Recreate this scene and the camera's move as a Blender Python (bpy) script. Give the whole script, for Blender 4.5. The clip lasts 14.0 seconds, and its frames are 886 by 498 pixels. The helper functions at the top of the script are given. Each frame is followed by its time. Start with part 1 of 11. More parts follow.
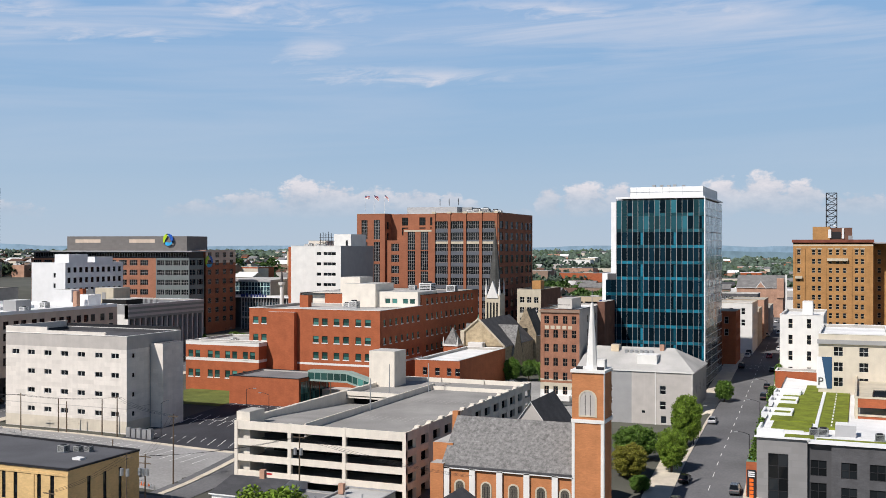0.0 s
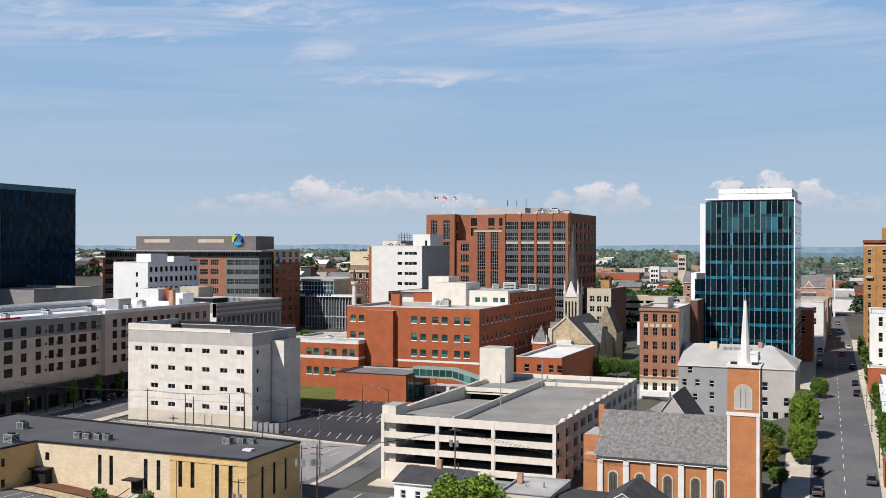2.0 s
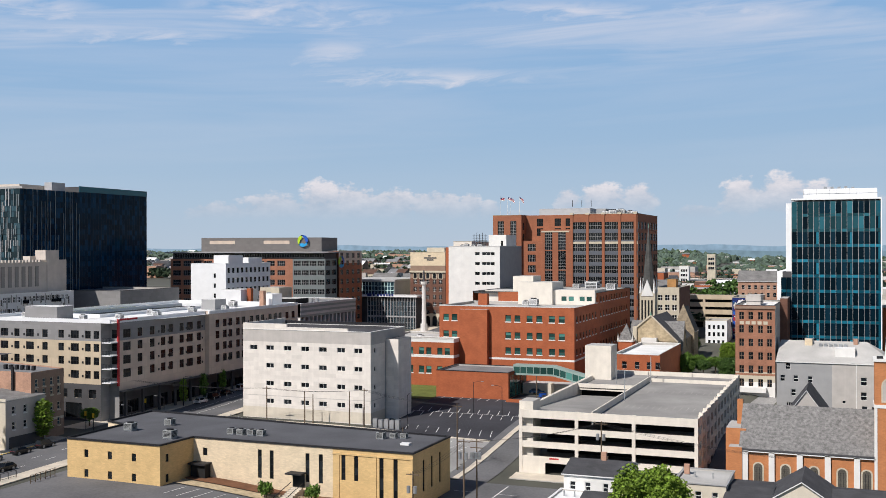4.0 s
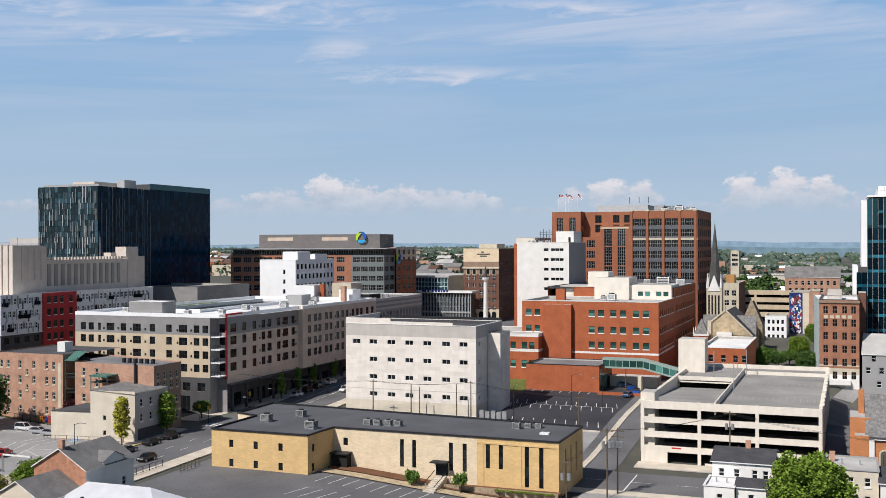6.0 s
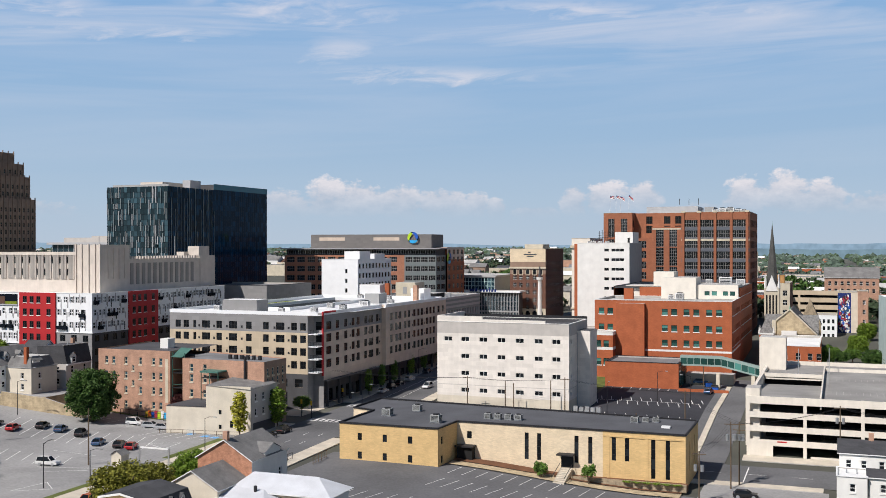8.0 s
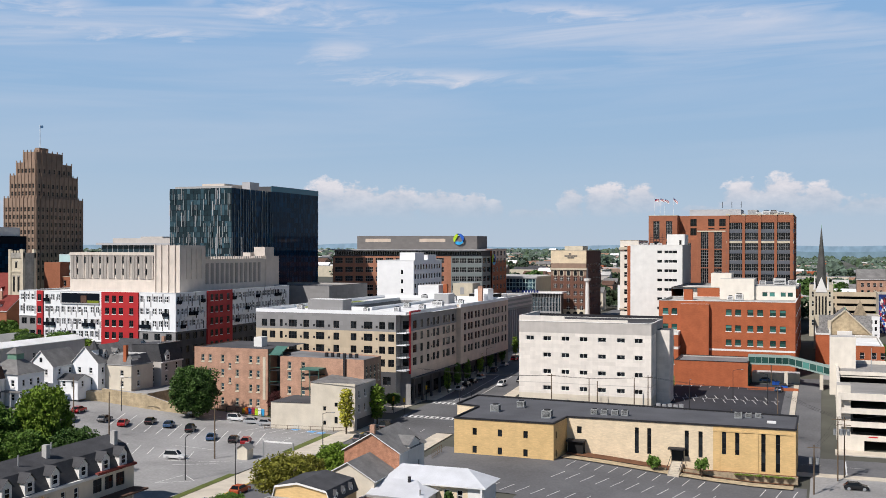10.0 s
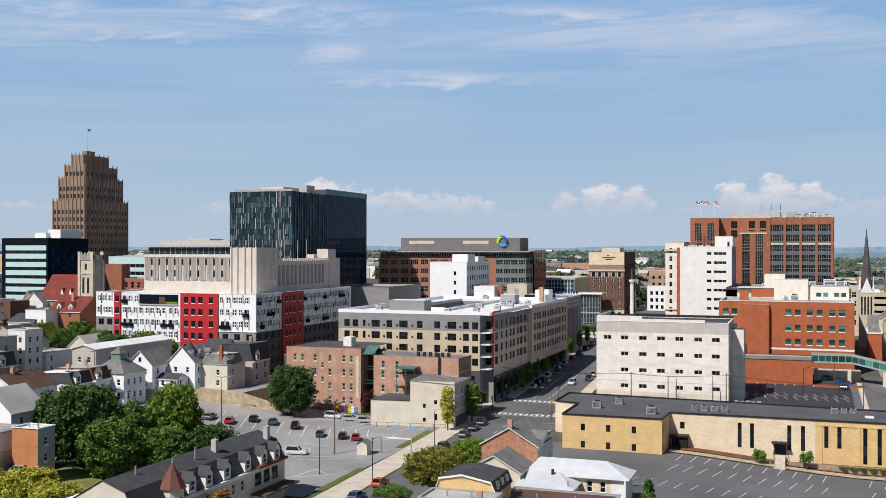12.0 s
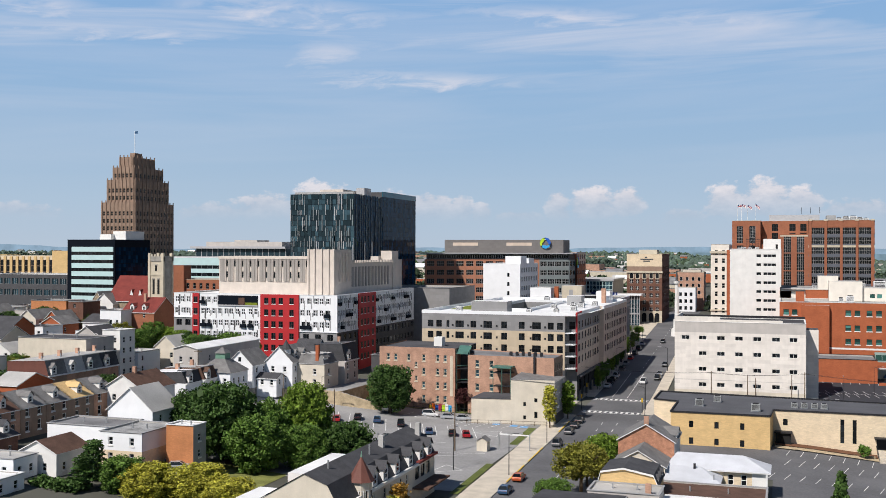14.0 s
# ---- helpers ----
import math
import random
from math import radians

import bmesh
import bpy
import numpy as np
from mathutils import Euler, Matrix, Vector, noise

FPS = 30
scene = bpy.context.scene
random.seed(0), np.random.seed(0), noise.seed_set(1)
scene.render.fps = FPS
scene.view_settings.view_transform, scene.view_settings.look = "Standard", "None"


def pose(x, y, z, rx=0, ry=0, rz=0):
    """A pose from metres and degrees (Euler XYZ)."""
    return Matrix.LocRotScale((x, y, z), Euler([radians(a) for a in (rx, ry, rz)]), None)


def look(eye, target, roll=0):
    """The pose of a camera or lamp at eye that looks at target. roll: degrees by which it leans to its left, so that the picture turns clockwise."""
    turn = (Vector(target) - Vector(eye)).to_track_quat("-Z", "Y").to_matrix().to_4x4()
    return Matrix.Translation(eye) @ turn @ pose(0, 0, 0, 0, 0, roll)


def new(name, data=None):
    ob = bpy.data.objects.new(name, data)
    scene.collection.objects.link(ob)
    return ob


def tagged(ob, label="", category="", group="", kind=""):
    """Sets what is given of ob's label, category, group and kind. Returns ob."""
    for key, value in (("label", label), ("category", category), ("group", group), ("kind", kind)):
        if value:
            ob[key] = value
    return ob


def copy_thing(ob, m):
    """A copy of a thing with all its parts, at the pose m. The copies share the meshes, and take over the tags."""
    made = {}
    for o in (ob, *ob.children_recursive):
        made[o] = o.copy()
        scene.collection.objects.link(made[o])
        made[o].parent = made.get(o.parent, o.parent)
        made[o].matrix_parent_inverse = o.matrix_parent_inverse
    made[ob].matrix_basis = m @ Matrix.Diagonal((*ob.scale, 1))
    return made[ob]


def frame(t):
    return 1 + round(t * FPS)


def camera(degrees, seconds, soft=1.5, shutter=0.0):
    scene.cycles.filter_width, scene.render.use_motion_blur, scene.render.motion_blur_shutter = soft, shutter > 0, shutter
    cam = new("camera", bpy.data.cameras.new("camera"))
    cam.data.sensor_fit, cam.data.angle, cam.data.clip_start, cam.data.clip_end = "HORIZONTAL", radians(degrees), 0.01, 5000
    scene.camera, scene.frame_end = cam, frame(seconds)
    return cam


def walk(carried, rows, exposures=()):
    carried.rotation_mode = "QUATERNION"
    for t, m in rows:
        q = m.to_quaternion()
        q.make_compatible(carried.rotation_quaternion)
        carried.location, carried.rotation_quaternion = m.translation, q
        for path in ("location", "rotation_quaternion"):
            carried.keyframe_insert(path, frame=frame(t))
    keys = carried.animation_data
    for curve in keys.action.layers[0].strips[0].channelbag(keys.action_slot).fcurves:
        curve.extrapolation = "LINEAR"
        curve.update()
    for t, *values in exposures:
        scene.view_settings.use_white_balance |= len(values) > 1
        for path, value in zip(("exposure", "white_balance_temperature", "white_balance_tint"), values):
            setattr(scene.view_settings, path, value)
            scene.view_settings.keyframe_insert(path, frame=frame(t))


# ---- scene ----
cam = camera(46.24, 14.0, soft=0.75)
# seconds, eye x, y, z, yaw, pitch, lean
PATH = [
    (0.0, -0.00, -0.00, 43.51, 21.956, -0.018, 0.064),
    (0.5, -5.66, -4.66, 43.53, 21.928, -0.028, 0.155),
    (1.0, -11.49, -9.15, 43.54, 21.912, -0.030, 0.180),
    (1.5, -17.45, -13.51, 43.53, 21.905, -0.026, 0.160),
    (2.0, -23.48, -17.76, 43.51, 21.892, -0.028, 0.111),
    (2.5, -29.57, -21.93, 43.48, 21.878, -0.025, 0.047),
    (3.0, -35.67, -26.03, 43.44, 21.862, -0.001, -0.022),
    (3.5, -41.77, -30.09, 43.40, 21.822, 0.025, -0.087),
    (4.0, -47.84, -34.12, 43.36, 21.764, 0.017, -0.141),
    (4.5, -53.86, -38.13, 43.32, 21.691, -0.030, -0.182),
    (5.0, -59.83, -42.14, 43.28, 21.607, -0.085, -0.206),
    (5.5, -65.73, -46.15, 43.24, 21.515, -0.130, -0.213),
    (6.0, -71.55, -50.17, 43.20, 21.413, -0.155, -0.204),
    (6.5, -77.31, -54.20, 43.16, 21.299, -0.150, -0.180),
    (7.0, -82.99, -58.25, 43.14, 21.176, -0.141, -0.146),
    (7.5, -88.62, -62.31, 43.11, 21.044, -0.135, -0.103),
    (8.0, -94.19, -66.40, 43.09, 20.900, -0.126, -0.057),
    (8.5, -99.73, -70.51, 43.08, 20.744, -0.113, -0.010),
    (9.0, -105.25, -74.63, 43.08, 20.577, -0.093, 0.034),
    (9.5, -110.77, -78.77, 43.08, 20.401, -0.070, 0.070),
    (10.0, -116.31, -82.92, 43.09, 20.210, -0.050, 0.096),
    (10.5, -121.92, -87.09, 43.11, 20.014, -0.030, 0.089),
    (11.0, -127.61, -91.26, 43.14, 19.805, -0.014, 0.069),
    (11.5, -133.42, -95.44, 43.19, 19.591, 0.005, 0.046),
    (12.0, -139.39, -99.62, 43.24, 19.364, 0.028, 0.050),
    (12.5, -145.56, -103.79, 43.31, 19.119, 0.047, 0.057),
    (13.0, -151.97, -107.97, 43.39, 18.846, 0.060, 0.060),
    (13.5, -158.67, -112.13, 43.50, 18.563, 0.073, 0.088),
    (14.0, -165.70, -116.29, 43.62, 18.279, 0.074, 0.142),
]
walk(cam, [(t, pose(x, y, z, 90 + pitch, 0, yaw) @ pose(0, 0, 0, 0, 0, lean)) for t, x, y, z, yaw, pitch, lean in PATH],
     [(0.0, 0.0, 6460, 12), (14.0, 0.0, 6460, 12)])

# ---- world and sun ----
SUN_TO = Vector((-0.42, -0.91, 1.07)).normalized()
world = bpy.data.worlds.new("sky")
scene.world = world
world.use_nodes = True
wn, wl = world.node_tree.nodes, world.node_tree.links
sky = wn.new("ShaderNodeTexSky")
sky.sky_type = "NISHITA"
sky.sun_disc = False
sky.sun_elevation = math.asin(SUN_TO.z)
sky.sun_rotation = math.atan2(SUN_TO.x, SUN_TO.y)
sky.altitude = 150
sky.air_density, sky.dust_density, sky.ozone_density = 1.0, 0.1, 3.0
wl.new(sky.outputs[0], wn["Background"].inputs[0])
wn["Background"].inputs[1].default_value = 0.066
sun = new("sun", bpy.data.lights.new("sun", "SUN"))
sun.data.energy, sun.data.angle, sun.data.color = 5.0, radians(0.53), (1.0, 0.95, 0.88)
sun.matrix_world = look((0, 0, 300), Vector((0, 0, 300)) - SUN_TO)
scene.view_settings.exposure = 0.0

# ---- materials ----
MATS = {}


def mat(name, col, rough=0.8, metal=0.0, var=0.12, scale=0.4, fine=6.0, bump=0.0, spec=0.3, streak=0.0, joints=None, island=0.0):
    """A surface with stains at a large scale, grain at a small one, rain streaks and, where joints=(w, h), course lines."""
    m = bpy.data.materials.new(name)
    m.use_nodes = True
    n, l = m.node_tree.nodes, m.node_tree.links
    b = n["Principled BSDF"]
    b.inputs["Roughness"].default_value = rough
    b.inputs["Metallic"].default_value = metal
    b.inputs["Specular IOR Level"].default_value = spec
    tc = n.new("ShaderNodeTexCoord")
    big = n.new("ShaderNodeTexNoise")
    big.inputs["Scale"].default_value, big.inputs["Detail"].default_value = scale, 5
    l.new(tc.outputs["Object"], big.inputs["Vector"])
    small = n.new("ShaderNodeTexNoise")
    small.inputs["Scale"].default_value, small.inputs["Detail"].default_value = fine, 3
    l.new(tc.outputs["Object"], small.inputs["Vector"])
    add = n.new("ShaderNodeMath")
    add.operation = "MULTIPLY_ADD"
    l.new(small.outputs["Fac"], add.inputs[0])
    add.inputs[1].default_value = 0.5
    l.new(big.outputs["Fac"], add.inputs[2])
    fac = add.outputs[0]
    if streak:
        mp = n.new("ShaderNodeMapping")
        mp.inputs["Scale"].default_value = (1.3, 1.3, 0.06)
        l.new(tc.outputs["Object"], mp.inputs["Vector"])
        st = n.new("ShaderNodeTexNoise")
        st.inputs["Scale"].default_value, st.inputs["Detail"].default_value = 1.0, 4
        l.new(mp.outputs[0], st.inputs["Vector"])
        a2 = n.new("ShaderNodeMath")
        a2.operation = "MULTIPLY_ADD"
        l.new(st.outputs["Fac"], a2.inputs[0])
        a2.inputs[1].default_value = streak
        l.new(fac, a2.inputs[2])
        fac = a2.outputs[0]
    ramp = n.new("ShaderNodeMapRange")
    ramp.inputs[1].default_value, ramp.inputs[2].default_value = 0.45 + 0.5 * streak - 0.0, 1.05 + 0.5 * streak
    ramp.inputs[3].default_value, ramp.inputs[4].default_value = 1 - var * 1.4, 1 + var
    l.new(fac, ramp.inputs[0])
    val = ramp.outputs[0]
    if island:
        g = n.new("ShaderNodeNewGeometry")
        mi = n.new("ShaderNodeMapRange")
        mi.inputs[3].default_value, mi.inputs[4].default_value = 1 - island, 1 + island
        l.new(g.outputs["Random Per Island"], mi.inputs[0])
        mm = n.new("ShaderNodeMath")
        mm.operation = "MULTIPLY"
        l.new(val, mm.inputs[0])
        l.new(mi.outputs[0], mm.inputs[1])
        val = mm.outputs[0]
    mul = n.new("ShaderNodeVectorMath")
    mul.operation = "SCALE"
    mul.inputs[0].default_value = col
    l.new(val, mul.inputs["Scale"])
    out = mul.outputs[0]
    if joints:
        w, h, dark = joints
        sep = n.new("ShaderNodeSeparateXYZ")
        l.new(tc.outputs["Object"], sep.inputs[0])
        sm = n.new("ShaderNodeMath")
        l.new(sep.outputs[0], sm.inputs[0])
        l.new(sep.outputs[1], sm.inputs[1])
        cmb = n.new("ShaderNodeCombineXYZ")
        l.new(sm.outputs[0], cmb.inputs[0])
        l.new(sep.outputs[2], cmb.inputs[1])
        br = n.new("ShaderNodeTexBrick")
        br.inputs["Scale"].default_value = 1.0
        br.inputs["Brick Width"].default_value, br.inputs["Row Height"].default_value = w, h
        br.inputs["Mortar Size"].default_value = 0.05 * h
        br.inputs["Color1"].default_value = (1, 1, 1, 1)
        br.inputs["Color2"].default_value = (0.86, 0.86, 0.86, 1)
        br.inputs["Mortar"].default_value = (dark, dark, dark, 1)
        l.new(cmb.outputs[0], br.inputs["Vector"])
        mj = n.new("ShaderNodeVectorMath")
        mj.operation = "MULTIPLY"
        l.new(out, mj.inputs[0])
        l.new(br.outputs["Color"], mj.inputs[1])
        out = mj.outputs[0]
    l.new(out, b.inputs["Base Color"])
    if bump:
        bp = n.new("ShaderNodeBump")
        bp.inputs["Strength"].default_value, bp.inputs["Distance"].default_value = bump, 0.05
        l.new(small.outputs["Fac"], bp.inputs["Height"])
        l.new(bp.outputs[0], b.inputs["Normal"])
    MATS[name] = m
    return m


def glassy(name, col, rough=0.06, var=0.5, scale=0.3, spec=0.4):
    """Window glass before a dark room: dark body, mirror-like coat, each pane a little different."""
    m = bpy.data.materials.new(name)
    m.use_nodes = True
    n, l = m.node_tree.nodes, m.node_tree.links
    b = n["Principled BSDF"]
    b.inputs["Roughness"].default_value = rough
    b.inputs["Specular IOR Level"].default_value = spec
    oi = n.new("ShaderNodeObjectInfo")
    g = n.new("ShaderNodeNewGeometry")
    ad = n.new("ShaderNodeMath")
    l.new(oi.outputs["Random"], ad.inputs[0])
    l.new(g.outputs["Random Per Island"], ad.inputs[1])
    fr = n.new("ShaderNodeMath")
    fr.operation = "FRACT"
    l.new(ad.outputs[0], fr.inputs[0])
    pw = n.new("ShaderNodeMath")
    pw.operation = "POWER"
    l.new(fr.outputs[0], pw.inputs[0])
    pw.inputs[1].default_value = 2.5
    mr = n.new("ShaderNodeMapRange")
    mr.inputs[3].default_value, mr.inputs[4].default_value = 1 - var * 0.5, 1 + var * 3
    l.new(pw.outputs[0], mr.inputs[0])
    mul = n.new("ShaderNodeVectorMath")
    mul.operation = "SCALE"
    mul.inputs[0].default_value = col
    l.new(mr.outputs[0], mul.inputs["Scale"])
    l.new(mul.outputs[0], b.inputs["Base Color"])
    nz = n.new("ShaderNodeTexNoise")
    nz.inputs["Scale"].default_value = scale
    tc = n.new("ShaderNodeTexCoord")
    l.new(tc.outputs["Object"], nz.inputs["Vector"])
    bp = n.new("ShaderNodeBump")
    bp.inputs["Strength"].default_value, bp.inputs["Distance"].default_value = 0.06, 0.2
    l.new(nz.outputs["Fac"], bp.inputs["Height"])
    l.new(bp.outputs[0], b.inputs["Normal"])
    MATS[name] = m
    return m


mat("white_paint", (0.74, 0.73, 0.70), 0.7, var=0.08, streak=0.25)
mat("white_panel", (0.80, 0.81, 0.82), 0.5, var=0.05)
mat("white_membrane", (0.78, 0.78, 0.77), 0.8, var=0.16, scale=0.15)
mat("cream_stucco", (0.62, 0.56, 0.46), 0.85, var=0.10, streak=0.3)
mat("white_plaster", (0.74, 0.69, 0.61), 0.85, var=0.08, streak=0.3)
mat("white_stucco", (0.75, 0.70, 0.64), 0.85, var=0.09, streak=0.4, joints=(3.2, 1.1, 0.93))
mat("grey_stucco", (0.47, 0.44, 0.41), 0.85, var=0.10, streak=0.4)
mat("precast", (0.58, 0.515, 0.455), 0.85, var=0.10, streak=0.35)
mat("garage_concrete", (0.72, 0.665, 0.58), 0.85, var=0.10, streak=0.4)
mat("concrete", (0.42, 0.40, 0.37), 0.9, var=0.18, scale=0.2)
mat("deck", (0.29, 0.28, 0.265), 0.9, var=0.22, scale=0.12)
# near-black paint for shaded insides, doorways and dark openings
mat("painted_dark", (0.015, 0.015, 0.015), 0.9)
mat("yellow_brick", (0.68, 0.47, 0.22), 0.85, var=0.10, streak=0.2, joints=(0.6, 0.2, 0.85))
mat("tan_brick", (0.74, 0.61, 0.43), 0.85, var=0.10, streak=0.2, joints=(0.6, 0.2, 0.88))
mat("red_brick", (0.41, 0.118, 0.05), 0.85, var=0.14, streak=0.2, joints=(0.5, 0.16, 0.85))
mat("office_brick", (0.46, 0.21, 0.13), 0.85, var=0.12, streak=0.2, joints=(0.6, 0.2, 0.88))
mat("brown_brick", (0.335, 0.128, 0.070), 0.85, var=0.12, streak=0.2, joints=(0.6, 0.2, 0.88))
mat("church_brick", (0.52, 0.215, 0.09), 0.85, var=0.14, streak=0.2, joints=(0.5, 0.16, 0.85))
mat("worn_brick", (0.46, 0.225, 0.14), 0.9, var=0.3, scale=1.2, streak=0.25, joints=(0.5, 0.16, 0.7))
mat("old_brick", (0.48, 0.285, 0.20), 0.9, var=0.22, streak=0.3, joints=(0.5, 0.16, 0.8))
mat("dark_brick", (0.17, 0.085, 0.06), 0.9, var=0.2, streak=0.3, joints=(0.5, 0.16, 0.8))
mat("orange_brick", (0.47, 0.25, 0.095), 0.85, var=0.16, streak=0.3, joints=(0.6, 0.2, 0.85))
mat("limestone", (0.55, 0.49, 0.38), 0.85, var=0.14, streak=0.3)
mat("brownstone", (0.28, 0.195, 0.145), 0.85, var=0.16, streak=0.3)
mat("grey_stone", (0.38, 0.36, 0.32), 0.9, var=0.25, streak=0.3, joints=(0.9, 0.4, 0.75))
mat("rubble_stone", (0.36, 0.29, 0.20), 0.9, var=0.3, scale=1.2, joints=(0.9, 0.45, 0.7))
mat("beige_panel", (0.57, 0.47, 0.34), 0.8, var=0.06, joints=(2.4, 3.1, 0.9))
mat("taupe_panel", (0.62, 0.51, 0.42), 0.8, var=0.06, joints=(2.4, 3.1, 0.9))
mat("grey_panel", (0.27, 0.265, 0.265), 0.7, var=0.06, joints=(2.4, 1.2, 0.9))
mat("spandrel_grey", (0.11, 0.12, 0.14), 0.6, var=0.08)
mat("celadon", (0.27, 0.36, 0.33), 0.5, var=0.06)
mat("leaded", (0.13, 0.12, 0.10), 0.35, var=0.2, joints=(0.4, 0.4, 0.45))
mat("mid_grey", (0.33, 0.33, 0.33), 0.7, var=0.08)
mat("charcoal", (0.075, 0.075, 0.08), 0.7, var=0.15)
mat("red_panel", (0.44, 0.026, 0.03), 0.6, var=0.08)
mat("dark_roof", (0.080, 0.080, 0.087), 0.9, var=0.25, scale=0.15)
mat("felt_roof", (0.105, 0.107, 0.117), 0.92, var=0.2, scale=0.12, spec=0.15)
mat("grey_roof", (0.20, 0.20, 0.205), 0.9, var=0.25, scale=0.15)
mat("light_roof", (0.46, 0.45, 0.43), 0.9, var=0.2, scale=0.15)
mat("worn_roof", (0.34, 0.34, 0.335), 0.9, var=0.5, scale=0.35, fine=3.0)
mat("flute", (0.50, 0.46, 0.42), 0.85, var=0.08, joints=(0.36, 60.0, 0.6))
mat("slate", (0.215, 0.21, 0.205), 0.85, var=0.4, scale=1.7, fine=5.0, joints=(0.9, 0.35, 0.8))
mat("shingle_dark", (0.07, 0.07, 0.075), 0.9, var=0.25, joints=(0.9, 0.3, 0.85))
mat("shingle_grey", (0.20, 0.195, 0.19), 0.9, var=0.25, joints=(0.9, 0.3, 0.85))
mat("shingle_brown", (0.125, 0.07, 0.05), 0.9, var=0.25, joints=(0.9, 0.3, 0.85))
mat("shingle_red", (0.20, 0.042, 0.034), 0.9, var=0.2, joints=(0.9, 0.3, 0.85))
mat("asphalt", (0.135, 0.135, 0.14), 0.92, var=0.28, scale=0.06, fine=2.0)
mat("black_asphalt", (0.045, 0.046, 0.054), 0.92, var=0.3, scale=0.08, fine=2.0)
mat("old_asphalt", (0.30, 0.295, 0.29), 0.92, var=0.25, scale=0.07, fine=2.0)
mat("pavement", (0.56, 0.50, 0.41), 0.9, var=0.16, joints=None)
mat("road_paint", (0.72, 0.72, 0.70), 0.8, var=0.2, scale=1.0)
mat("yellow_paint", (0.65, 0.42, 0.03), 0.8, var=0.2)
mat("blue_paint", (0.13, 0.36, 0.68), 0.8, var=0.2)
mat("earth", (0.095, 0.095, 0.078), 0.95, var=0.3, scale=0.01, fine=0.08)
mat("grass", (0.12, 0.145, 0.035), 0.95, var=0.3, scale=0.3, fine=3.0)
mat("sedum", (0.17, 0.205, 0.02), 0.95, var=0.35, scale=0.4, fine=2.0)
mat("mulch", (0.16, 0.075, 0.04), 0.95, var=0.3)
mat("metal", (0.45, 0.46, 0.47), 0.45, 0.7, var=0.12)
mat("white_metal", (0.75, 0.75, 0.74), 0.5, 0.0, var=0.08)
mat("dark_metal", (0.025, 0.025, 0.028), 0.6, 0.0, spec=0.2)
mat("copper_green", (0.16, 0.30, 0.22), 0.7, var=0.2)
mat("porch_green", (0.07, 0.165, 0.135), 0.6, var=0.2)
mat("green_metal", (0.05, 0.13, 0.10), 0.5)
mat("wood_pole", (0.13, 0.095, 0.065), 0.9, var=0.2)
mat("bark", (0.10, 0.075, 0.05), 0.95, var=0.25)
mat("leaf_dark", (0.053, 0.106, 0.020), 0.7, var=0.3, scale=0.6, island=0.45)
mat("leaf_mid", (0.100, 0.182, 0.027), 0.7, var=0.3, scale=0.6, island=0.45)
mat("leaf_light", (0.15, 0.235, 0.024), 0.7, var=0.3, scale=0.6, island=0.4)
mat("leaf_olive", (0.20, 0.195, 0.026), 0.7, var=0.3, scale=0.6, island=0.4)
mat("leaf_yellow", (0.38, 0.36, 0.04), 0.7, var=0.3, scale=0.6, island=0.4)
mat("leaf_red", (0.075, 0.022, 0.022), 0.7, var=0.3, scale=0.6, island=0.4)
mat("blue_sign", (0.02, 0.10, 0.45), 0.5)
mat("teal_sign", (0.03, 0.32, 0.62), 0.5)
mat("lime_sign", (0.42, 0.62, 0.03), 0.5)
mat("orange_sign", (0.85, 0.16, 0.02), 0.6)
mat("flag_red", (0.36, 0.03, 0.05), 0.8)
mat("tyre", (0.02, 0.02, 0.02), 0.9)
mat("lamp_red", (0.2, 0.015, 0.015), 0.3)
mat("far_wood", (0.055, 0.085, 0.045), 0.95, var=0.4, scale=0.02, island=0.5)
# paler crowns: the haze of distance is painted into this base colour
mat("far_wood_haze", (0.085, 0.12, 0.09), 0.95, var=0.3, scale=0.02, island=0.35)
glassy("glass_dark", (0.009, 0.011, 0.013), spec=0.2)
glassy("glass_green", (0.026, 0.078, 0.068), var=0.8)
glassy("glass_blue", (0.002, 0.010, 0.017), 0.04, 0.5, spec=0.06)
glassy("glass_teal", (0.006, 0.080, 0.120), 0.08, 0.5, spec=0.3)
# lighter teal with the clouds' reflection painted into the colour
glassy("glass_sky_teal", (0.010, 0.055, 0.072), 0.06, 0.6, spec=0.25)
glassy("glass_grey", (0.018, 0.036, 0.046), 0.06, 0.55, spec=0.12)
glassy("glass_navy", (0.003, 0.020, 0.045), 0.05, 0.45, spec=0.05)
mat("office_green", (0.21, 0.24, 0.24), 0.6, var=0.06)
mat("screen_grey", (0.185, 0.175, 0.17), 0.8, var=0.05, joints=(2.4, 1.2, 0.9))
mat("mint_render", (0.50, 0.60, 0.58), 0.8, var=0.1, streak=0.3)
mat("spire_slate", (0.085, 0.085, 0.08), 0.85, var=0.3, joints=(0.9, 0.35, 0.8))
mat("yard_stone", (0.50, 0.40, 0.26), 0.9, var=0.25, scale=0.8, streak=0.4, joints=(0.9, 0.45, 0.85))
mat("apartment_brick", (0.37, 0.175, 0.11), 0.9, var=0.22, streak=0.3, joints=(0.5, 0.16, 0.8))
mat("black_frame", (0.008, 0.011, 0.017), 0.6, spec=0.03)
mat("pale_band", (0.48, 0.65, 0.65), 0.5, var=0.06)
mat("roof_tile", (0.24, 0.075, 0.05), 0.85, var=0.3, joints=(0.4, 0.5, 0.7))
mat("lawn_dry", (0.20, 0.21, 0.06), 0.95, var=0.35, scale=0.3, fine=3.0)
mat("charcoal_brick", (0.105, 0.105, 0.112), 0.85, var=0.2, joints=(0.6, 0.2, 0.8))
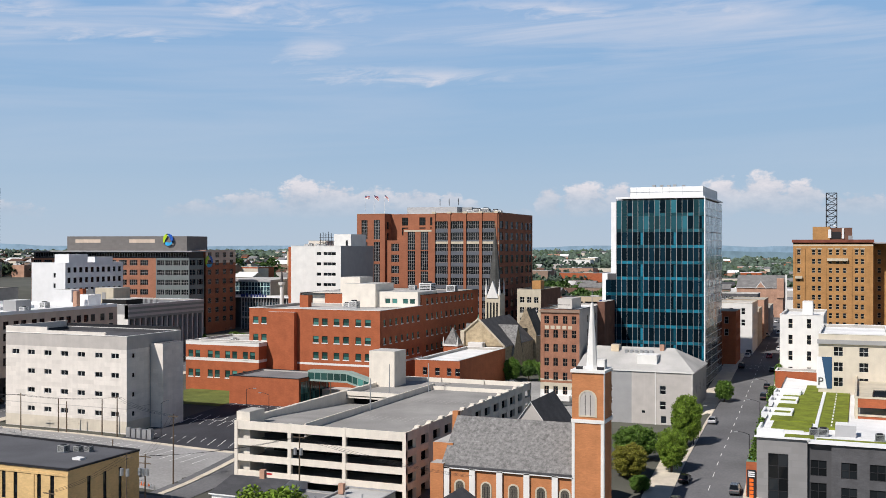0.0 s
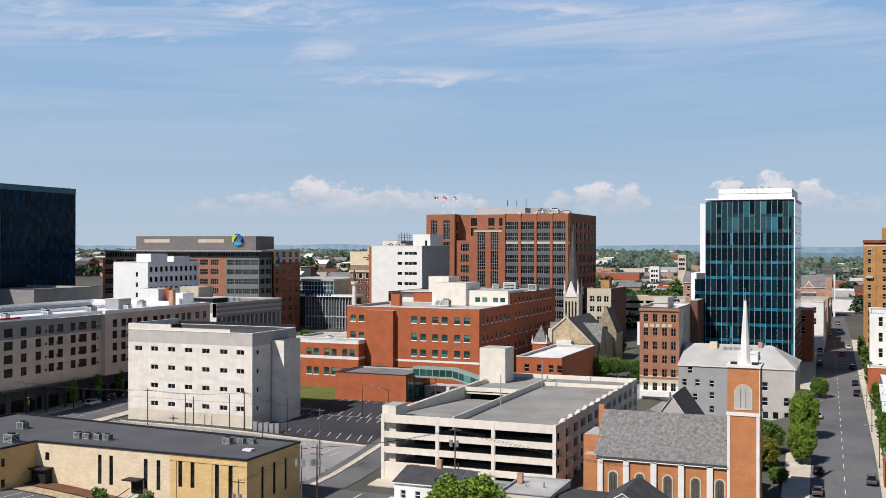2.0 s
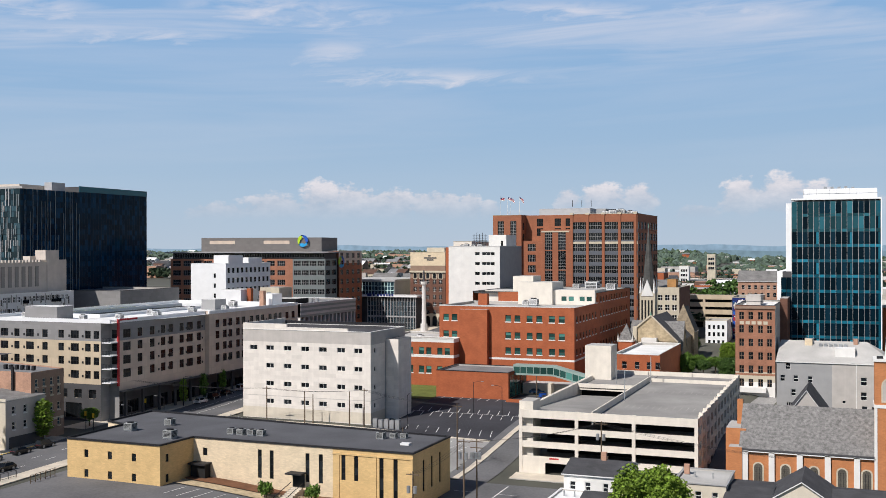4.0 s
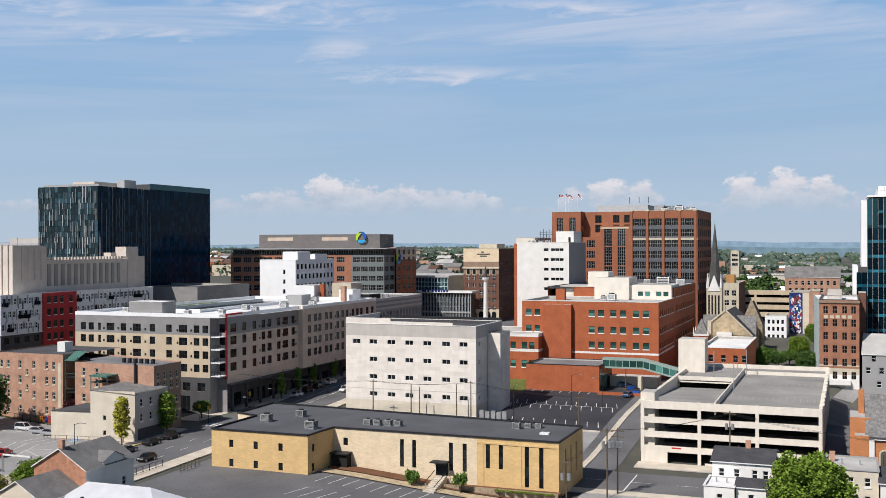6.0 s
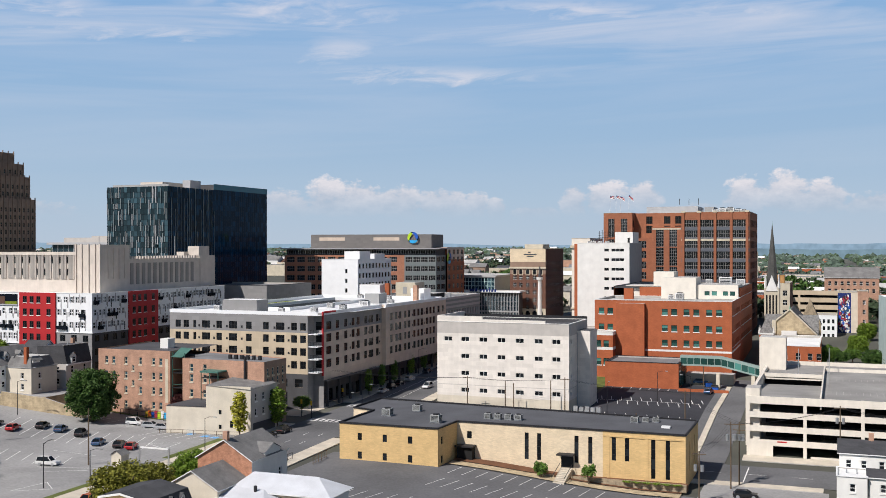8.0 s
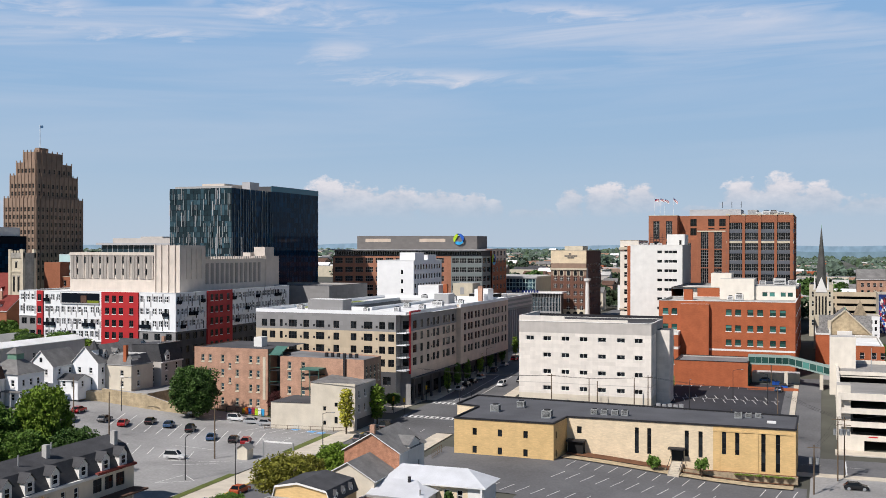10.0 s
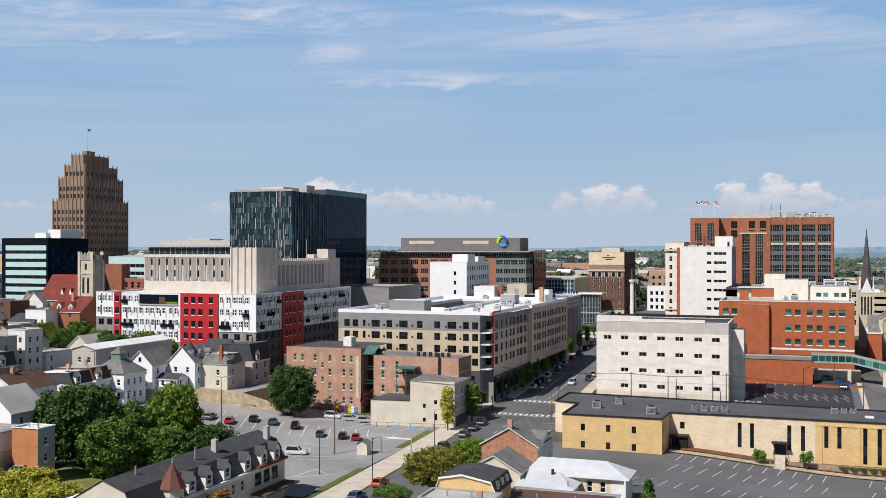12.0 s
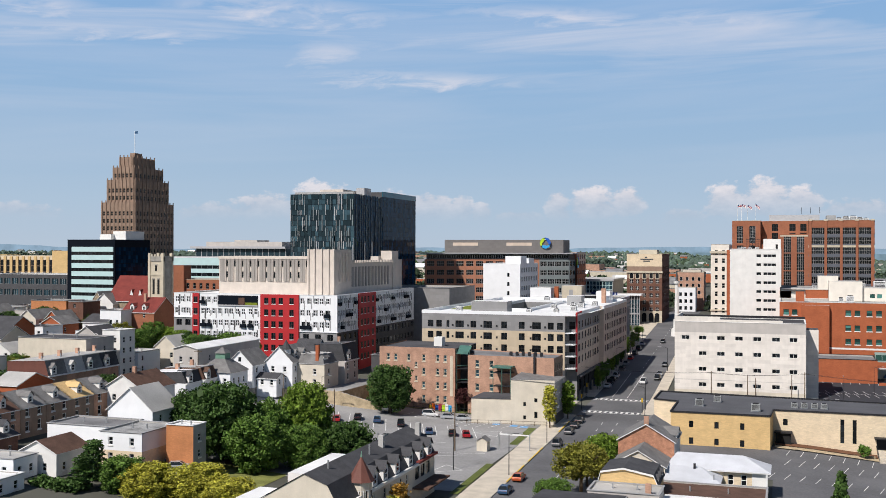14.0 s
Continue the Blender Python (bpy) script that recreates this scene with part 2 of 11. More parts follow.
mat("leaf_rust", (0.36, 0.20, 0.03), 0.7, var=0.3, scale=0.6, island=0.5)
mat("dark_blue", (0.015, 0.03, 0.14), 0.5)
mat("unit_grey", (0.40, 0.41, 0.40), 0.5, 0.2, var=0.15)
mat("ribbed_metal", (0.78, 0.80, 0.84), 0.5, var=0.1, joints=(0.45, 40.0, 0.75))
mat("turret_copper", (0.15, 0.06, 0.045), 0.7, var=0.2)
mat("fin_grey", (0.20, 0.23, 0.24), 0.6, spec=0.2)
mat("pale_grey", (0.40, 0.40, 0.41), 0.6, var=0.06)
# pale body colour paints in a reflection of the sky
glassy("glass_sky_pale", (0.25, 0.34, 0.36), 0.1, 0.4)
for nm, c in (("car_white", (0.75, 0.75, 0.75)), ("car_black", (0.015, 0.015, 0.017)), ("car_silver", (0.42, 0.43, 0.45)), ("car_red", (0.42, 0.015, 0.02)), ("car_blue", (0.04, 0.10, 0.20)), ("car_grey", (0.10, 0.105, 0.11)), ("car_orange", (0.5, 0.10, 0.03))):
    mat(nm, c, 0.25, 0.2, var=0.03, spec=0.6)


# Ridges glow instead of taking light: blue haze is painted into the emission.
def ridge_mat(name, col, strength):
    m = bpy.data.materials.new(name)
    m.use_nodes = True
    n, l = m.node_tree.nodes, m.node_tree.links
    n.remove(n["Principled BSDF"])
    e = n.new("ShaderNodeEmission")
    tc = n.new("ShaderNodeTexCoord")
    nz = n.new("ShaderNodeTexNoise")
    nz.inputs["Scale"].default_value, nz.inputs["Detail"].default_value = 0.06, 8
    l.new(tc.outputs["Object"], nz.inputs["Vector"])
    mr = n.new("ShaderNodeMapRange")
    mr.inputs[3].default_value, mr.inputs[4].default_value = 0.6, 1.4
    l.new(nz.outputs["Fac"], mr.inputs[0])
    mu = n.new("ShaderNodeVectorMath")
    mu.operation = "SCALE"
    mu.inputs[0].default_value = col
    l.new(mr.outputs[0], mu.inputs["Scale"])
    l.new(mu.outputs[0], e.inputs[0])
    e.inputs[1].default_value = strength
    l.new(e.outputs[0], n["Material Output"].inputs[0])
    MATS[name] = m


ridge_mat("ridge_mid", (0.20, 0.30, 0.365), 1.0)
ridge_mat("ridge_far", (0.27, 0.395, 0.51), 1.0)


SKY_R = 2600.0


def cloud_mat():
    m = bpy.data.materials.new("cloud")
    m.use_nodes = True
    n, l = m.node_tree.nodes, m.node_tree.links
    n.remove(n["Principled BSDF"])
    g = n.new("ShaderNodeNewGeometry")
    sep = n.new("ShaderNodeSeparateXYZ")
    l.new(g.outputs["Position"], sep.inputs[0])

    def M(op, a, b=None, c=None, clamp=False):
        q = n.new("ShaderNodeMath")
        q.operation, q.use_clamp = op, clamp
        for i, x in enumerate((a, b, c)):
            if x is None:
                continue
            if isinstance(x, (int, float)):
                q.inputs[i].default_value = x
            else:
                l.new(x, q.inputs[i])
        return q.outputs[0]
    # azimuth in degrees west of north, and height, on the sheet
    az = M("MULTIPLY", M("ARCTAN2", M("SUBTRACT", -82.0, sep.outputs[0]), M("ADD", sep.outputs[1], 58.0)), 57.2958)
    h = M("MULTIPLY_ADD", M("SUBTRACT", sep.outputs[2], 43.0), 2150.0 / SKY_R, 43.0)
    vec = n.new("ShaderNodeCombineXYZ")
    l.new(M("MULTIPLY", az, 0.62), vec.inputs[0])
    l.new(M("MULTIPLY", h, 0.026), vec.inputs[1])
    nz = n.new("ShaderNodeTexNoise")
    nz.inputs["Scale"].default_value, nz.inputs["Detail"].default_value, nz.inputs["Roughness"].default_value = 1.25, 9, 0.64
    l.new(vec.outputs[0], nz.inputs["Vector"])
    # cumulus heaps: azimuth, base height, half width in degrees, height
    shape = None
    heaps = ((27.5, 128, 1.5, 66), (25.8, 126, 1.6, 58), (23.6, 124, 1.7, 50), (21.3, 122, 1.9, 48), (19.4, 122, 0.8, 40), (30.2, 122, 2.3, 40), (33.0, 116, 2.0, 24), (18.3, 118, 0.7, 26),
             (14.0, 124, 0.8, 56), (12.1, 130, 1.7, 50), (10.2, 136, 1.1, 44), (16.2, 110, 1.5, 18), (4.9, 130, 1.3, 58), (2.8, 130, 1.6, 70), (1.0, 128, 1.4, 48), (-1.8, 118, 2.2, 34), (7.2, 112, 1.4, 20),
             (43.5, 112, 3.0, 24), (49, 114, 3.6, 32), (-10, 120, 4.0, 60))
    for a0, h0, wa, hh in heaps:
        dx = M("DIVIDE", M("SUBTRACT", az, a0), wa)
        dz = M("SUBTRACT", h, h0)
        up = M("DIVIDE", M("MAXIMUM", dz, 0.0), hh)
        dn = M("DIVIDE", M("MINIMUM", dz, 0.0), 26.0)
        s = M("SUBTRACT", 1.0, M("ADD", M("MULTIPLY", dx, dx), M("ADD", M("MULTIPLY", up, up), M("MULTIPLY", dn, dn))))
        shape = s if shape is None else M("MAXIMUM", shape, s)
    dens = M("MULTIPLY_ADD", M("SUBTRACT", nz.outputs["Fac"], 0.5), 2.9, M("MULTIPLY", shape, 0.9))
    cum = M("MULTIPLY", M("SUBTRACT", dens, 0.05), 2.4, clamp=True)
    cum = M("MULTIPLY", cum, M("MULTIPLY_ADD", M("DIVIDE", M("SUBTRACT", h, 104.0), 62.0, clamp=True), 0.9, M("MULTIPLY", M("DIVIDE", M("SUBTRACT", h, 84.0), 40.0, clamp=True), 0.1)), clamp=True)
    # high wisps
    v2 = n.new("ShaderNodeCombineXYZ")
    l.new(M("MULTIPLY", az, 0.045), v2.inputs[0])
    l.new(M("MULTIPLY_ADD", az, 0.03, M("MULTIPLY", h, 0.016)), v2.inputs[1])
    n2 = n.new("ShaderNodeTexNoise")
    n2.inputs["Scale"].default_value, n2.inputs["Detail"].default_value, n2.inputs["Roughness"].default_value = 1.0, 7, 0.58
    n2.inputs["Distortion"].default_value = 0.6
    l.new(v2.outputs[0], n2.inputs["Vector"])
    wisp = M("MULTIPLY", M("SUBTRACT", n2.outputs["Fac"], 0.47), 3.4, clamp=True)
    wisp = M("MULTIPLY", wisp, M("MULTIPLY", M("DIVIDE", M("SUBTRACT", h, 340.0), 120.0, clamp=True), 0.95))
    v3 = n.new("ShaderNodeCombineXYZ")
    l.new(M("MULTIPLY_ADD", az, 0.03, 7.3), v3.inputs[0])
    l.new(M("MULTIPLY_ADD", az, 0.012, M("MULTIPLY", h, 0.011)), v3.inputs[1])
    n3 = n.new("ShaderNodeTexNoise")
    n3.inputs["Scale"].default_value, n3.inputs["Detail"].default_value, n3.inputs["Roughness"].default_value = 1.0, 6, 0.55
    n3.inputs["Distortion"].default_value = 0.4
    l.new(v3.outputs[0], n3.inputs["Vector"])
    veil = M("MULTIPLY", M("MULTIPLY", M("SUBTRACT", n3.outputs["Fac"], 0.44), 2.2, clamp=True), M("MULTIPLY", M("DIVIDE", M("SUBTRACT", h, 160.0), 200.0, clamp=True), 0.32))
    v4 = n.new("ShaderNodeCombineXYZ")
    l.new(M("MULTIPLY", az, 0.28), v4.inputs[0])
    l.new(M("MULTIPLY_ADD", az, 0.10, M("MULTIPLY", h, 0.03)), v4.inputs[1])
    n4 = n.new("ShaderNodeTexNoise")
    n4.inputs["Scale"].default_value, n4.inputs["Detail"].default_value, n4.inputs["Roughness"].default_value = 1.0, 8, 0.6
    n4.inputs["Distortion"].default_value = 0.5
    l.new(v4.outputs[0], n4.inputs["Vector"])
    bend = M("MULTIPLY", M("SUBTRACT", n4.outputs["Fac"], 0.5), 60.0)
    # drawn-out streaks of cirrus: azimuth, height, half length in degrees, half thickness, fall per degree
    streak = None
    for a0, h0, wa, hh, fall in ((28.7, 533, 7.5, 26, 1.2), (38.7, 474, 8.0, 13, -1.0), (27.2, 448, 2.6, 24, -4.0), (14.0, 532, 7.0, 18, 2.2), (5.0, 512, 5.0, 22, 3.4), (22.0, 400, 9.0, 16, 0.6), (44.0, 520, 6.0, 22, 1.0)):
        dx = M("DIVIDE", M("SUBTRACT", az, a0), wa)
        dz = M("DIVIDE", M("ADD", bend, M("SUBTRACT", h, M("MULTIPLY_ADD", M("SUBTRACT", az, a0), fall, h0))), 1.5 * hh)
        q = M("SUBTRACT", 1.0, M("ADD", M("MULTIPLY", dx, dx), M("MULTIPLY", dz, dz)), clamp=True)
        streak = q if streak is None else M("MAXIMUM", streak, q)
    streak = M("MULTIPLY", streak, M("MULTIPLY", M("SUBTRACT", n4.outputs["Fac"], 0.36), 1.9, clamp=True))
    wisp = M("MAXIMUM", M("MULTIPLY", wisp, 0.55), M("MAXIMUM", veil, streak))
    al = M("MAXIMUM", M("MULTIPLY", cum, 0.72), wisp, clamp=True)
    # bright tops and grey undersides: the clouds' light and shade are painted
    lit = M("MULTIPLY_ADD", M("SUBTRACT", nz.outputs["Fac"], 0.5), 2.4, M("MULTIPLY_ADD", M("SUBTRACT", h, 120.0), 0.009, 0.25), clamp=True)
    ramp = n.new("ShaderNodeMix")
    ramp.data_type = "RGBA"
    ramp.inputs[6].default_value = (0.47, 0.50, 0.58, 1)
    ramp.inputs[7].default_value = (0.90, 0.83, 0.82, 1)
    l.new(lit, ramp.inputs[0])
    blue = n.new("ShaderNodeValToRGB")
    el = blue.color_ramp.elements
    el[0].position, el[0].color = 0.0, (0.465, 0.56, 0.66, 1)
    el[1].position, el[1].color = 1.0, (0.25, 0.435, 0.69, 1)
    for p, c in ((0.2, (0.415, 0.545, 0.675, 1)), (0.45, (0.335, 0.495, 0.675, 1)), (0.75, (0.282, 0.46, 0.685, 1))):
        q = el.new(p)
        q.color = c
    l.new(M("DIVIDE", M("SUBTRACT", h, 43.0), 500.0, clamp=True), blue.inputs[0])
    full = n.new("ShaderNodeMix")
    full.data_type = "RGBA"
    l.new(al, full.inputs[0])
    l.new(blue.outputs[0], full.inputs[6])
    l.new(ramp.outputs[2], full.inputs[7])
    e = n.new("ShaderNodeEmission")
    l.new(full.outputs[2], e.inputs[0])
    t = n.new("ShaderNodeBsdfTransparent")
    mix = n.new("ShaderNodeMixShader")
    l.new(M("DIVIDE", M("SUBTRACT", 720.0, h), 120.0, clamp=True), mix.inputs[0])
    l.new(t.outputs[0], mix.inputs[1])
    l.new(e.outputs[0], mix.inputs[2])
    l.new(mix.outputs[0], n["Material Output"].inputs[0])
    MATS["cloud"] = m


cloud_mat()

# ---- builders ----
def sm(a, b, v):
    v = min(1.0, max(0.0, (v - a) / (b - a)))
    return v * v * (3 - 2 * v)


def gz(x, y):
    """Height of the ground: it rises northwards and westwards, with a dip round the garage and a hollow behind the
    church cut to fit the camera's view.
    """
    z = 0.036 * min(max(y - 200, 0), 230) - 8.0 * sm(600, 1500, y)
    z += 7.0 * sm(245, 330, -x) + 8.0 * sm(330, 430, -x)
    z += 15.0 * sm(1000, 2500, math.hypot(x + 80, y + 60)) if y > 600 else 0.0
    z -= 4.2 * sm(-80, -72, x) * (1 - sm(-39, -35, x)) * sm(212, 228, y) * (1 - sm(264, 268, y))
    return z - 3.3 * sm(-175, -125, x) * (1 - sm(165, 215, y)) - 0.8 * (1 - sm(100, 200, y))


def mesh_ob(name, verts, faces, mats, idx=None, smooth=False):
    me = bpy.data.meshes.new(name)
    me.from_pydata(verts, [], faces)
    for m in mats:
        me.materials.append(MATS[m])
    if idx:
        me.polygons.foreach_set("material_index", idx)
    if smooth:
        me.polygons.foreach_set("use_smooth", [True] * len(faces))
    me.update()
    return new(name, me)


class Geo:
    """Faces gathered for one mesh, each with its material."""

    def __init__(self):
        self.v, self.f, self.m, self.names = [], [], [], []

    def mi(self, m):
        if m not in self.names:
            self.names.append(m)
        return self.names.index(m)

    def poly(self, m, *pts):
        k = len(self.v)
        self.v += [tuple(p) for p in pts]
        self.f.append(tuple(range(k, k + len(pts))))
        self.m.append(self.mi(m))

    def box(self, m, x0, x1, y0, y1, z0, z1, top=None):
        k = len(self.v)
        self.v += [(x0, y0, z0), (x1, y0, z0), (x1, y1, z0), (x0, y1, z0), (x0, y0, z1), (x1, y0, z1), (x1, y1, z1), (x0, y1, z1)]
        a = self.mi(m)
        for q in ((0, 1, 5, 4), (1, 2, 6, 5), (2, 3, 7, 6), (3, 0, 4, 7), (3, 2, 1, 0)):
            self.f.append(tuple(k + i for i in q))
            self.m.append(a)
        self.f.append((k + 4, k + 5, k + 6, k + 7))
        self.m.append(self.mi(top) if top else a)

    def tube(self, m, x, y, z0, z1, r0, r1=None, n=8, cap=True):
        r1 = r0 if r1 is None else r1
        k = len(self.v)
        for z, r in ((z0, r0), (z1, r1)):
            for i in range(n):
                a = 2 * math.pi * (i + 0.5) / n
                self.v.append((x + r * math.cos(a), y + r * math.sin(a), z))
        a = self.mi(m)
        for i in range(n):
            j = (i + 1) % n
            self.f.append((k + i, k + j, k + n + j, k + n + i))
            self.m.append(a)
        if cap:
            self.f.append(tuple(k + n + i for i in range(n)))
            self.m.append(a)

    def beam(self, m, p, q, r):
        """A square bar from p to q."""
        p, q = Vector(p), Vector(q)
        d = (q - p).normalized()
        s = d.cross(Vector((0, 0, 1)) if abs(d.z) < 0.9 else Vector((1, 0, 0))).normalized() * r
        u = d.cross(s).normalized() * r
        k = len(self.v)
        for c in (p, q):
            self.v += [tuple(c + s + u), tuple(c - s + u), tuple(c - s - u), tuple(c + s - u)]
        a = self.mi(m)
        for i in range(4):
            j = (i + 1) % 4
            self.f.append((k + i, k + j, k + 4 + j, k + 4 + i))
            self.m.append(a)
        self.f += [(k + 3, k + 2, k + 1, k), (k + 4, k + 5, k + 6, k + 7)]
        self.m += [a, a]

    def make(self, name, smooth=False):
        return mesh_ob(name, self.v, self.f, self.names, self.m, smooth)


WIN = {}


def window_mesh(w, h, nx, ny, frame, glass, sill, bar):
    """Frame grid and glass sheet of one kind of window, shared by all its repeats."""
    key = (round(w, 2), round(h, 2), nx, ny, frame, glass, sill, bar)
    if key in WIN:
        return WIN[key]

    def cuts(L, n):
        c = [0.0, bar]
        for i in range(1, n):
            c += [L * i / n - bar / 2, L * i / n + bar / 2]
        return c + [L - bar, L]
    xs, zs = cuts(w, nx), cuts(h, ny)
    n = len(xs)
    v = [(x, y, z) for y in (0.0, 0.06) for z in zs for x in xs]
    o = n * len(zs)
    f = []
    for j in range(len(zs) - 1):
        for i in range(n - 1):
            a_, b_, c_, d_ = j * n + i, j * n + i + 1, (j + 1) * n + i + 1, (j + 1) * n + i
            if i % 2 == 0 or j % 2 == 0:
                f.append((a_, b_, c_, d_))
            else:
                for p, q in ((b_, a_), (c_, b_), (d_, c_), (a_, d_)):
                    f.append((p, q, q + o, p + o))
    me = bpy.data.meshes.new("window")
    me.from_pydata(v, [], f)
    me.materials.append(MATS[frame])
    gm = bpy.data.meshes.new("pane")
    gx, gzs = [w * i / nx for i in range(nx + 1)], [h * i / ny for i in range(ny + 1)]
    gv = [(x, 0.05, z) for j in range(ny) for i in range(nx) for x, z in ((gx[i], gzs[j]), (gx[i + 1], gzs[j]), (gx[i + 1], gzs[j + 1]), (gx[i], gzs[j + 1]))]
    gm.from_pydata(gv, [], [(4 * k, 4 * k + 1, 4 * k + 2, 4 * k + 3) for k in range(nx * ny)])
    gm.materials.append(MATS[glass])
    sm_ = None
    if sill:
        g = Geo()
        g.box(sill, -0.1, w + 0.1, -0.24, 0.0, -0.3, -0.004)
        t = g.make("sill")
        sm_ = t.data
        bpy.data.objects.remove(t)
    WIN[key] = (me, gm, sm_)
    return WIN[key]


def flat_window(w, h, nx, ny, frame, glass, sill, bar):
    """A far window: frame grid and glass in one connected sheet, the glass set a little back."""
    key = ("far", round(w, 2), round(h, 2), nx, ny, frame, glass, bar)
    if key in WIN:
        return WIN[key]
    xs, zs = [0.0], [0.0]
    for c, L, n in ((xs, w, nx), (zs, h, ny)):
        for i in range(n):
            c += [L * i / n + bar / 2, L * (i + 1) / n - bar / 2]
        c.append(L)
    n = len(xs)
    v = [(x, 0.0, z) for z in zs for x in xs]
    f, mi = [], []
    for j in range(len(zs) - 1):
        for i in range(n - 1):
            if i % 2 and j % 2:
                k = len(v)
                v += [(xs[i], 0.04, zs[j]), (xs[i + 1], 0.04, zs[j]), (xs[i + 1], 0.04, zs[j + 1]), (xs[i], 0.04, zs[j + 1])]
                f.append((k, k + 1, k + 2, k + 3))
                mi.append(1)
                if 4 < nx * ny and nx < 12:
                    # reveals from the bars back to the pane
                    o = (j * n + i, j * n + i + 1, (j + 1) * n + i + 1, (j + 1) * n + i)
                    for q in range(4):
                        p = (q + 1) % 4
                        f.append((o[p], o[q], k + q, k + p))
                        mi.append(0)
            else:
                f.append((j * n + i, j * n + i + 1, (j + 1) * n + i + 1, (j + 1) * n + i))
                mi.append(0)
    me = bpy.data.meshes.new("window")
    me.from_pydata(v, [], f)
    me.materials.append(MATS[frame])
    me.materials.append(MATS[glass])
    me.polygons.foreach_set("material_index", mi)
    WIN[key] = me
    return me


class Building:
    """A building: an Empty at its base with walls, roof, windows and trim as parts. Local x runs along the front, y backwards."""

    def __init__(self, name, label, cat, x, y, z, rot=0.0, group=""):
        self.e = tagged(new(name), label, cat, group)
        self.e.matrix_world = pose(x, y, z, 0, 0, rot)
        self.parts = {}
        self.far = y > 250 or x < -335
        self.sills = name == "brick_school"

    def g(self, part):
        return self.parts.setdefault(part, Geo())

    def facade(self, m, p0, p1, z0, z1, wins=(), depth=0.22, part="wall", bands=()):
        """A wall from p0 to p1 (left to right, seen from outside). wins: (u0, u1, z0, z1, style); bands: (z0, z1, material)."""
        (ax, ay), (bx, by) = p0, p1
        W = math.hypot(bx - ax, by - ay)
        ux, uy = (bx - ax) / W, (by - ay) / W
        nx, ny = uy, -ux
        G = self.g(part)
        rnd = lambda v: round(v, 3)
        us = sorted({0.0, rnd(W)} | {rnd(q) for w in wins for q in w[:2]})
        zs = sorted({rnd(z0), rnd(z1)} | {rnd(q) for w in wins for q in w[2:4]} | {rnd(q) for b in bands for q in b[:2] if z0 < q < z1})
        ui, zi = {u: i for i, u in enumerate(us)}, {z: i for i, z in enumerate(zs)}
        hole = set()
        for w in wins:
            for i in range(ui[rnd(w[0])], ui[rnd(w[1])]):
                for j in range(zi[rnd(w[2])], zi[rnd(w[3])]):
                    hole.add((i, j))
        P = lambda u, z, d=0.0: (ax + ux * u - nx * d, ay + uy * u - ny * d, z)
        for j in range(len(zs) - 1):
            zc = (zs[j] + zs[j + 1]) / 2
            mm = m
            for b0, b1, bm_ in bands:
                if b0 < zc < b1:
                    mm = bm_
            i = 0
            while i < len(us) - 1:
                if (i, j) in hole:
                    i += 1
                    continue
                k = i
                while k < len(us) - 1 and (k, j) not in hole:
                    k += 1
                G.poly(mm, P(us[i], zs[j]), P(us[k], zs[j]), P(us[k], zs[j + 1]), P(us[i], zs[j + 1]))
                i = k
        turn = math.atan2(uy, ux)
        for u0, u1, w0, w1, st in wins:
            G.poly(m, P(u0, w0), P(u0, w0, depth), P(u0, w1, depth), P(u0, w1))
            G.poly(m, P(u1, w0, depth), P(u1, w0), P(u1, w1), P(u1, w1, depth))
            G.poly(m, P(u0, w0), P(u1, w0), P(u1, w0, depth), P(u0, w0, depth))
            G.poly(m, P(u0, w1, depth), P(u1, w1, depth), P(u1, w1), P(u0, w1))
            self.window(P(u0, w0, depth - 0.08), turn, u1 - u0, w1 - w0, st)

    def window(self, at, turn, w, h, st):
        """One window: a frame with its glass (and sill) under it."""
        if self.far:
            ob = new("window", flat_window(w, h, *st))
            ob.parent = self.e
            ob.matrix_local = Matrix.Translation(at) @ Matrix.Rotation(turn, 4, "Z")
            if st[4] and self.sills:
                new("sill", window_mesh(w, h, *st)[2]).parent = ob
            return ob
        fm, gm, sl = window_mesh(w, h, *st)
        ob = new("window", fm)
        ob.parent = self.e
        ob.matrix_local = Matrix.Translation(at) @ Matrix.Rotation(turn, 4, "Z")
        new("pane", gm).parent = ob
        if sl:
            new("sill", sl).parent = ob
        return ob

    def piece(self, name, m, *a, top=None, label=""):
        """A box of its own under the building."""
        g = Geo()
        g.box(m, *a, top=top)
        ob = g.make(name)
        ob.parent = self.e
        return tagged(ob, label)

    def shell(self, m, x0, x1, y0, y1, z0, z1, front=(), right=(), left=(), back=(), depth=0.22, part="wall", bands=(), sides=None):
        """Four walls round a rectangle."""
        ms = sides or {}
        self.facade(ms.get("f", m), (x0, y0), (x1, y0), z0, z1, front, depth, part, bands)
        self.facade(ms.get("r", m), (x1, y0), (x1, y1), z0, z1, right, depth, part, bands)
        self.facade(ms.get("b", m), (x1, y1), (x0, y1), z0, z1, back, depth, part, bands)
        self.facade(ms.get("l", m), (x0, y1), (x0, y0), z0, z1, left, depth, part, bands)

    def flat_roof(self, m, x0, x1, y0, y1, z, parapet=0.9, cap="limestone", th=0.35, over=0.08, wall="concrete"):
        """Roof deck at z - parapet behind a parapet whose coping tops the walls at z."""
        self.g("roof").poly(m, (x0, y0, z - parapet), (x1, y0, z - parapet), (x1, y1, z - parapet), (x0, y1, z - parapet))
        G = self.g("parapet")
        G.poly(wall, (x1 - th, y0 + th, z - parapet), (x0 + th, y0 + th, z - parapet), (x0 + th, y0 + th, z), (x1 - th, y0 + th, z))
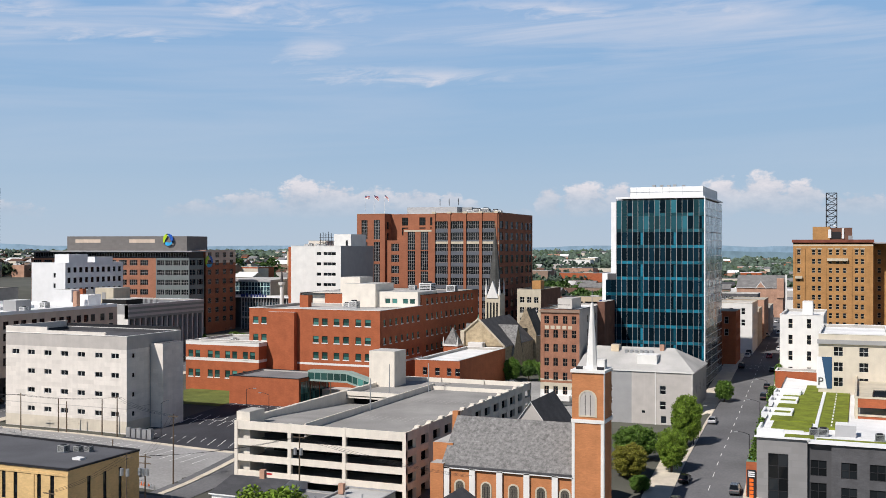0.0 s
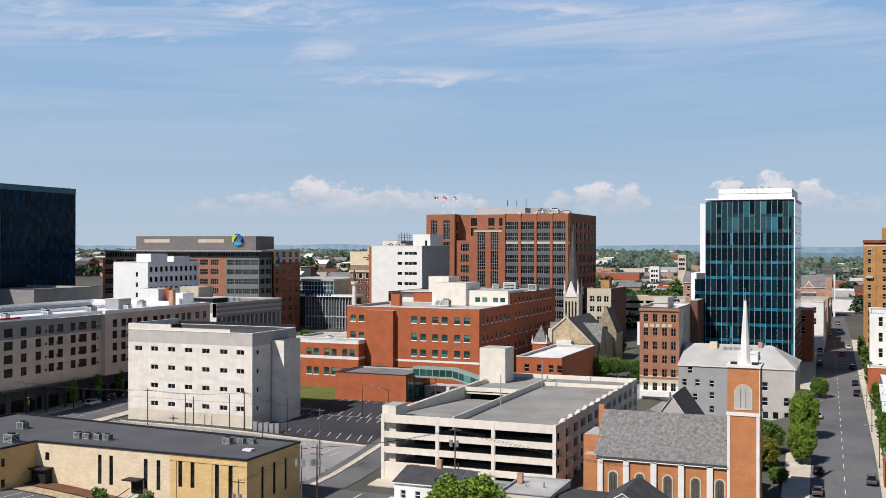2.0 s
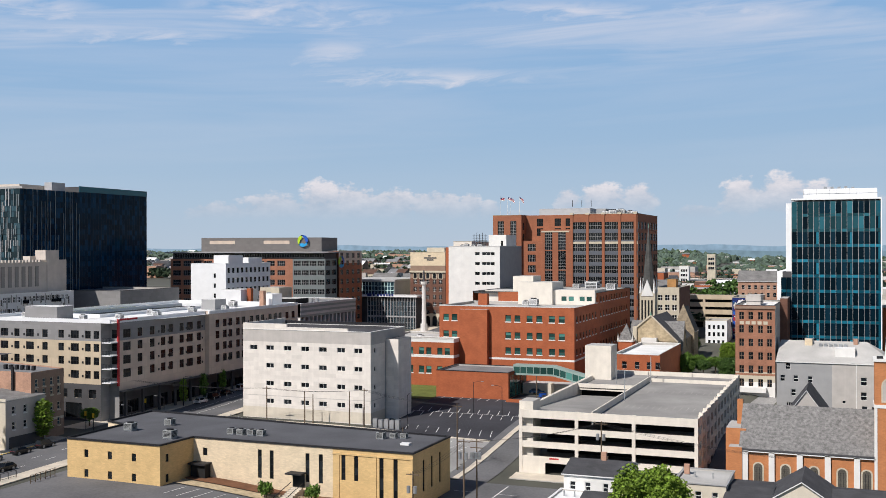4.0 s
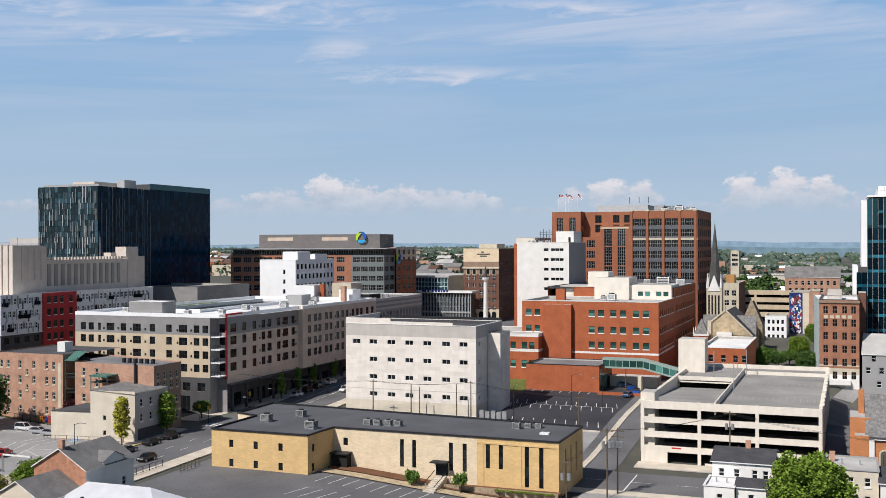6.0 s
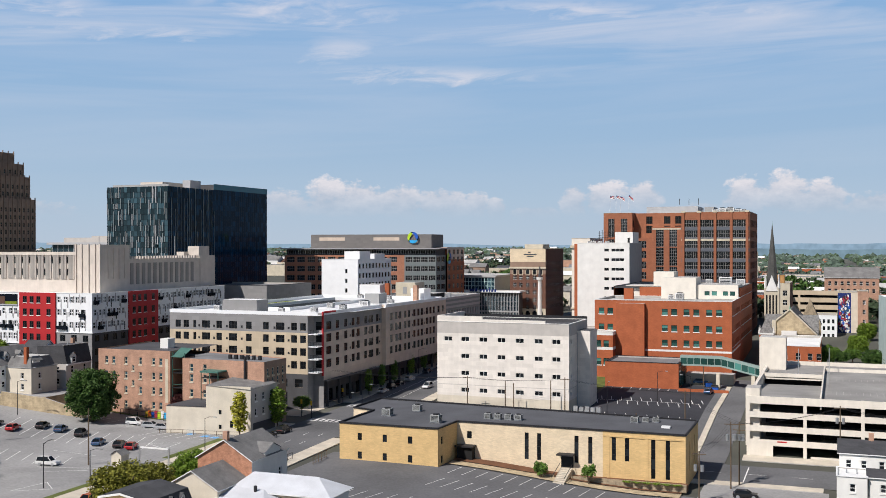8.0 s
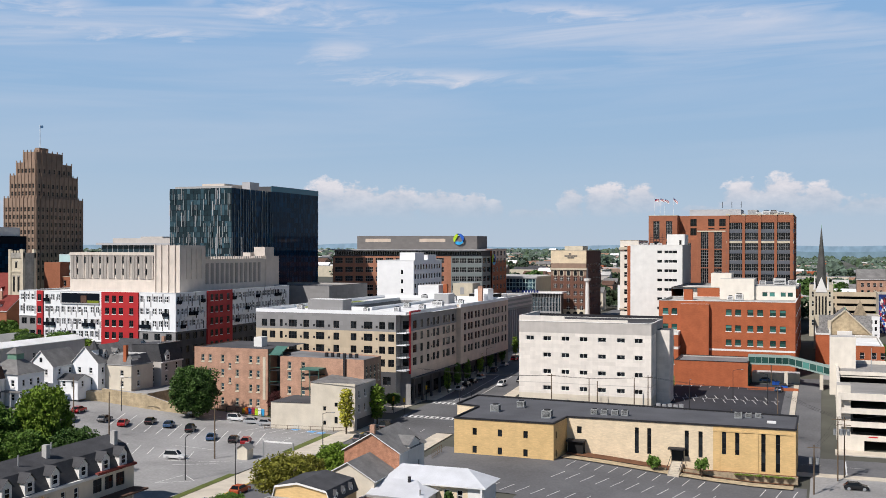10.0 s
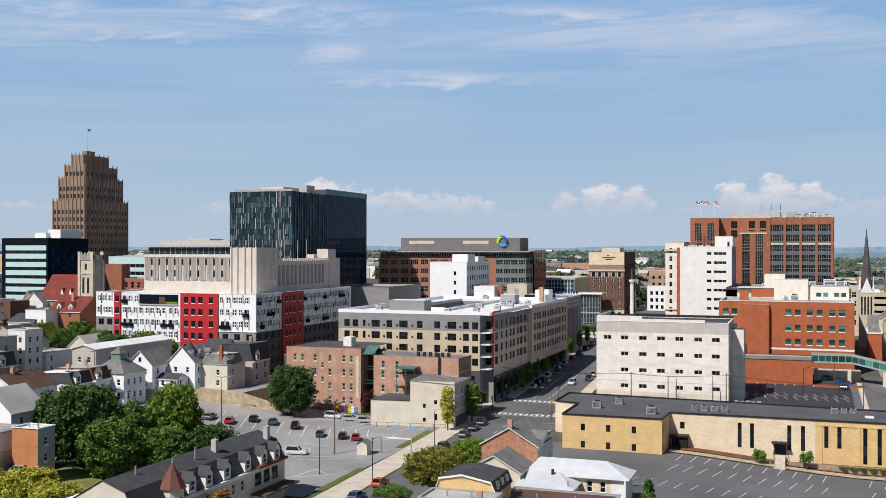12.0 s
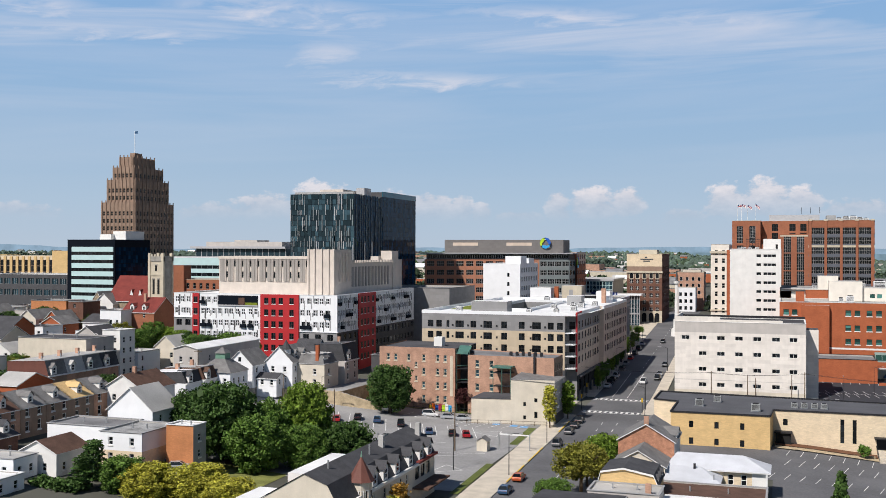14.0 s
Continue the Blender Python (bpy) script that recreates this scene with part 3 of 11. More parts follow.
        G.poly(wall, (x0 + th, y1 - th, z - parapet), (x1 - th, y1 - th, z - parapet), (x1 - th, y1 - th, z), (x0 + th, y1 - th, z))
        G.poly(wall, (x0 + th, y0 + th, z - parapet), (x0 + th, y1 - th, z - parapet), (x0 + th, y1 - th, z), (x0 + th, y0 + th, z))
        G.poly(wall, (x1 - th, y1 - th, z - parapet), (x1 - th, y0 + th, z - parapet), (x1 - th, y0 + th, z), (x1 - th, y1 - th, z))
        C = Geo()
        a, b = over, th + 0.03
        t = z + 0.14
        ou = [(x0 - a, y0 - a), (x1 + a, y0 - a), (x1 + a, y1 + a), (x0 - a, y1 + a)]
        inn = [(x0 + b, y0 + b), (x1 - b, y0 + b), (x1 - b, y1 - b), (x0 + b, y1 - b)]
        for i in range(4):
            j = (i + 1) % 4
            C.poly(cap, (*ou[i], z), (*ou[j], z), (*ou[j], t), (*ou[i], t))
            C.poly(cap, (*ou[i], t), (*ou[j], t), (*inn[j], t), (*inn[i], t))
            C.poly(cap, (*inn[j], z), (*inn[i], z), (*inn[i], t), (*inn[j], t))
        C.make("coping").parent = self.e

    def box(self, part, m, *a, top=None):
        self.g(part).box(m, *a, top=top)

    def gable(self, m, x0, x1, y0, y1, z, h, along="x", over=0.4, wall=None, th=0.18):
        """Pitched roof with thickness over a rectangle, ridge along x or y; gable ends filled with wall."""
        G = self.g("roof")
        if along == "x":
            ym = (y0 + y1) / 2
            k = over * h / (ym - y0)
            for s, ye in ((1, y0 - over), (-1, y1 + over)):
                a, b, c, d = (x0 - over, ye, z - k), (x1 + over, ye, z - k), (x1 + over, ym, z + h), (x0 - over, ym, z + h)
                G.poly(m, *((a, b, c, d) if s > 0 else (b, a, d, c)))
                up = lambda p: (p[0], p[1], p[2] - th)
                G.poly(m, *((up(d), up(c), up(b), up(a))))
                G.poly("white_metal", up(a), up(b), b, a)
                G.poly("white_metal", up(a), a, d, up(d))
                G.poly("white_metal", up(b), up(c), c, b)
            if wall:
                self.end(wall, (x0, y1, z), (x0, y0, z), (x0, ym, z + h - 0.1))
                self.end(wall, (x1, y0, z), (x1, y1, z), (x1, ym, z + h - 0.1))
        else:
            xm = (x0 + x1) / 2
            k = over * h / (xm - x0)
            for s, xe in ((1, x0 - over), (-1, x1 + over)):
                a, b, c, d = (xe, y0 - over, z - k), (xe, y1 + over, z - k), (xm, y1 + over, z + h), (xm, y0 - over, z + h)
                G.poly(m, *((b, a, d, c) if s > 0 else (a, b, c, d)))
                up = lambda p: (p[0], p[1], p[2] - th)
                G.poly(m, up(a), up(b), up(c), up(d))
                G.poly("white_metal", up(a), up(b), b, a)
                G.poly("white_metal", up(a), a, d, up(d))
                G.poly("white_metal", up(b), up(c), c, b)
            if wall:
                self.end(wall, (x0, y0, z), (x1, y0, z), (xm, y0, z + h - 0.1))
                self.end(wall, (x1, y1, z), (x0, y1, z), (xm, y1, z + h - 0.1))

    def end(self, m, *pts):
        """One triangular gable end."""
        g = Geo()
        g.poly(m, *pts)
        g.make("gable").parent = self.e

    def done(self):
        for name, G in self.parts.items():
            if G.f:
                ob = G.make(name)
                ob.parent = self.e
        return self.e


def S(nx=1, ny=2, frame="white_metal", glass="glass_dark", sill=None, bar=0.07):
    return (nx, ny, frame, glass, sill, bar)


def grid(u0, u1, n, w, zs, h, st, skip=()):
    """Windows of width w and height h, n to a row between u0 and u1, one row at each height in zs."""
    p = (u1 - u0) / n
    return [(u0 + p * (i + 0.5) - w / 2, u0 + p * (i + 0.5) + w / 2, z, z + h, st) for z in zs for i in range(n) if (i, zs.index(z)) not in skip]


def at_cols(cols, w, zs, h, st):
    return [(c - w / 2, c + w / 2, z, z + h, st) for z in zs for c in cols]

# ---- ground, streets, lots ----
def ground_sheet():
    xs = [-4800, -3000, -2600, -2300, -2000, -1800, -1600, -1400, -1200, -1050, -900, -700] + list(range(-600, 121, 12)) + [200, 320, 500, 800, 1400, 2600, 4000]
    ys = [-1500, -700, -400, -250, -150] + list(range(-100, 481, 10)) + [520, 560, 600, 700, 850, 1000, 1100, 1200, 1350, 1500, 1650, 1800, 1950, 2100, 2250, 2400, 2550, 2800, 3800, 4900]
    v = [(x, y, gz(x, y) - 0.12) for y in ys for x in xs]
    n = len(xs)
    f = [(j * n + i, j * n + i + 1, (j + 1) * n + i + 1, (j + 1) * n + i) for j in range(len(ys) - 1) for i in range(n - 1)]
    ob = mesh_ob("ground", v, f, ["earth"])
    tagged(ob, "grey-green town ground reaching to the horizon", "ground", kind="structure")


SLANT = -0.03      # the streets run a little askew to the houses


def drape(name, m, x0, x1, y0, y1, lift, label, cat, step=8.0, kerb=0.0, skirt="concrete", slant=0.0):
    """A sheet that follows the ground; with kerb, a raised slab with a step all round."""
    nx, ny = max(1, round((x1 - x0) / step)), max(1, round((y1 - y0) / step))
    g = Geo()

    def P(i, j):
        y = y0 + (y1 - y0) * j / ny
        return x0 + (x1 - x0) * i / nx + slant * (y - 85), y
    Q = lambda i, j, d=0.0: (*P(i, j), gz(*P(i, j)) + lift - d)
    g.names = [m]
    g.v = [Q(i, j) for j in range(ny + 1) for i in range(nx + 1)]
    g.f = [(j * (nx + 1) + i, j * (nx + 1) + i + 1, (j + 1) * (nx + 1) + i + 1, (j + 1) * (nx + 1) + i) for j in range(ny) for i in range(nx)]
    g.m = [0] * len(g.f)
    if kerb:
        for i in range(nx):
            g.poly(skirt, Q(i, 0, kerb), Q(i + 1, 0, kerb), Q(i + 1, 0), Q(i, 0))
            g.poly(skirt, Q(i + 1, ny, kerb), Q(i, ny, kerb), Q(i, ny), Q(i + 1, ny))
        for j in range(ny):
            g.poly(skirt, Q(0, j + 1, kerb), Q(0, j, kerb), Q(0, j), Q(0, j + 1))
            g.poly(skirt, Q(nx, j, kerb), Q(nx, j + 1, kerb), Q(nx, j + 1), Q(nx, j))
    ob = g.make(name)
    return tagged(ob, label, cat, kind="structure")


def stripes(name, m, segs, label, w=0.14, lift=0.035):
    """Painted lines on the ground: (x0, y0, x1, y1) each."""
    g = Geo()
    for x0, y0, x1, y1, *ww in segs:
        k = (ww[0] if ww else w) / 2
        d = math.hypot(x1 - x0, y1 - y0)
        n = max(1, int(d / 10))
        for s in range(n):
            ax, ay = x0 + (x1 - x0) * s / n, y0 + (y1 - y0) * s / n
            bx, by = x0 + (x1 - x0) * (s + 1) / n, y0 + (y1 - y0) * (s + 1) / n
            ox, oy = -(y1 - y0) / d * k, (x1 - x0) / d * k
            g.poly(m, *[(px, py, gz(px, py) + lift) for px, py in ((ax - ox, ay - oy), (bx - ox, by - oy), (bx + ox, by + oy), (ax + ox, ay + oy))])
    ob = g.make(name)
    return tagged(ob, label, "road marking", kind="structure")


def mx(x, y):
    """x on the main street at y, from its x at y = 85."""
    return x + SLANT * (y - 85)


ground_sheet()
MX0, MX1 = -216.5, -200.0      # main street's kerbs at y = 85
RX0, RX1 = -29.0, -16.5        # east street's kerbs at y = 85
D = dict(slant=SLANT)
drape("road_main", "asphalt", MX0, MX1, -320, 700, 0.0, "grey asphalt main street with worn lane lines", "road", **D)
drape("road_east", "asphalt", RX0, RX1, -320, 900, 0.0, "grey asphalt street running between downtown buildings", "road", **D)
drape("road_cross", "asphalt", -202.5, -32.5, 146.5, 162.5, 0.0, "grey asphalt cross street before the parking garage", "road")
drape("road_alley", "asphalt", -123.5, -117.2, 162.5, 262, 0.004, "narrow asphalt alley beside the parking garage", "road")
drape("pavement_west_south", "pavement", -222.5, MX0, 20, 158, 0.15, "tan concrete pavement with yellow kerb beside a car park", "pavement", kerb=0.2, **D)
drape("pavement_west", "pavement", -224.5, MX0, 192, 420, 0.15, "pale concrete pavement under the apartment arcade", "pavement", kerb=0.2, **D)
drape("pavement_main_east", "pavement", MX1, -196.5, 164, 420, 0.15, "pale concrete pavement along the white office block", "pavement", kerb=0.2, **D)
drape("pavement_main_south", "pavement", MX1, -196.0, 20, 145, 0.15, "pale concrete pavement beside the yellow brick block", "pavement", kerb=0.2, **D)
drape("pavement_east_left", "pavement", -34, RX0, 60, 420, 0.15, "pale concrete pavement with a kerb beside the church", "pavement", kerb=0.2, **D)
drape("pavement_east_right", "pavement", RX1, -13.0, 60, 420, 0.15, "pale concrete pavement with a kerb and street trees", "pavement", kerb=0.2, **D)
drape("pavement_garage", "pavement", -114, -74, 167.5, 172.5, 0.15, "tan concrete pavement at the foot of the garage", "pavement", kerb=0.2)
drape("pavement_lot", "pavement", -125.0, -123.6, 164, 248, 0.15, "tan concrete strip between alley and car park", "pavement", kerb=0.2)
drape("pavement_cross", "pavement", -128, -97, 143, 146.4, 0.15, "tan concrete pavement along the cross street", "pavement", kerb=0.2)
drape("lot_black", "black_asphalt", -159.0, -127.1, 194, 249, 0.0, "fresh black asphalt car park with white bay lines", "car park")
drape("lot_front", "old_asphalt", -198, -127.1, 166, 193.9, 0.0, "old grey asphalt strip before the white office block", "car park")
drape("lot_corner", "old_asphalt", -119, -96, 120, 143, 0.0, "old grey asphalt yard beside a row house", "car park")
drape("lot_west", "old_asphalt", -300, -223.6, 66, 151, 0.004, "grey asphalt public car park with white bay lines", "car park")
drape("lot_south", "asphalt", -194.8, -119.5, 96, 132, 0.0, "asphalt car park before the yellow brick block", "car park")
drape("lot_kerb", "pavement", -196, -127.2, 193.0, 194.3, 0.15, "pale concrete kerb strip between two car parks", "kerb", kerb=0.2)
drape("lane_church", "asphalt", -76.6, -70.8, 164, 262, 0.0, "narrow asphalt lane beside the garage", "road")
drape("lot_rear", "old_asphalt", -117, -68, 262.2, 300, 0.0, "asphalt yard behind the garage", "car park")
drape("lot_alley_side", "asphalt", -127.1, -125.0, 164, 262, 0.0, "asphalt edge of the car park", "car park")
drape("bed_mulch", "mulch", -168, -122, 132.4, 136.1, 0.35, "red-brown mulch bed along the brick front", "planting bed")
drape("bed_brick", "yard_stone", -168, -122, 129.4, 132.4, 0.22, "tan brick strip along the planting bed", "paving")
drape("lot_yard", "asphalt", -168, -119.5, 70, 95.9, 0.0, "asphalt yard behind the houses", "car park")
drape("lot_back", "asphalt", -280, -268.4, 46.5, 52.8, 1.55, "small raised asphalt pad behind the houses", "car park", kerb=2.0, skirt="yard_stone")
drape("verge", "grass", -224.6, -223.0, 64, 92, 0.02, "narrow grass verge beside the car park", "grass", slant=SLANT)
drape("verge", "grass", -224.9, -222.9, 114, 136, 0.02, "narrow grass verge beside the car park", "grass", slant=SLANT)
drape("lawn", "lawn_dry", -275, -258, 36, 67, 0.03, "dry yellowish back yard lawn", "grass")
drape("lawn", "grass", -184, -159.6, 235, 258, 0.05, "green lawn before the red brick building", "grass")
drape("lawn", "grass", -272, -236, 151.2, 165, 0.05, "rough grass bank below the brownstones", "grass")
drape("plaza", "pavement", -230, -222.5, 168, 192, 0.02, "pale concrete corner plaza", "pavement")


# painted lines
seg = []
for y in range(20, 150, 9):
    seg.append((mx(-208.2, y), y, mx(-208.2, y + 3), y + 3))
    seg.append((mx(-204.4, y), y, mx(-204.4, y + 3), y + 3))
for x in (-211.4, -207.0):
    seg.append((mx(x, 193), 193, mx(x, 242), 242))
for y in range(245, 420, 10):
    seg.append((mx(-208.5, y), y, mx(-208.5, y + 3.5), y + 3.5))
for y0 in (163.5, 186.5):
    seg += [(mx(MX0 + 0.4, y0), y0, mx(MX1 - 0.3, y0), y0 - 0.2, 0.3), (mx(MX0 + 0.4, y0 + 3), y0 + 3, mx(MX1 - 0.3, y0 + 3), y0 + 2.8, 0.3)]
    for k in range(11):
        x = MX0 + 1.0 + 1.45 * k
        seg.append((mx(x, y0), y0 + 0.4, mx(x, y0), y0 + 2.7, 0.7))
stripes("road_marking_main", "road_paint", seg, "white lane lines and ladder crossings, worn")
seg = []
for y in range(60, 420, 8):
    seg.append((mx(-22.8, y), y, mx(-22.8, y + 3), y + 3))
for y0 in (345, 352):
    for k in range(9):
        x = RX0 + 0.8 + 1.4 * k
        seg.append((mx(x, y0), y0, mx(x + 0.6, y0), y0, 0.3))
stripes("road_marking_east", "road_paint", seg, "white dashed lane lines, worn")
seg = [(-121 + 9 * k, 154.4, -117 + 9 * k, 154.4) for k in range(-9, 10)] + [(-112 + 1.0 * 0, 147, -112, 161, 0.25)]
stripes("road_marking_cross", "road_paint", seg, "white dashed centre line on the cross street")
seg = []
for y0, y1 in ((197, 202), (213, 218.4), (218.8, 224), (237, 242.4)):
    for k in range(11):
        x = -157 + 2.75 * k
        seg.append((x + (1.2 if y0 < 230 else 0), y0, x, y1))
seg += [(-158, 218.6, -128, 218.6)]
stripes("bay_lines_black", "road_paint", seg, "white bay lines on black asphalt", 0.16)
seg = []
for k in range(24):
    x = -196 + 2.8 * k
    seg.append((x, 184, x + 1.6, 191))
stripes("bay_lines_front", "road_paint", seg, "faded white bay lines on grey asphalt")
seg = []
for k in range(13):
    x = -279 + 3.3 * k
    seg += [(x + 4.5, 119, x - 0.5, 132)] if k % 1 == 0 else []
for k in range(8):
    x = -268 + 3.3 * k
    seg.append((x, 140, x + 1, 146))
for k in range(7):
    x = -262 + 3.4 * k
    seg.append((x + 1.5, 100, x - 2, 108))
for k in range(6):
    x = -246 + 3.3 * k
    seg.append((x, 133, x + 2, 140))
seg += [(-244, 98, -228, 102), (-240, 95, -232, 99), (-233.5, 80, -232.3, 88), (-232.3, 88, -227.5, 84), (-227.5, 84, -233.5, 80), (-252, 112, -240, 111), (-238, 126, -231, 122), (-231, 122, -231.5, 129), (-231.5, 129, -238, 126)]
stripes("bay_lines_west", "road_paint", seg, "white bay lines and arrows on grey asphalt", 0.16)
seg = [(x - 1.0, y - 0.9, x + 1.0, y - 0.9, 1.9) for x, y in ((-241.3, 141.6), (-235.4, 139.4), (-230.6, 138.2), (-227.8, 137.5))]
stripes("bay_marks_blue", "blue_paint", seg, "blue accessible bay squares")
seg = []
for k in range(25):
    x = -192 + 2.9 * k
    seg.append((x, 112, x + 1.4, 118.5)) if x > -166 else None
    seg.append((x, 97.5, x + 1.2, 103))
    seg.append((x + 0.4, 122.6, x + 1.2, 128.6)) if x > -168 else None
stripes("bay_lines_south", "road_paint", seg, "white bay lines on asphalt")
stripes("kerb_paint", "yellow_paint", [(mx(MX0 - 0.1, y), y, mx(MX0 - 0.1, y + 8), y + 8, 0.3) for y in (76, 84, 96, 104, 132, 140)], "yellow painted kerb", lift=0.19)

# ---- the middle distance: office block, garage, brick block, school, church ----
def roof_units(spots, label, m="white_metal", group="roof units"):
    """Air handlers: a louvred box on rails with a fan drum on top."""
    first = None
    for x, y, z, w in spots:
        if first is None:
            first = tagged(new("rooftop_unit"), label, "roof unit", group)
            g = Geo()
            g.box(m, -0.5, 0.5, -0.5, 0.5, 0.12, 0.85)
            c = g.make("casing")
            g = Geo()
            g.tube("dark_metal", 0, 0, 0.85, 0.97, 0.36, n=12)
            fan = g.make("fan")
            g = Geo()
            g.box("metal", -0.55, 0.55, -0.42, 0.42, 0, 0.12)
            rail = g.make("skid")
            g = Geo()
            for k in range(5):
                g.box("dark_metal", -0.42, 0.42, -0.515, -0.5, 0.22 + 0.12 * k, 0.28 + 0.12 * k)
                g.box("dark_metal", 0.5, 0.515, -0.42, 0.42, 0.22 + 0.12 * k, 0.28 + 0.12 * k)
            lou = g.make("grille")
            for o in (c, fan, rail, lou):
                o.parent = first
            first.matrix_basis = pose(x, y, z) @ Matrix.Diagonal((w, w, w, 1))
            first.scale = (w, w, w)
        else:
            o = copy_thing(first, pose(x, y, z))
            o.scale = (w, w, w)


def white_block():
    b = Building("office_block", "long white stucco office block with small dark windows", "office building", -197.0, 198.4, 0.0)
    W, D = 36.9, 21.0
    zs = [3.7, 8.25, 12.85, 17.45]
    st = S(2, 1, "white_metal", "glass_dark", None, 0.07)
    cols = [3.2, 8.1, 13.3, 18.4, 23.5, 28.7, 33.5]
    win = [w for w in at_cols(cols, 2.2, zs, 1.2, st) if not (w[0] < 3 and w[2] < 16)]
    b.shell("white_stucco", 0, W, 0, D, -3, 22.7, front=win, right=at_cols([2.5], 1.0, zs, 1.2, S(1, 1)), bands=((19.6, 23, "grey_stucco"), (5.6, 5.75, "grey_stucco"), (0.0, 2.7, "cream_stucco")))
    b.piece("parapet_wall", "white_stucco", 0.0, 13.0, 0.02, 0.5, 22.84, 24.3)
    b.piece("parapet_wall", "white_stucco", 0.0, 0.5, 0.5, D, 22.84, 24.3)
    b.flat_roof("dark_roof", 0, W, 0, D, 22.7, 0.8, "white_paint", wall="dark_roof")
    b.piece("stair_tower", "white_stucco", W, W + 3.6, 8.8, 17.0, -3, 20.5, top="dark_roof")
    b.piece("parapet_wall", "white_stucco", 13.0, 30.5, 0.02, 0.5, 22.84, 23.5)
    b.piece("roof_edge", "dark_metal", 0, W, D - 0.3, D + 0.05, 22.9, 23.6)
    b.piece("downpipe", "metal", W + 0.1, W + 0.25, 8.4, 8.6, -2, 20)
    b.done()


def garage():
    z0 = -4.2
    b = Building("parking_garage", "four level cream concrete parking garage with open decks", "parking garage", -113.4, 172.6, z0)
    W, D, lev, top, mid = 36.6, 77.0, 3.05, 14.2, 15.6
    c = "garage_concrete"
    for k in range(1, 5):
        zc = top - 1.1 - lev * (4 - k)
        if k < 4:
            b.piece("deck", "deck", 0.4, W - 0.4, 0.4, D - 0.4, zc - 0.25, zc)
        lo, hi = zc - 0.55, zc + (1.1 if k == 4 else 0.75)
        b.piece("spandrel", c, 0, W, 0, 0.3, lo, hi)
        b.piece("spandrel", c, 0, W, D - 0.3, D, lo, hi)
        b.piece("spandrel", c, 0, 0.3, 0.3, D - 0.3, lo, hi)
        b.piece("spandrel", c, W - 0.3, W, 0.3, D - 0.3, lo, hi)
    zt = top - 1.1
    b.piece("deck", "deck", mid, W - 0.4, 0.4, D - 0.4, zt - 0.25, zt)
    b.piece("deck", "deck", 0.4, mid - 0.3, 46, D - 0.4, zt - 0.25, zt)
    G = b.g("ramp")
    G.poly("deck", (0.4, 0.4, zt - 0.1), (mid - 0.3, 0.4, zt - 0.1), (mid - 0.3, 12, zt - 0.1), (0.4, 12, zt - 0.1))
    G.poly("deck", (0.4, 12, zt - 0.1), (mid - 0.3, 12, zt - 0.1), (mid - 0.3, 46, zt - 1.9), (0.4, 46, zt - 1.9))
    b.piece("ramp_wall", c, mid - 0.3, mid, 0.4, D - 12, zt - 1.2, top + 0.25)
    b.piece("ramp_side", c, 0.3, 0.72, 8.6, 62.5, zt - 3.4, top - 0.04)
    # added black block paints the shade under the rear deck
    b.piece("core", "painted_dark", 0.8, mid - 0.5, 50, 62, zt - 3.0, zt - 0.3)
    b.piece("ramp_wall", c, 0.3, mid - 0.3, 46, 46.35, zt - 0.6, zt + 1.0)
    b.piece("ramp_wall", c, mid, W - 0.3, D - 14, D - 13.7, zt, zt + 0.9)
    for i in range(4):
        x = (0, 11.9, 23.6, W - 0.7)[i]
        b.piece("column", c, x, x + 0.7, -0.06, 0.7, -1, top + 0.02)
        b.piece("column", c, x, x + 0.7, D - 0.7, D + 0.06, -1, top + 0.02)
    for j in range(1, 13):
        y = D * j / 13 - 0.35
        b.piece("column", c, W - 0.7, W + 0.06, y - 1.0, y + 1.3, -1, top + 0.02)
        b.piece("column", c, -0.06, 0.7, y, y + 0.7, -1, top + 0.02)
        b.piece("parapet_cap", c, W - 0.6, W + 0.3, y - 0.5, y + 0.8, top + 0.02, top + 0.45)
    for i in range(14):
        for j in range(1, 3):
            b.piece("bay_line", "concrete", mid + 3 + 1.45 * i, mid + 3.1 + 1.45 * i, D * j / 3 - 9, D * j / 3 - 4, zt + 0.004, zt + 0.008) if i < 13 else None
    # added black blocks between the decks paint their shaded depth
    b.piece("core", "painted_dark", 3.5, mid - 0.5, 9, D - 6, -1, top - 5.2)
    b.piece("core", "painted_dark", mid + 0.5, W - 1.3, 9, D - 6, -1, top - 1.6)
    b.piece("base_wall", c, 0.7, 5.6, 0.02, 0.32, -1, 3.4)
    b.piece("base_wall", c, 13.4, W, 0.02, 0.32, -1, 1.5)
    b.piece("base_wall", c, W - 0.32, W - 0.02, 0.7, D, -1, 1.4)
    b.piece("stair_tower", c, -1.6, 5.4, 63, 70, -1, 22.0, top="light_roof", label="tall plain cream stair tower")
    b.piece("corner_tower", c, -0.3, 2.7, 1.2, 6.6, 3, top + 1.6, top="concrete")
    b.piece("entry_sign", "red_panel", 6.5, 8.5, -0.05, 0.0, 4.2, 4.5)
    for x, y in ((mid + 1, 26), (mid + 1, 58), (9, 52)):
        b.piece("light_pole", "metal", x, x + 0.18, y, y + 0.18, zt, zt + 7)
    b.done()


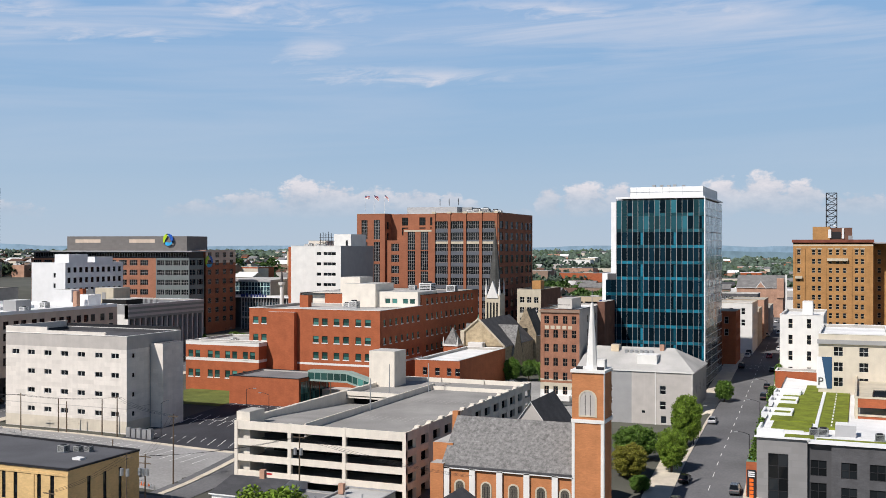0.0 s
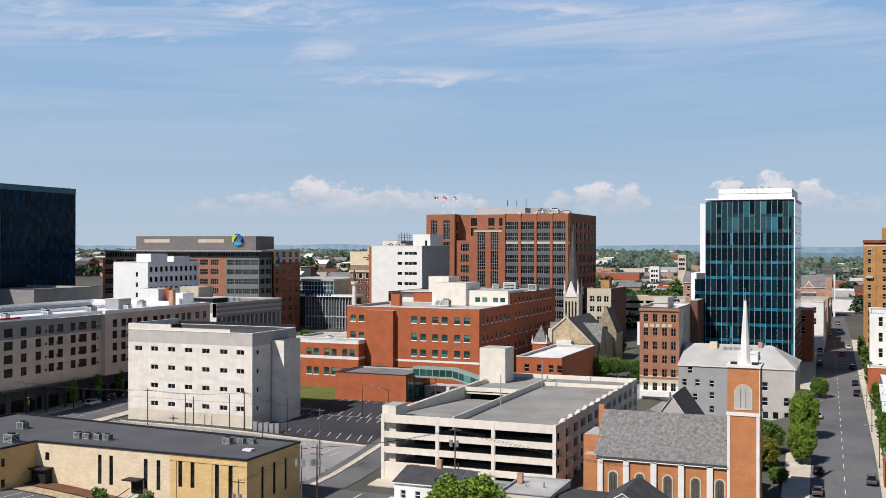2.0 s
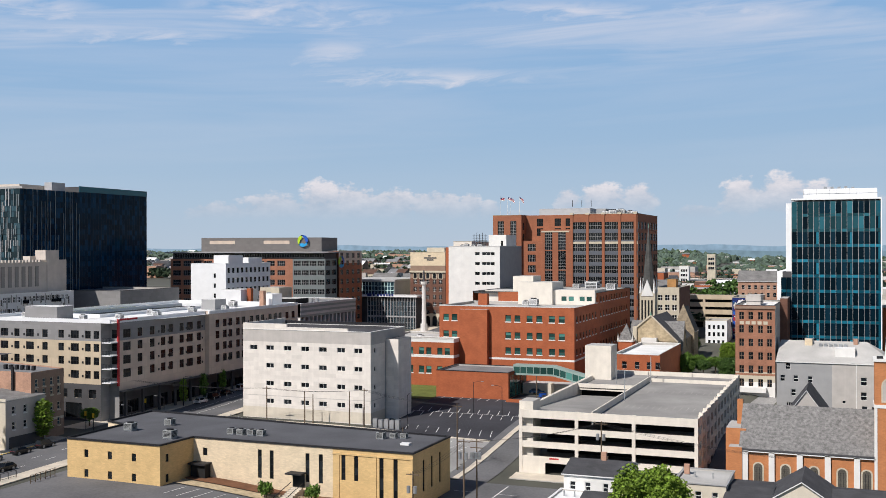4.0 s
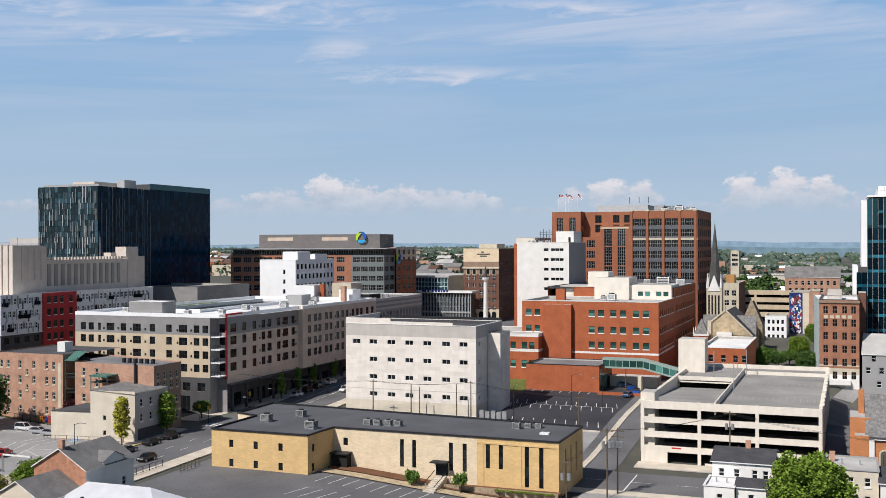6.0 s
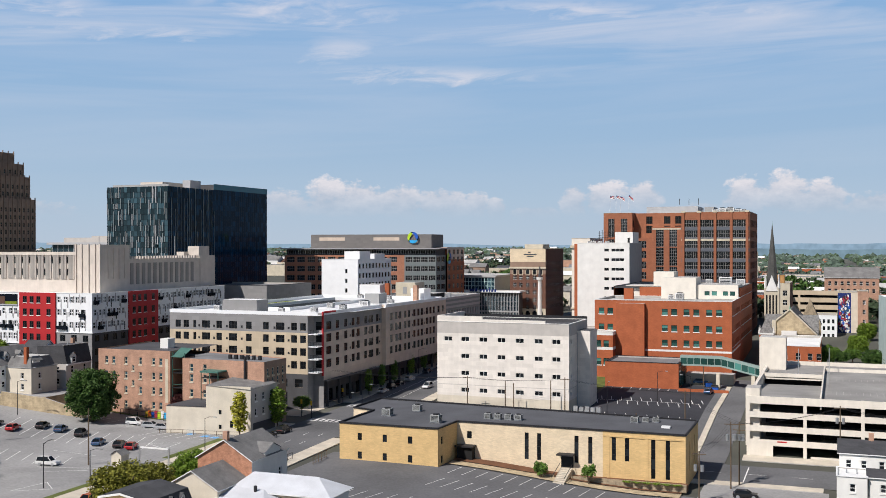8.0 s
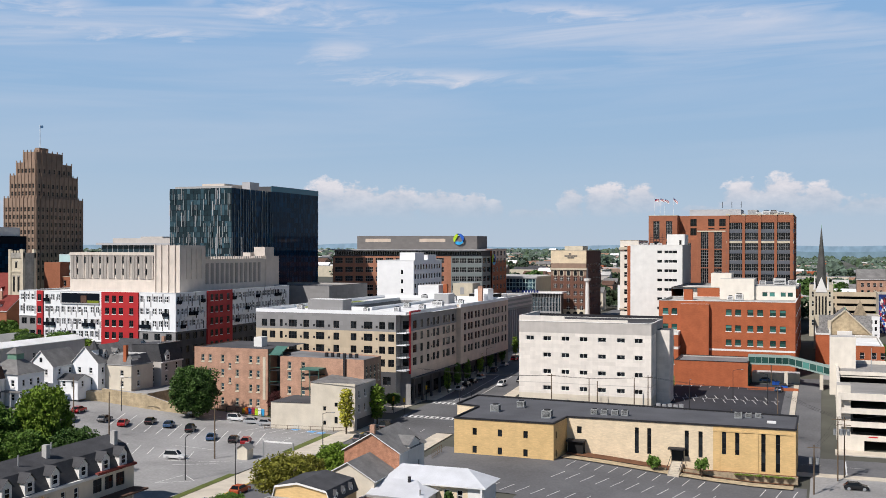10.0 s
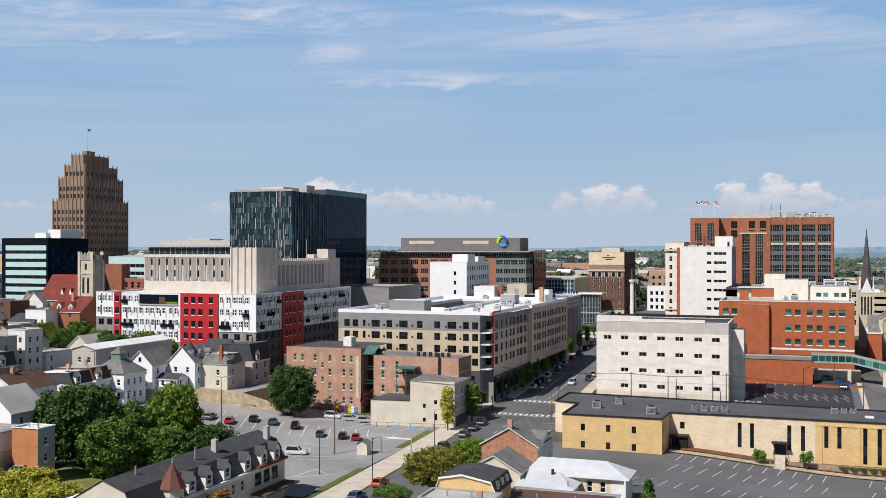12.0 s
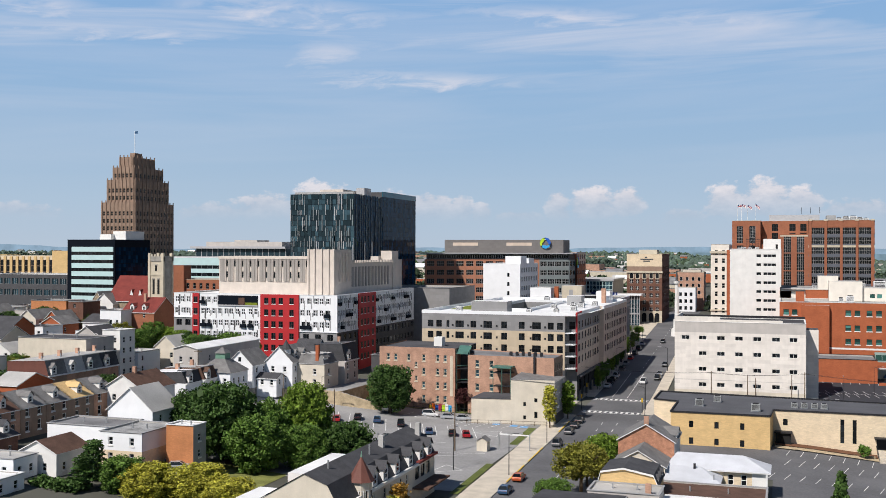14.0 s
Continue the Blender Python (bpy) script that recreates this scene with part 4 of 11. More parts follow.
def yellow_block():
    z = -2.6
    b = Building("brick_block", "two storey yellow brick block with slit windows and black roof", "commercial building", -190.7, 126.3, z)
    T = 6.85 - z
    st, slit = S(1, 1, "dark_metal", "glass_dark", None, 0.06), S(1, 4, "dark_metal", "glass_dark", None, 0.07)
    b.facade("yellow_brick", (0, 0), (21.8, 0), -1, T, at_cols([4.6, 10.2, 15.8], 0.95, [2.2, 6.0], 1.5, st))
    b.facade("yellow_brick", (21.8, 0), (22.3, 9.8), -1, T, at_cols([2.0], 0.9, [2.2, 6.0], 1.5, st))
    b.facade("tan_brick", (22.3, 9.8), (52.9, 9.8), -1, T, [(u - 0.42, u + 0.42, 2.6, 8.0, slit) for u in (15.0, 17.6, 25.3, 28.1)] + [(2.2, 3.2, 6.0, 7.5, st)])
    b.facade("yellow_brick", (52.9, 9.8), (69, 9.8), -1, T, [(u - 0.42, u + 0.42, a, c, slit) for u, a, c in ((2.2, 3.6, 8.2), (4.8, 3.6, 8.2), (9.9, 0.6, 8.2), (12.7, 0.6, 8.2))])
    b.facade("yellow_brick", (69, 9.8), (69, 28), -1, T, at_cols([5, 9, 13], 0.9, [1.6], 5.8, slit))
    b.facade("tan_brick", (69, 28), (-6, 34), -1, T)
    b.facade("tan_brick", (-6, 34), (-6, 19), -1, T, [(4, 5, 3.4, 5.4, st)])
    b.facade("tan_brick", (-6, 19), (0, 17), -1, T)
    b.facade("tan_brick", (0, 17), (0, 0), -1, T)
    pts = ((0, 0), (21.8, 0), (22.3, 9.8), (69, 9.8), (69, 28), (-6, 34), (-6, 19), (0, 17))
    b.g("roof").poly("felt_roof", *[(x, y, T - 0.2) for x, y in pts])
    for p, q in zip(pts, pts[1:] + pts[:1]):
        b.g("coping").beam("dark_metal", (*p, T), (*q, T), 0.17)
    for u in (54, 61.5, 68.7):
        b.piece("pilaster", "yellow_brick", u - 0.3, u + 0.3, 9.68, 9.8, -1, T - 1.2)
    b.piece("cornice", "yellow_brick", 52.9, 69, 9.66, 9.8, T - 1.2, T - 0.9)
    b.piece("porch_roof", "dark_metal", 22.6, 26.5, 7.4, 9.8, 4.5, 4.8)
    # solid black block painted as the porch's shaded inside
    b.piece("porch", "painted_dark", 22.9, 26.2, 8.0, 9.8, 1.2, 4.5)
    b.piece("canopy", "dark_metal", 44.0, 47.4, 7.6, 9.8, 4.2, 4.45)
    b.piece("door", "glass_dark", 44.5, 47.0, 9.7, 9.79, 1.6, 4.2)
    for k in range(9):
        b.piece("step", "pavement", 44.6, 46.9, 8.6 - 0.75 * k, 9.35 - 0.75 * k, -1, 1.6 - 0.19 * k)
    for u in (44.4, 46.95):
        o = Geo()
        o.beam("dark_metal", (u, 9.3, 2.5), (u, 2.6, 0.95), 0.05)
        h = o.make("handrail")
        h.parent = b.e
    b.piece("bed", "mulch", 27, 44, 6.4, 9.78, -1, 0.35)
    b.piece("bed", "mulch", 47.2, 69.5, 7.4, 9.78, -1, 0.2)
    b.piece("retaining_wall", "rubble_stone", 27, 44, 6.0, 6.4, -1, 0.7)
    b.piece("retaining_wall", "rubble_stone", 47.2, 69.5, 7.0, 7.4, -1, 0.5)
    b.piece("gate", "wood_pole", 0.3, 3.6, -0.1, 0.0, -0.5, 1.5)
    b.done()
    zr = 6.85 - 0.2
    roof_units([(-190.7 + x, 126.3 + y, zr, w) for x, y, w in ((5.5, 12, 1.9), (18.5, 7.5, 2.0), (9.2, 20, 1.7), (27, 16, 1.4), (29.2, 16, 1.4), (31.5, 16.2, 1.4), (33.6, 16.4, 1.4), (57, 22, 1.5), (59, 23.5, 1.2), (61, 24, 1.2))], "galvanised roof air handler on a black flat roof", "unit_grey")
    b2 = tagged(new("skylight"), "white domed skylight on a black flat roof", "skylight")
    g = Geo()
    g.box("white_metal", -0.9, 0.9, -0.7, 0.7, 0, 0.35)
    g.make("curb").parent = b2
    b2.matrix_world = pose(-190.7 + 64, 126.3 + 18, zr)


def school():
    b = Building("brick_school", "three storey red brick building with green tinted windows and white bands", "brick building", -167.7, 263.0, 2.0)
    W, H = 42.7, 24.0
    st = S(1, 2, "dark_metal", "glass_green", "white_paint", 0.1)
    rows = [9.9, 14.5, 19.6]
    cols = [2.2, 5.0] + [22.3, 25.2, 29.0, 32.0, 35.9, 38.9]
    rt = [c for c in range(3, 30, 4)]
    b.facade("red_brick", (0, 0), (W, 0), -2, H, at_cols(cols, 1.8, rows, 1.9, st), bands=((8.1, 8.7, "white_paint"),))
    b.facade("red_brick", (W, 0), (W, 30), -2, H, at_cols(rt, 1.5, rows, 1.8, st), bands=((8.1, 8.7, "white_paint"),))
    b.facade("red_brick", (W, 30), (0, 30), -2, H)
    b.facade("red_brick", (0, 30), (0, 0), -2, H)
    b.flat_roof("light_roof", 0, W, 0, 30, H, 0.7, "white_paint")
    b.piece("stair_bay", "red_brick", 7.2, 16.2, -1.8, 0.0, -2, H - 0.9, top="light_roof")
    # rear wing, one storey higher
    T = H + 3.2
    b.facade("red_brick", (9, 30), (W, 30), H - 0.5, T)
    b.facade("red_brick", (W, 30), (W, 80), -2, T, at_cols(list(range(4, 48, 4)), 1.5, rows + [H + 0.3], 1.8, st))
    b.facade("red_brick", (W, 80), (0, 80), -2, T)
    b.facade("red_brick", (0, 80), (0, 30), -2, T)
    b.flat_roof("grey_roof", 0, W, 30, 80, T, 0.5, "dark_metal")
    # cream roof storey
    sq = S(1, 1, "white_metal", "glass_green", None, 0.08)
    b.shell("white_plaster", 17, W - 0.6, 28, 44, H - 0.6, T + 1.0, front=at_cols([15.0, 17.4, 21.0, 23.3], 1.7, [H + 0.6], 1.5, sq), part="roof_storey")
    b.g("roof_storey").poly("light_roof", (17, 28, T + 1.0), (W - 0.6, 28, T + 1.0), (W - 0.6, 44, T + 1.0), (17, 44, T + 1.0))
    b.piece("lift_house", "white_plaster", 17, 28.5, 26.5, 40, H - 0.6, T + 3.4, top="light_roof")
    b.piece("lift_house", "white_plaster", 13.5, 20.5, 32, 41, H - 0.6, T + 5.2, top="light_roof")
    b.piece("door", "painted_dark", 18.2, 19.2, 31.9, 32.0, T + 1.4, T + 3.4)
    b.piece("wing_storey", "white_plaster", 4, 17, 31, 45, H - 0.6, T + 0.4, top="light_roof")
    b.window((6, 30.98, H + 0.5), 0, 1.8, 1.4, sq)
    b.window((9, 30.98, H + 0.5), 0, 1.8, 1.4, sq)
    b.piece("chimney", "red_brick", 5.5, 8.5, 20, 22.2, H - 0.7, H + 3.0, top="painted_dark")
    # lower front wing
    b.facade("red_brick", (-18, -6.2), (7.1, -6.2), -2, 14.2, at_cols([1.8, 4.2, 8.6, 11.0, 14.6, 17.0, 20.6, 23.0], 1.7, [3.9, 9.5], 2.1, st), bands=((13.2, 14.2, "white_paint"), (8.6, 9.45, "white_paint")))
    b.facade("red_brick", (7.1, -6.2), (7.1, 0), -2, 14.2, bands=((13.2, 14.2, "white_paint"), (8.6, 9.45, "white_paint")))
    b.facade("red_brick", (-18, 18), (-18, -6.2), -2, 14.2)
    b.flat_roof("light_roof", -18, 7.1, -6.2, -0.05, 14.2, 0.5, "white_paint")
    b.flat_roof("light_roof", -18, -0.05, -0.04, 18, 14.2, 0.5, "white_paint")
    b.done()
    roof_units([(-167.7 + x, 263 + y, 2 + z, w) for x, y, z, w in ((24, 21, H - 0.7, 2.6), (21, 22, H - 0.7, 1.8), (36, 50, T - 0.5, 4.2), (40, 62, T - 0.5, 3.0), (-9, 6, 12.6, 1.8), (30, 52, T + 0.3, 2.2), (13, 52, T - 0.4, 2.0))], "pale metal roof air handler with a fan", "white_metal", "school roof units")


def low_building():
    b = Building("brick_pavilion", "low windowless red brick pavilion with a flat grey roof", "brick building", -159.5, 240.2, 0.6)
    b.shell("red_brick", 0, 21.6, 0, 17, -2, 8.3)
    b.flat_roof("grey_roof", 0, 21.6, 0, 17, 8.3, 0.4, "dark_metal")
    for k in range(3):
        b.window((21.66, 1 + 5.2 * k, 1.2), math.pi / 2, 4.8, 6.2, S(4, 2, "green_metal", "glass_green", None, 0.1))
    b.piece("ramp_wall", "red_brick", 21.8, 36, -3.0, -2.6, -2, 1.6)
    b.piece("entrance", "cream_stucco", 22, 36, 12, 18, -2, 4.2, top="light_roof")
    b.done()
    s = tagged(new("skywalk"), "green glazed footbridge on cream piers over the alley", "footbridge")
    s.matrix_world = pose(-138.2, 245.5, 0)
    n, L, dz = 12, 23.4, -2.2
    for k in range(n):
        x0, x1 = L * k / n, L * (k + 1) / n
        z0, z1 = (7.9 + dz * max(0, q - 6) / 6 for q in (k, k + 1))
        y0, y1 = (-4.0 * max(0, q - 6) / 6 for q in (k, k + 1))
        for name, m, a, c, off in (("sill_beam", "celadon", 0, 0.5, 0.0), ("pane", "glass_green", 0.5, 2.3, 0.06), ("head_beam", "celadon", 2.3, 2.9, 0.0)):
            g = Geo()
            for yy in (off, 3.0 - off):
                if name == "pane" and yy > 1:
                    g.make(name).parent = s
                    g = Geo()
                g.poly(m, (x0, y0 + yy, z0 + a), (x1, y1 + yy, z1 + a), (x1, y1 + yy, z1 + c), (x0, y0 + yy, z0 + c))
            if name != "pane":
                zz = a if name == "sill_beam" else c
                g.poly(m, (x0, y0, z0 + zz), (x1, y1, z1 + zz), (x1, y1 + 3, z1 + zz), (x0, y0 + 3, z0 + zz))
            g.make(name).parent = s
        g = Geo()
        g.box("celadon", x0, x0 + 0.16, y0 - 0.05, y0 + 0.06, z0 + 0.5, z0 + 2.3)
        g.make("mullion").parent = s
    for x, y in ((10.5, -1.5), (20.5, -3.2)):
        g = Geo()
        g.box("cream_stucco", x, x + 1.0, y, y + 2.4, -3.5, 6.0)
        g.make("pier").parent = s


def arch_window(b, x, y, z, w, h, m="glass_grey", name="arched_window"):
    """Round-headed window with a stone surround, on a wall facing the front."""
    pts = [(x - w / 2, z), (x + w / 2, z)] + [(x + w / 2 * math.cos(a), z + h - w / 2 + w / 2 * math.sin(a)) for a in [math.pi * k / 8 for k in range(9)]]
    g = Geo()
    g.poly(m, *[(px, y - 0.03, pz) for px, pz in pts])
    ob = g.make(name)
    ob.parent = b.e
    cx, cz, k = x, z + h / 2, 1 + 0.5 / w
    g = Geo()
    out = [(cx + (px - cx) * k, cz + (pz - cz) * (1 + 0.5 / h)) for px, pz in pts]
    n = len(pts)
    for i in range(n):
        j = (i + 1) % n
        g.poly("limestone", (out[i][0], y - 0.09, out[i][1]), (out[j][0], y - 0.09, out[j][1]), (pts[j][0], y - 0.09, pts[j][1]), (pts[i][0], y - 0.09, pts[i][1]))
        g.poly("limestone", (pts[i][0], y - 0.09, pts[i][1]), (pts[j][0], y - 0.09, pts[j][1]), (pts[j][0], y - 0.03, pts[j][1]), (pts[i][0], y - 0.03, pts[i][1]))
        g.poly("limestone", (out[j][0], y - 0.09, out[j][1]), (out[i][0], y - 0.09, out[i][1]), (out[i][0], y, out[i][1]), (out[j][0], y, out[j][1]))
    f = g.make("surround")
    f.parent = ob
    for q in (-1, 1):
        g = Geo()
        g.box("dark_metal", x + q * w / 6 - 0.04, x + q * w / 6 + 0.04, y - 0.06, y - 0.03, z, z + h * 0.85)
        g.make("glazing_bar").parent = ob


def church():
    b = Building("church", "orange brick church with a slate roof, square tower and white steeple", "church", -70.4, 170.0, -3.6)
    e, r = 9.1, 16.5
    c = "church_brick"
    W = 25.4
    b.facade(c, (0, 0), (W, 0), -1, e)
    b.facade(c, (W, 16), (0, 16), -1, e)
    b.facade(c, (0, 16), (0, 0), -1, e)
    b.facade(c, (W, 0), (W, 16), -1, e)
    b.gable("slate", 2.0, W - 0.2, 0, 16, e, r - e, "x", 0.45, c)
    for x in (2.2, 7.0, 12.0, 16.9, 21.9):
        b.piece("pilaster", "white_paint", x, x + 1.05, -0.45, 0.0, -1, e - 0.25)
    for x in (5.1, 10.0, 15.0, 19.9, 24.1):
        arch_window(b, x, 0.0, 2.2, 1.5, 4.2, "leaded")
    b.piece("eave_board", "charcoal", 0, W, -0.5, -0.1, e - 0.3, e - 0.02)
    b.piece("buttress", c, -0.3, 2.2, -0.6, 2.5, -1, e + 0.2, top="light_roof")
    b.piece("chancel", c, -1.2, 2.6, 3, 12, -1, e + 3.2, top="light_roof")
    b.piece("chimney", c, 0.4, 1.5, 8.4, 9.6, e - 1, r + 0.6)
    # tower
    x0, x1, y1, T = W, W + 5.4, 5.4, 26.4
    b.shell(c, x0, x1, -0.35, y1, -1, T, part="tower")
    for x in (x0, x1 - 0.45):
        b.piece("corner_strip", "white_paint", x - 0.03, x + 0.48, -0.45, -0.34, -1, 18.0)
    b.piece("corner_strip", "white_paint", x1 - 0.02, x1 + 0.1, -0.36, 0.2, -1, T)
    b.piece("band", "white_paint", x0 - 0.15, x1 + 0.15, -0.5, y1 + 0.15, 18.0, 18.6)
    b.piece("cornice", "white_paint", x0 - 0.25, x1 + 0.25, -0.6, y1 + 0.25, T, T + 0.45)
    arch_window(b, x0 + 2.7, -0.35, 19.3, 2.6, 4.0, "grey_stucco", "louvred_opening")
    g = Geo()
    cx, cy = x0 + 2.7, 2.5
    g.tube("white_paint", cx, cy, T + 0.45, T + 1.0, 1.15, 0.98)
    g.tube("white_paint", cx, cy, T + 1.0, 38.0, 0.95, 0.24)
    g.tube("metal", cx, cy, 38.0, 40.2, 0.08, 0.03)
    g.make("steeple").parent = b.e
    b.piece("hatch", "white_paint", cx + 0.9, cx + 2.2, cy - 0.2, cy + 1.6, T + 0.45, T + 2.0)
    for q in (-2.3, 1.3):
        b.piece("roof_rail", "dark_metal", cx + q, cx + q + 1.1, cy - 1.9, cy - 1.3, T + 0.45, T + 0.9)
    # transept roof behind
    b.facade(c, (9, 32), (9, 16.6), -1, 13)
    b.facade(c, (17, 16.6), (17, 32), -1, 13)
    b.gable("shingle_dark", 9, 17, 16.6, 32, 13, 5.5, "y", 0.3, "grey_stucco")
    b.done()


def grey_block():
    b = Building("grey_house_block", "grey rendered three storey block with scattered white framed windows", "building", -68.4, 263.0, 0.0)
    st = S(1, 2, "white_metal", "glass_dark", "white_paint", 0.12)
    H, W, D = 12.7, 29.6, 24.0
    wins = [(x - 0.6, x + 0.6, zz, zz + 1.7, st) for x, zz in ((3.0, 10.5), (1.6, 7.2), (5.0, 7.2), (4.4, 3.4), (8.7, 7.1), (8.7, 4.0), (8.7, 0.4))] + [(2.6, 4.4, -0.3, 1.5, S(4, 1, "white_metal"))]
    b.facade("mid_grey", (0, 0), (14.2, 0), -5, H, wins)
    w2 = [(x - 0.75, x + 0.75, zz, zz + 2.1, st) for x, zz in ((22.1 - 14.2, 6.9), (22.1 - 14.2, 3.0), (27.5 - 14.2, 3.1))] + [(x - 0.7, x + 0.7, -0.4, 1.4, S(1, 1, "white_metal", "glass_dark", None, 0.1)) for x in (8.1, 10.6, 13.4)] + [(x - 0.4, x + 0.4, 1.9, 2.6, S(1, 1)) for x in (3.0,)]
    b.facade("grey_stucco", (14.2, 0), (W, 0), -5, H, w2)
    b.facade("mid_grey", (W, 0), (W, D), -5, H, at_cols([5, 12, 19], 1.3, [2, 7], 1.9, st))
    b.facade("mid_grey", (W, D), (0, D), -5, H)
    b.facade("mid_grey", (0, D), (0, 0), -5, H)
    # low hipped membrane roof with its ridge along the front
    R, e, r = b.g("roof"), 0.25, 17.5
    A, B = (0.4, 12.0, r), (W - 6.6, 12.0, r)
    c = [(-e, -e, H), (W + e, -e, H), (W + e, D + e, H), (-e, D + e, H)]
    R.poly("light_roof", c[0], c[1], B, A)
    R.poly("light_roof", c[1], c[2], B)
    R.poly("light_roof", c[2], c[3], A, B)
    R.poly("light_roof", c[3], c[0], A)
    b.piece("eave_board", "white_paint", -e, W + e, -e - 0.04, -e + 0.12, H - 0.3, H - 0.02)
    b.piece("eave_board", "white_paint", W + e - 0.12, W + e + 0.04, -e + 0.13, D + e, H - 0.3, H - 0.02)
    b.piece("roof_house", "tan_brick", 6.9, 8.9, 9.0, 11.4, 15.6, 18.2, top="light_roof")
    b.piece("roof_house", "white_paint", 15.0, 20.0, 3.0, 8.0, 13.0, 16.3, top="white_membrane")
    for k in range(6):
        b.piece("vent_box", "metal", 10.6 + 1.3 * k, 11.4 + 1.3 * k, 8.6, 9.6, 15.9, 17.0)
    b.piece("vent_box", "old_brick", 19.5, 20.6, 10.2, 11.4, 16.4, 18.4)
    b.piece("pipe", "white_paint", 20.2, 20.35, -0.2, 0.0, -4, H - 0.3)
    b.piece("pipe", "white_paint", W - 0.3, W - 0.15, -0.2, 0.0, -4, H - 0.3)
    b.done()


white_block()
garage()
yellow_block()
school()
low_building()
church()
grey_block()

# ---- downtown towers and blocks behind ----
def plain(name, label, cat, m, x0, x1, y0, y1, z1, fw=(), rw=(), lw=(), roof="light_roof", cap="limestone", parapet=0.7, bands=(), sides=None, z0=None, group=""):
    """A flat-roofed block with windows on the sides that are seen; window heights count from its base."""
    z0 = gz((x0 + x1) / 2, y0) if z0 is None else z0
    b = Building(name, label, cat, x0, y0, z0, group=group)
    b.shell(m, 0, x1 - x0, 0, y1 - y0, -3, z1 - z0, front=fw, right=rw, left=lw, bands=bands, sides=sides)
    b.flat_roof(roof, 0, x1 - x0, 0, y1 - y0, z1 - z0, parapet, cap)
    return b


def rows(top, pitch, n, first):
    """Sill heights of n storeys, counted down from first below top."""
    return [top - first - pitch * k for k in range(n)]


def glass_tower():
    z0 = 2.0
    b = Building("glass_tower", "tall teal glass office tower with white fins and roof house", "office tower", -66.5, 300.7, z0)
    W, D, H = 25.3, 39.8, 56.1
    n, p, fl = 12, 4.62, 16
    bw = W / fl
    b.piece("core", "charcoal", 0.3, W - 0.3, 0.3, D - 0.3, -3, H - 0.4, top="light_roof")
    def quad_mesh(w, h, m):
        g = Geo()
        g.poly(m, (0, 0, 0), (w, 0, 0), (w, 0, h), (0, 0, h))
        o = g.make("pane")
        d = o.data
        bpy.data.objects.remove(o)
        return d
    # top two storeys: lighter panes, the reflected sky painted in
    vis, spa, dim, top = quad_mesh(bw - 0.1, p - 0.95, "glass_blue"), quad_mesh(bw - 0.1, 0.85, "glass_teal"), quad_mesh(bw - 0.1, 0.85, "glass_sky_teal"), quad_mesh(bw - 0.1, p - 0.95, "glass_sky_teal")
    rng = random.Random(4)
    for k in range(n):
        zt = H - 0.5 - p * k
        wide = range(-2 if zt < 34 else 0, fl)
        for i in wide:
            slim = (i in (4, 10) and k > 1 and k % 4 != 3) or i == fl - 1
            for nm, d, z in (("pane", top if k < 2 and rng.random() < 0.8 else vis, zt - (p - 0.95)), ("spandrel", spa if k > 1 else dim, zt - p + 0.05)):
                o = new(nm, d)
                o.parent = b.e
                o.matrix_local = Matrix.Translation((i * bw + 0.05, rng.uniform(-0.012, 0.012), z))
            if slim:
                b.box("slim_panes", "glass_teal", i * bw + bw * 0.5, i * bw + bw - 0.06, -0.05, -0.02, zt - (p - 1.0), zt - 0.1)
    for i in range(fl + 1):
        b.piece("fin", "pale_grey", i * bw - 0.045, i * bw + 0.045, -0.12, 0.0, 0.5, H)
    b.piece("crown", "white_panel", -0.12, W + 0.12, -0.25, D + 0.1, H, H + 0.5)
    b.piece("base_band", "white_panel", 0, W, -0.3, 0.1, -2, 0.6)
    b.piece("side_wall", "white_panel", -1.7, 0, 0.6, D, 34.3, H - 0.9)
    b.piece("side_wall", "white_panel", -4.3, -2.7 * 1.0, 0.6, D, -3, 34.3)
    b.piece("core", "charcoal", -2.7, 0.3, 0.3, D, -3, 34.2)
    b.piece("corner_post", "white_panel", W - 0.12, W + 0.2, -0.35, 0.5, -2, H)
    # pale east side: the sky's reflection is painted into the upper panes
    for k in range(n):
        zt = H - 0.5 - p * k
        b.window((W + 0.05, 0.5, zt - p + 0.1), math.pi / 2, D - 1.0, p - 0.1, S(14, 2, "white_panel", "glass_sky_pale" if zt > 20 else "glass_grey", None, 0.12))
    b.piece("roof_house", "white_panel", 3.2, W - 1.0, 4, D - 4, H + 0.5, H + 3.5, top="light_roof")
    for k in range(9):
        b.piece("screen_joint", "pale_grey", 3.2 + 1.9 * k, 3.26 + 1.9 * k, 3.94, 4.0, H + 0.5, H + 3.4) if 3.3 + 1.9 * k < W - 1 else None
    b.piece("screen_rail", "metal", 3.1, W - 0.9, 3.9, 4.0, H + 2.0, H + 2.12)
    for x, y in ((9, 8), (11, 9), (13, 10), (15, 8), (17, 12)):
        b.piece("roof_vent", "metal", x, x + 0.9, y, y + 0.9, H + 3.5, H + 4.4)
    b.done()


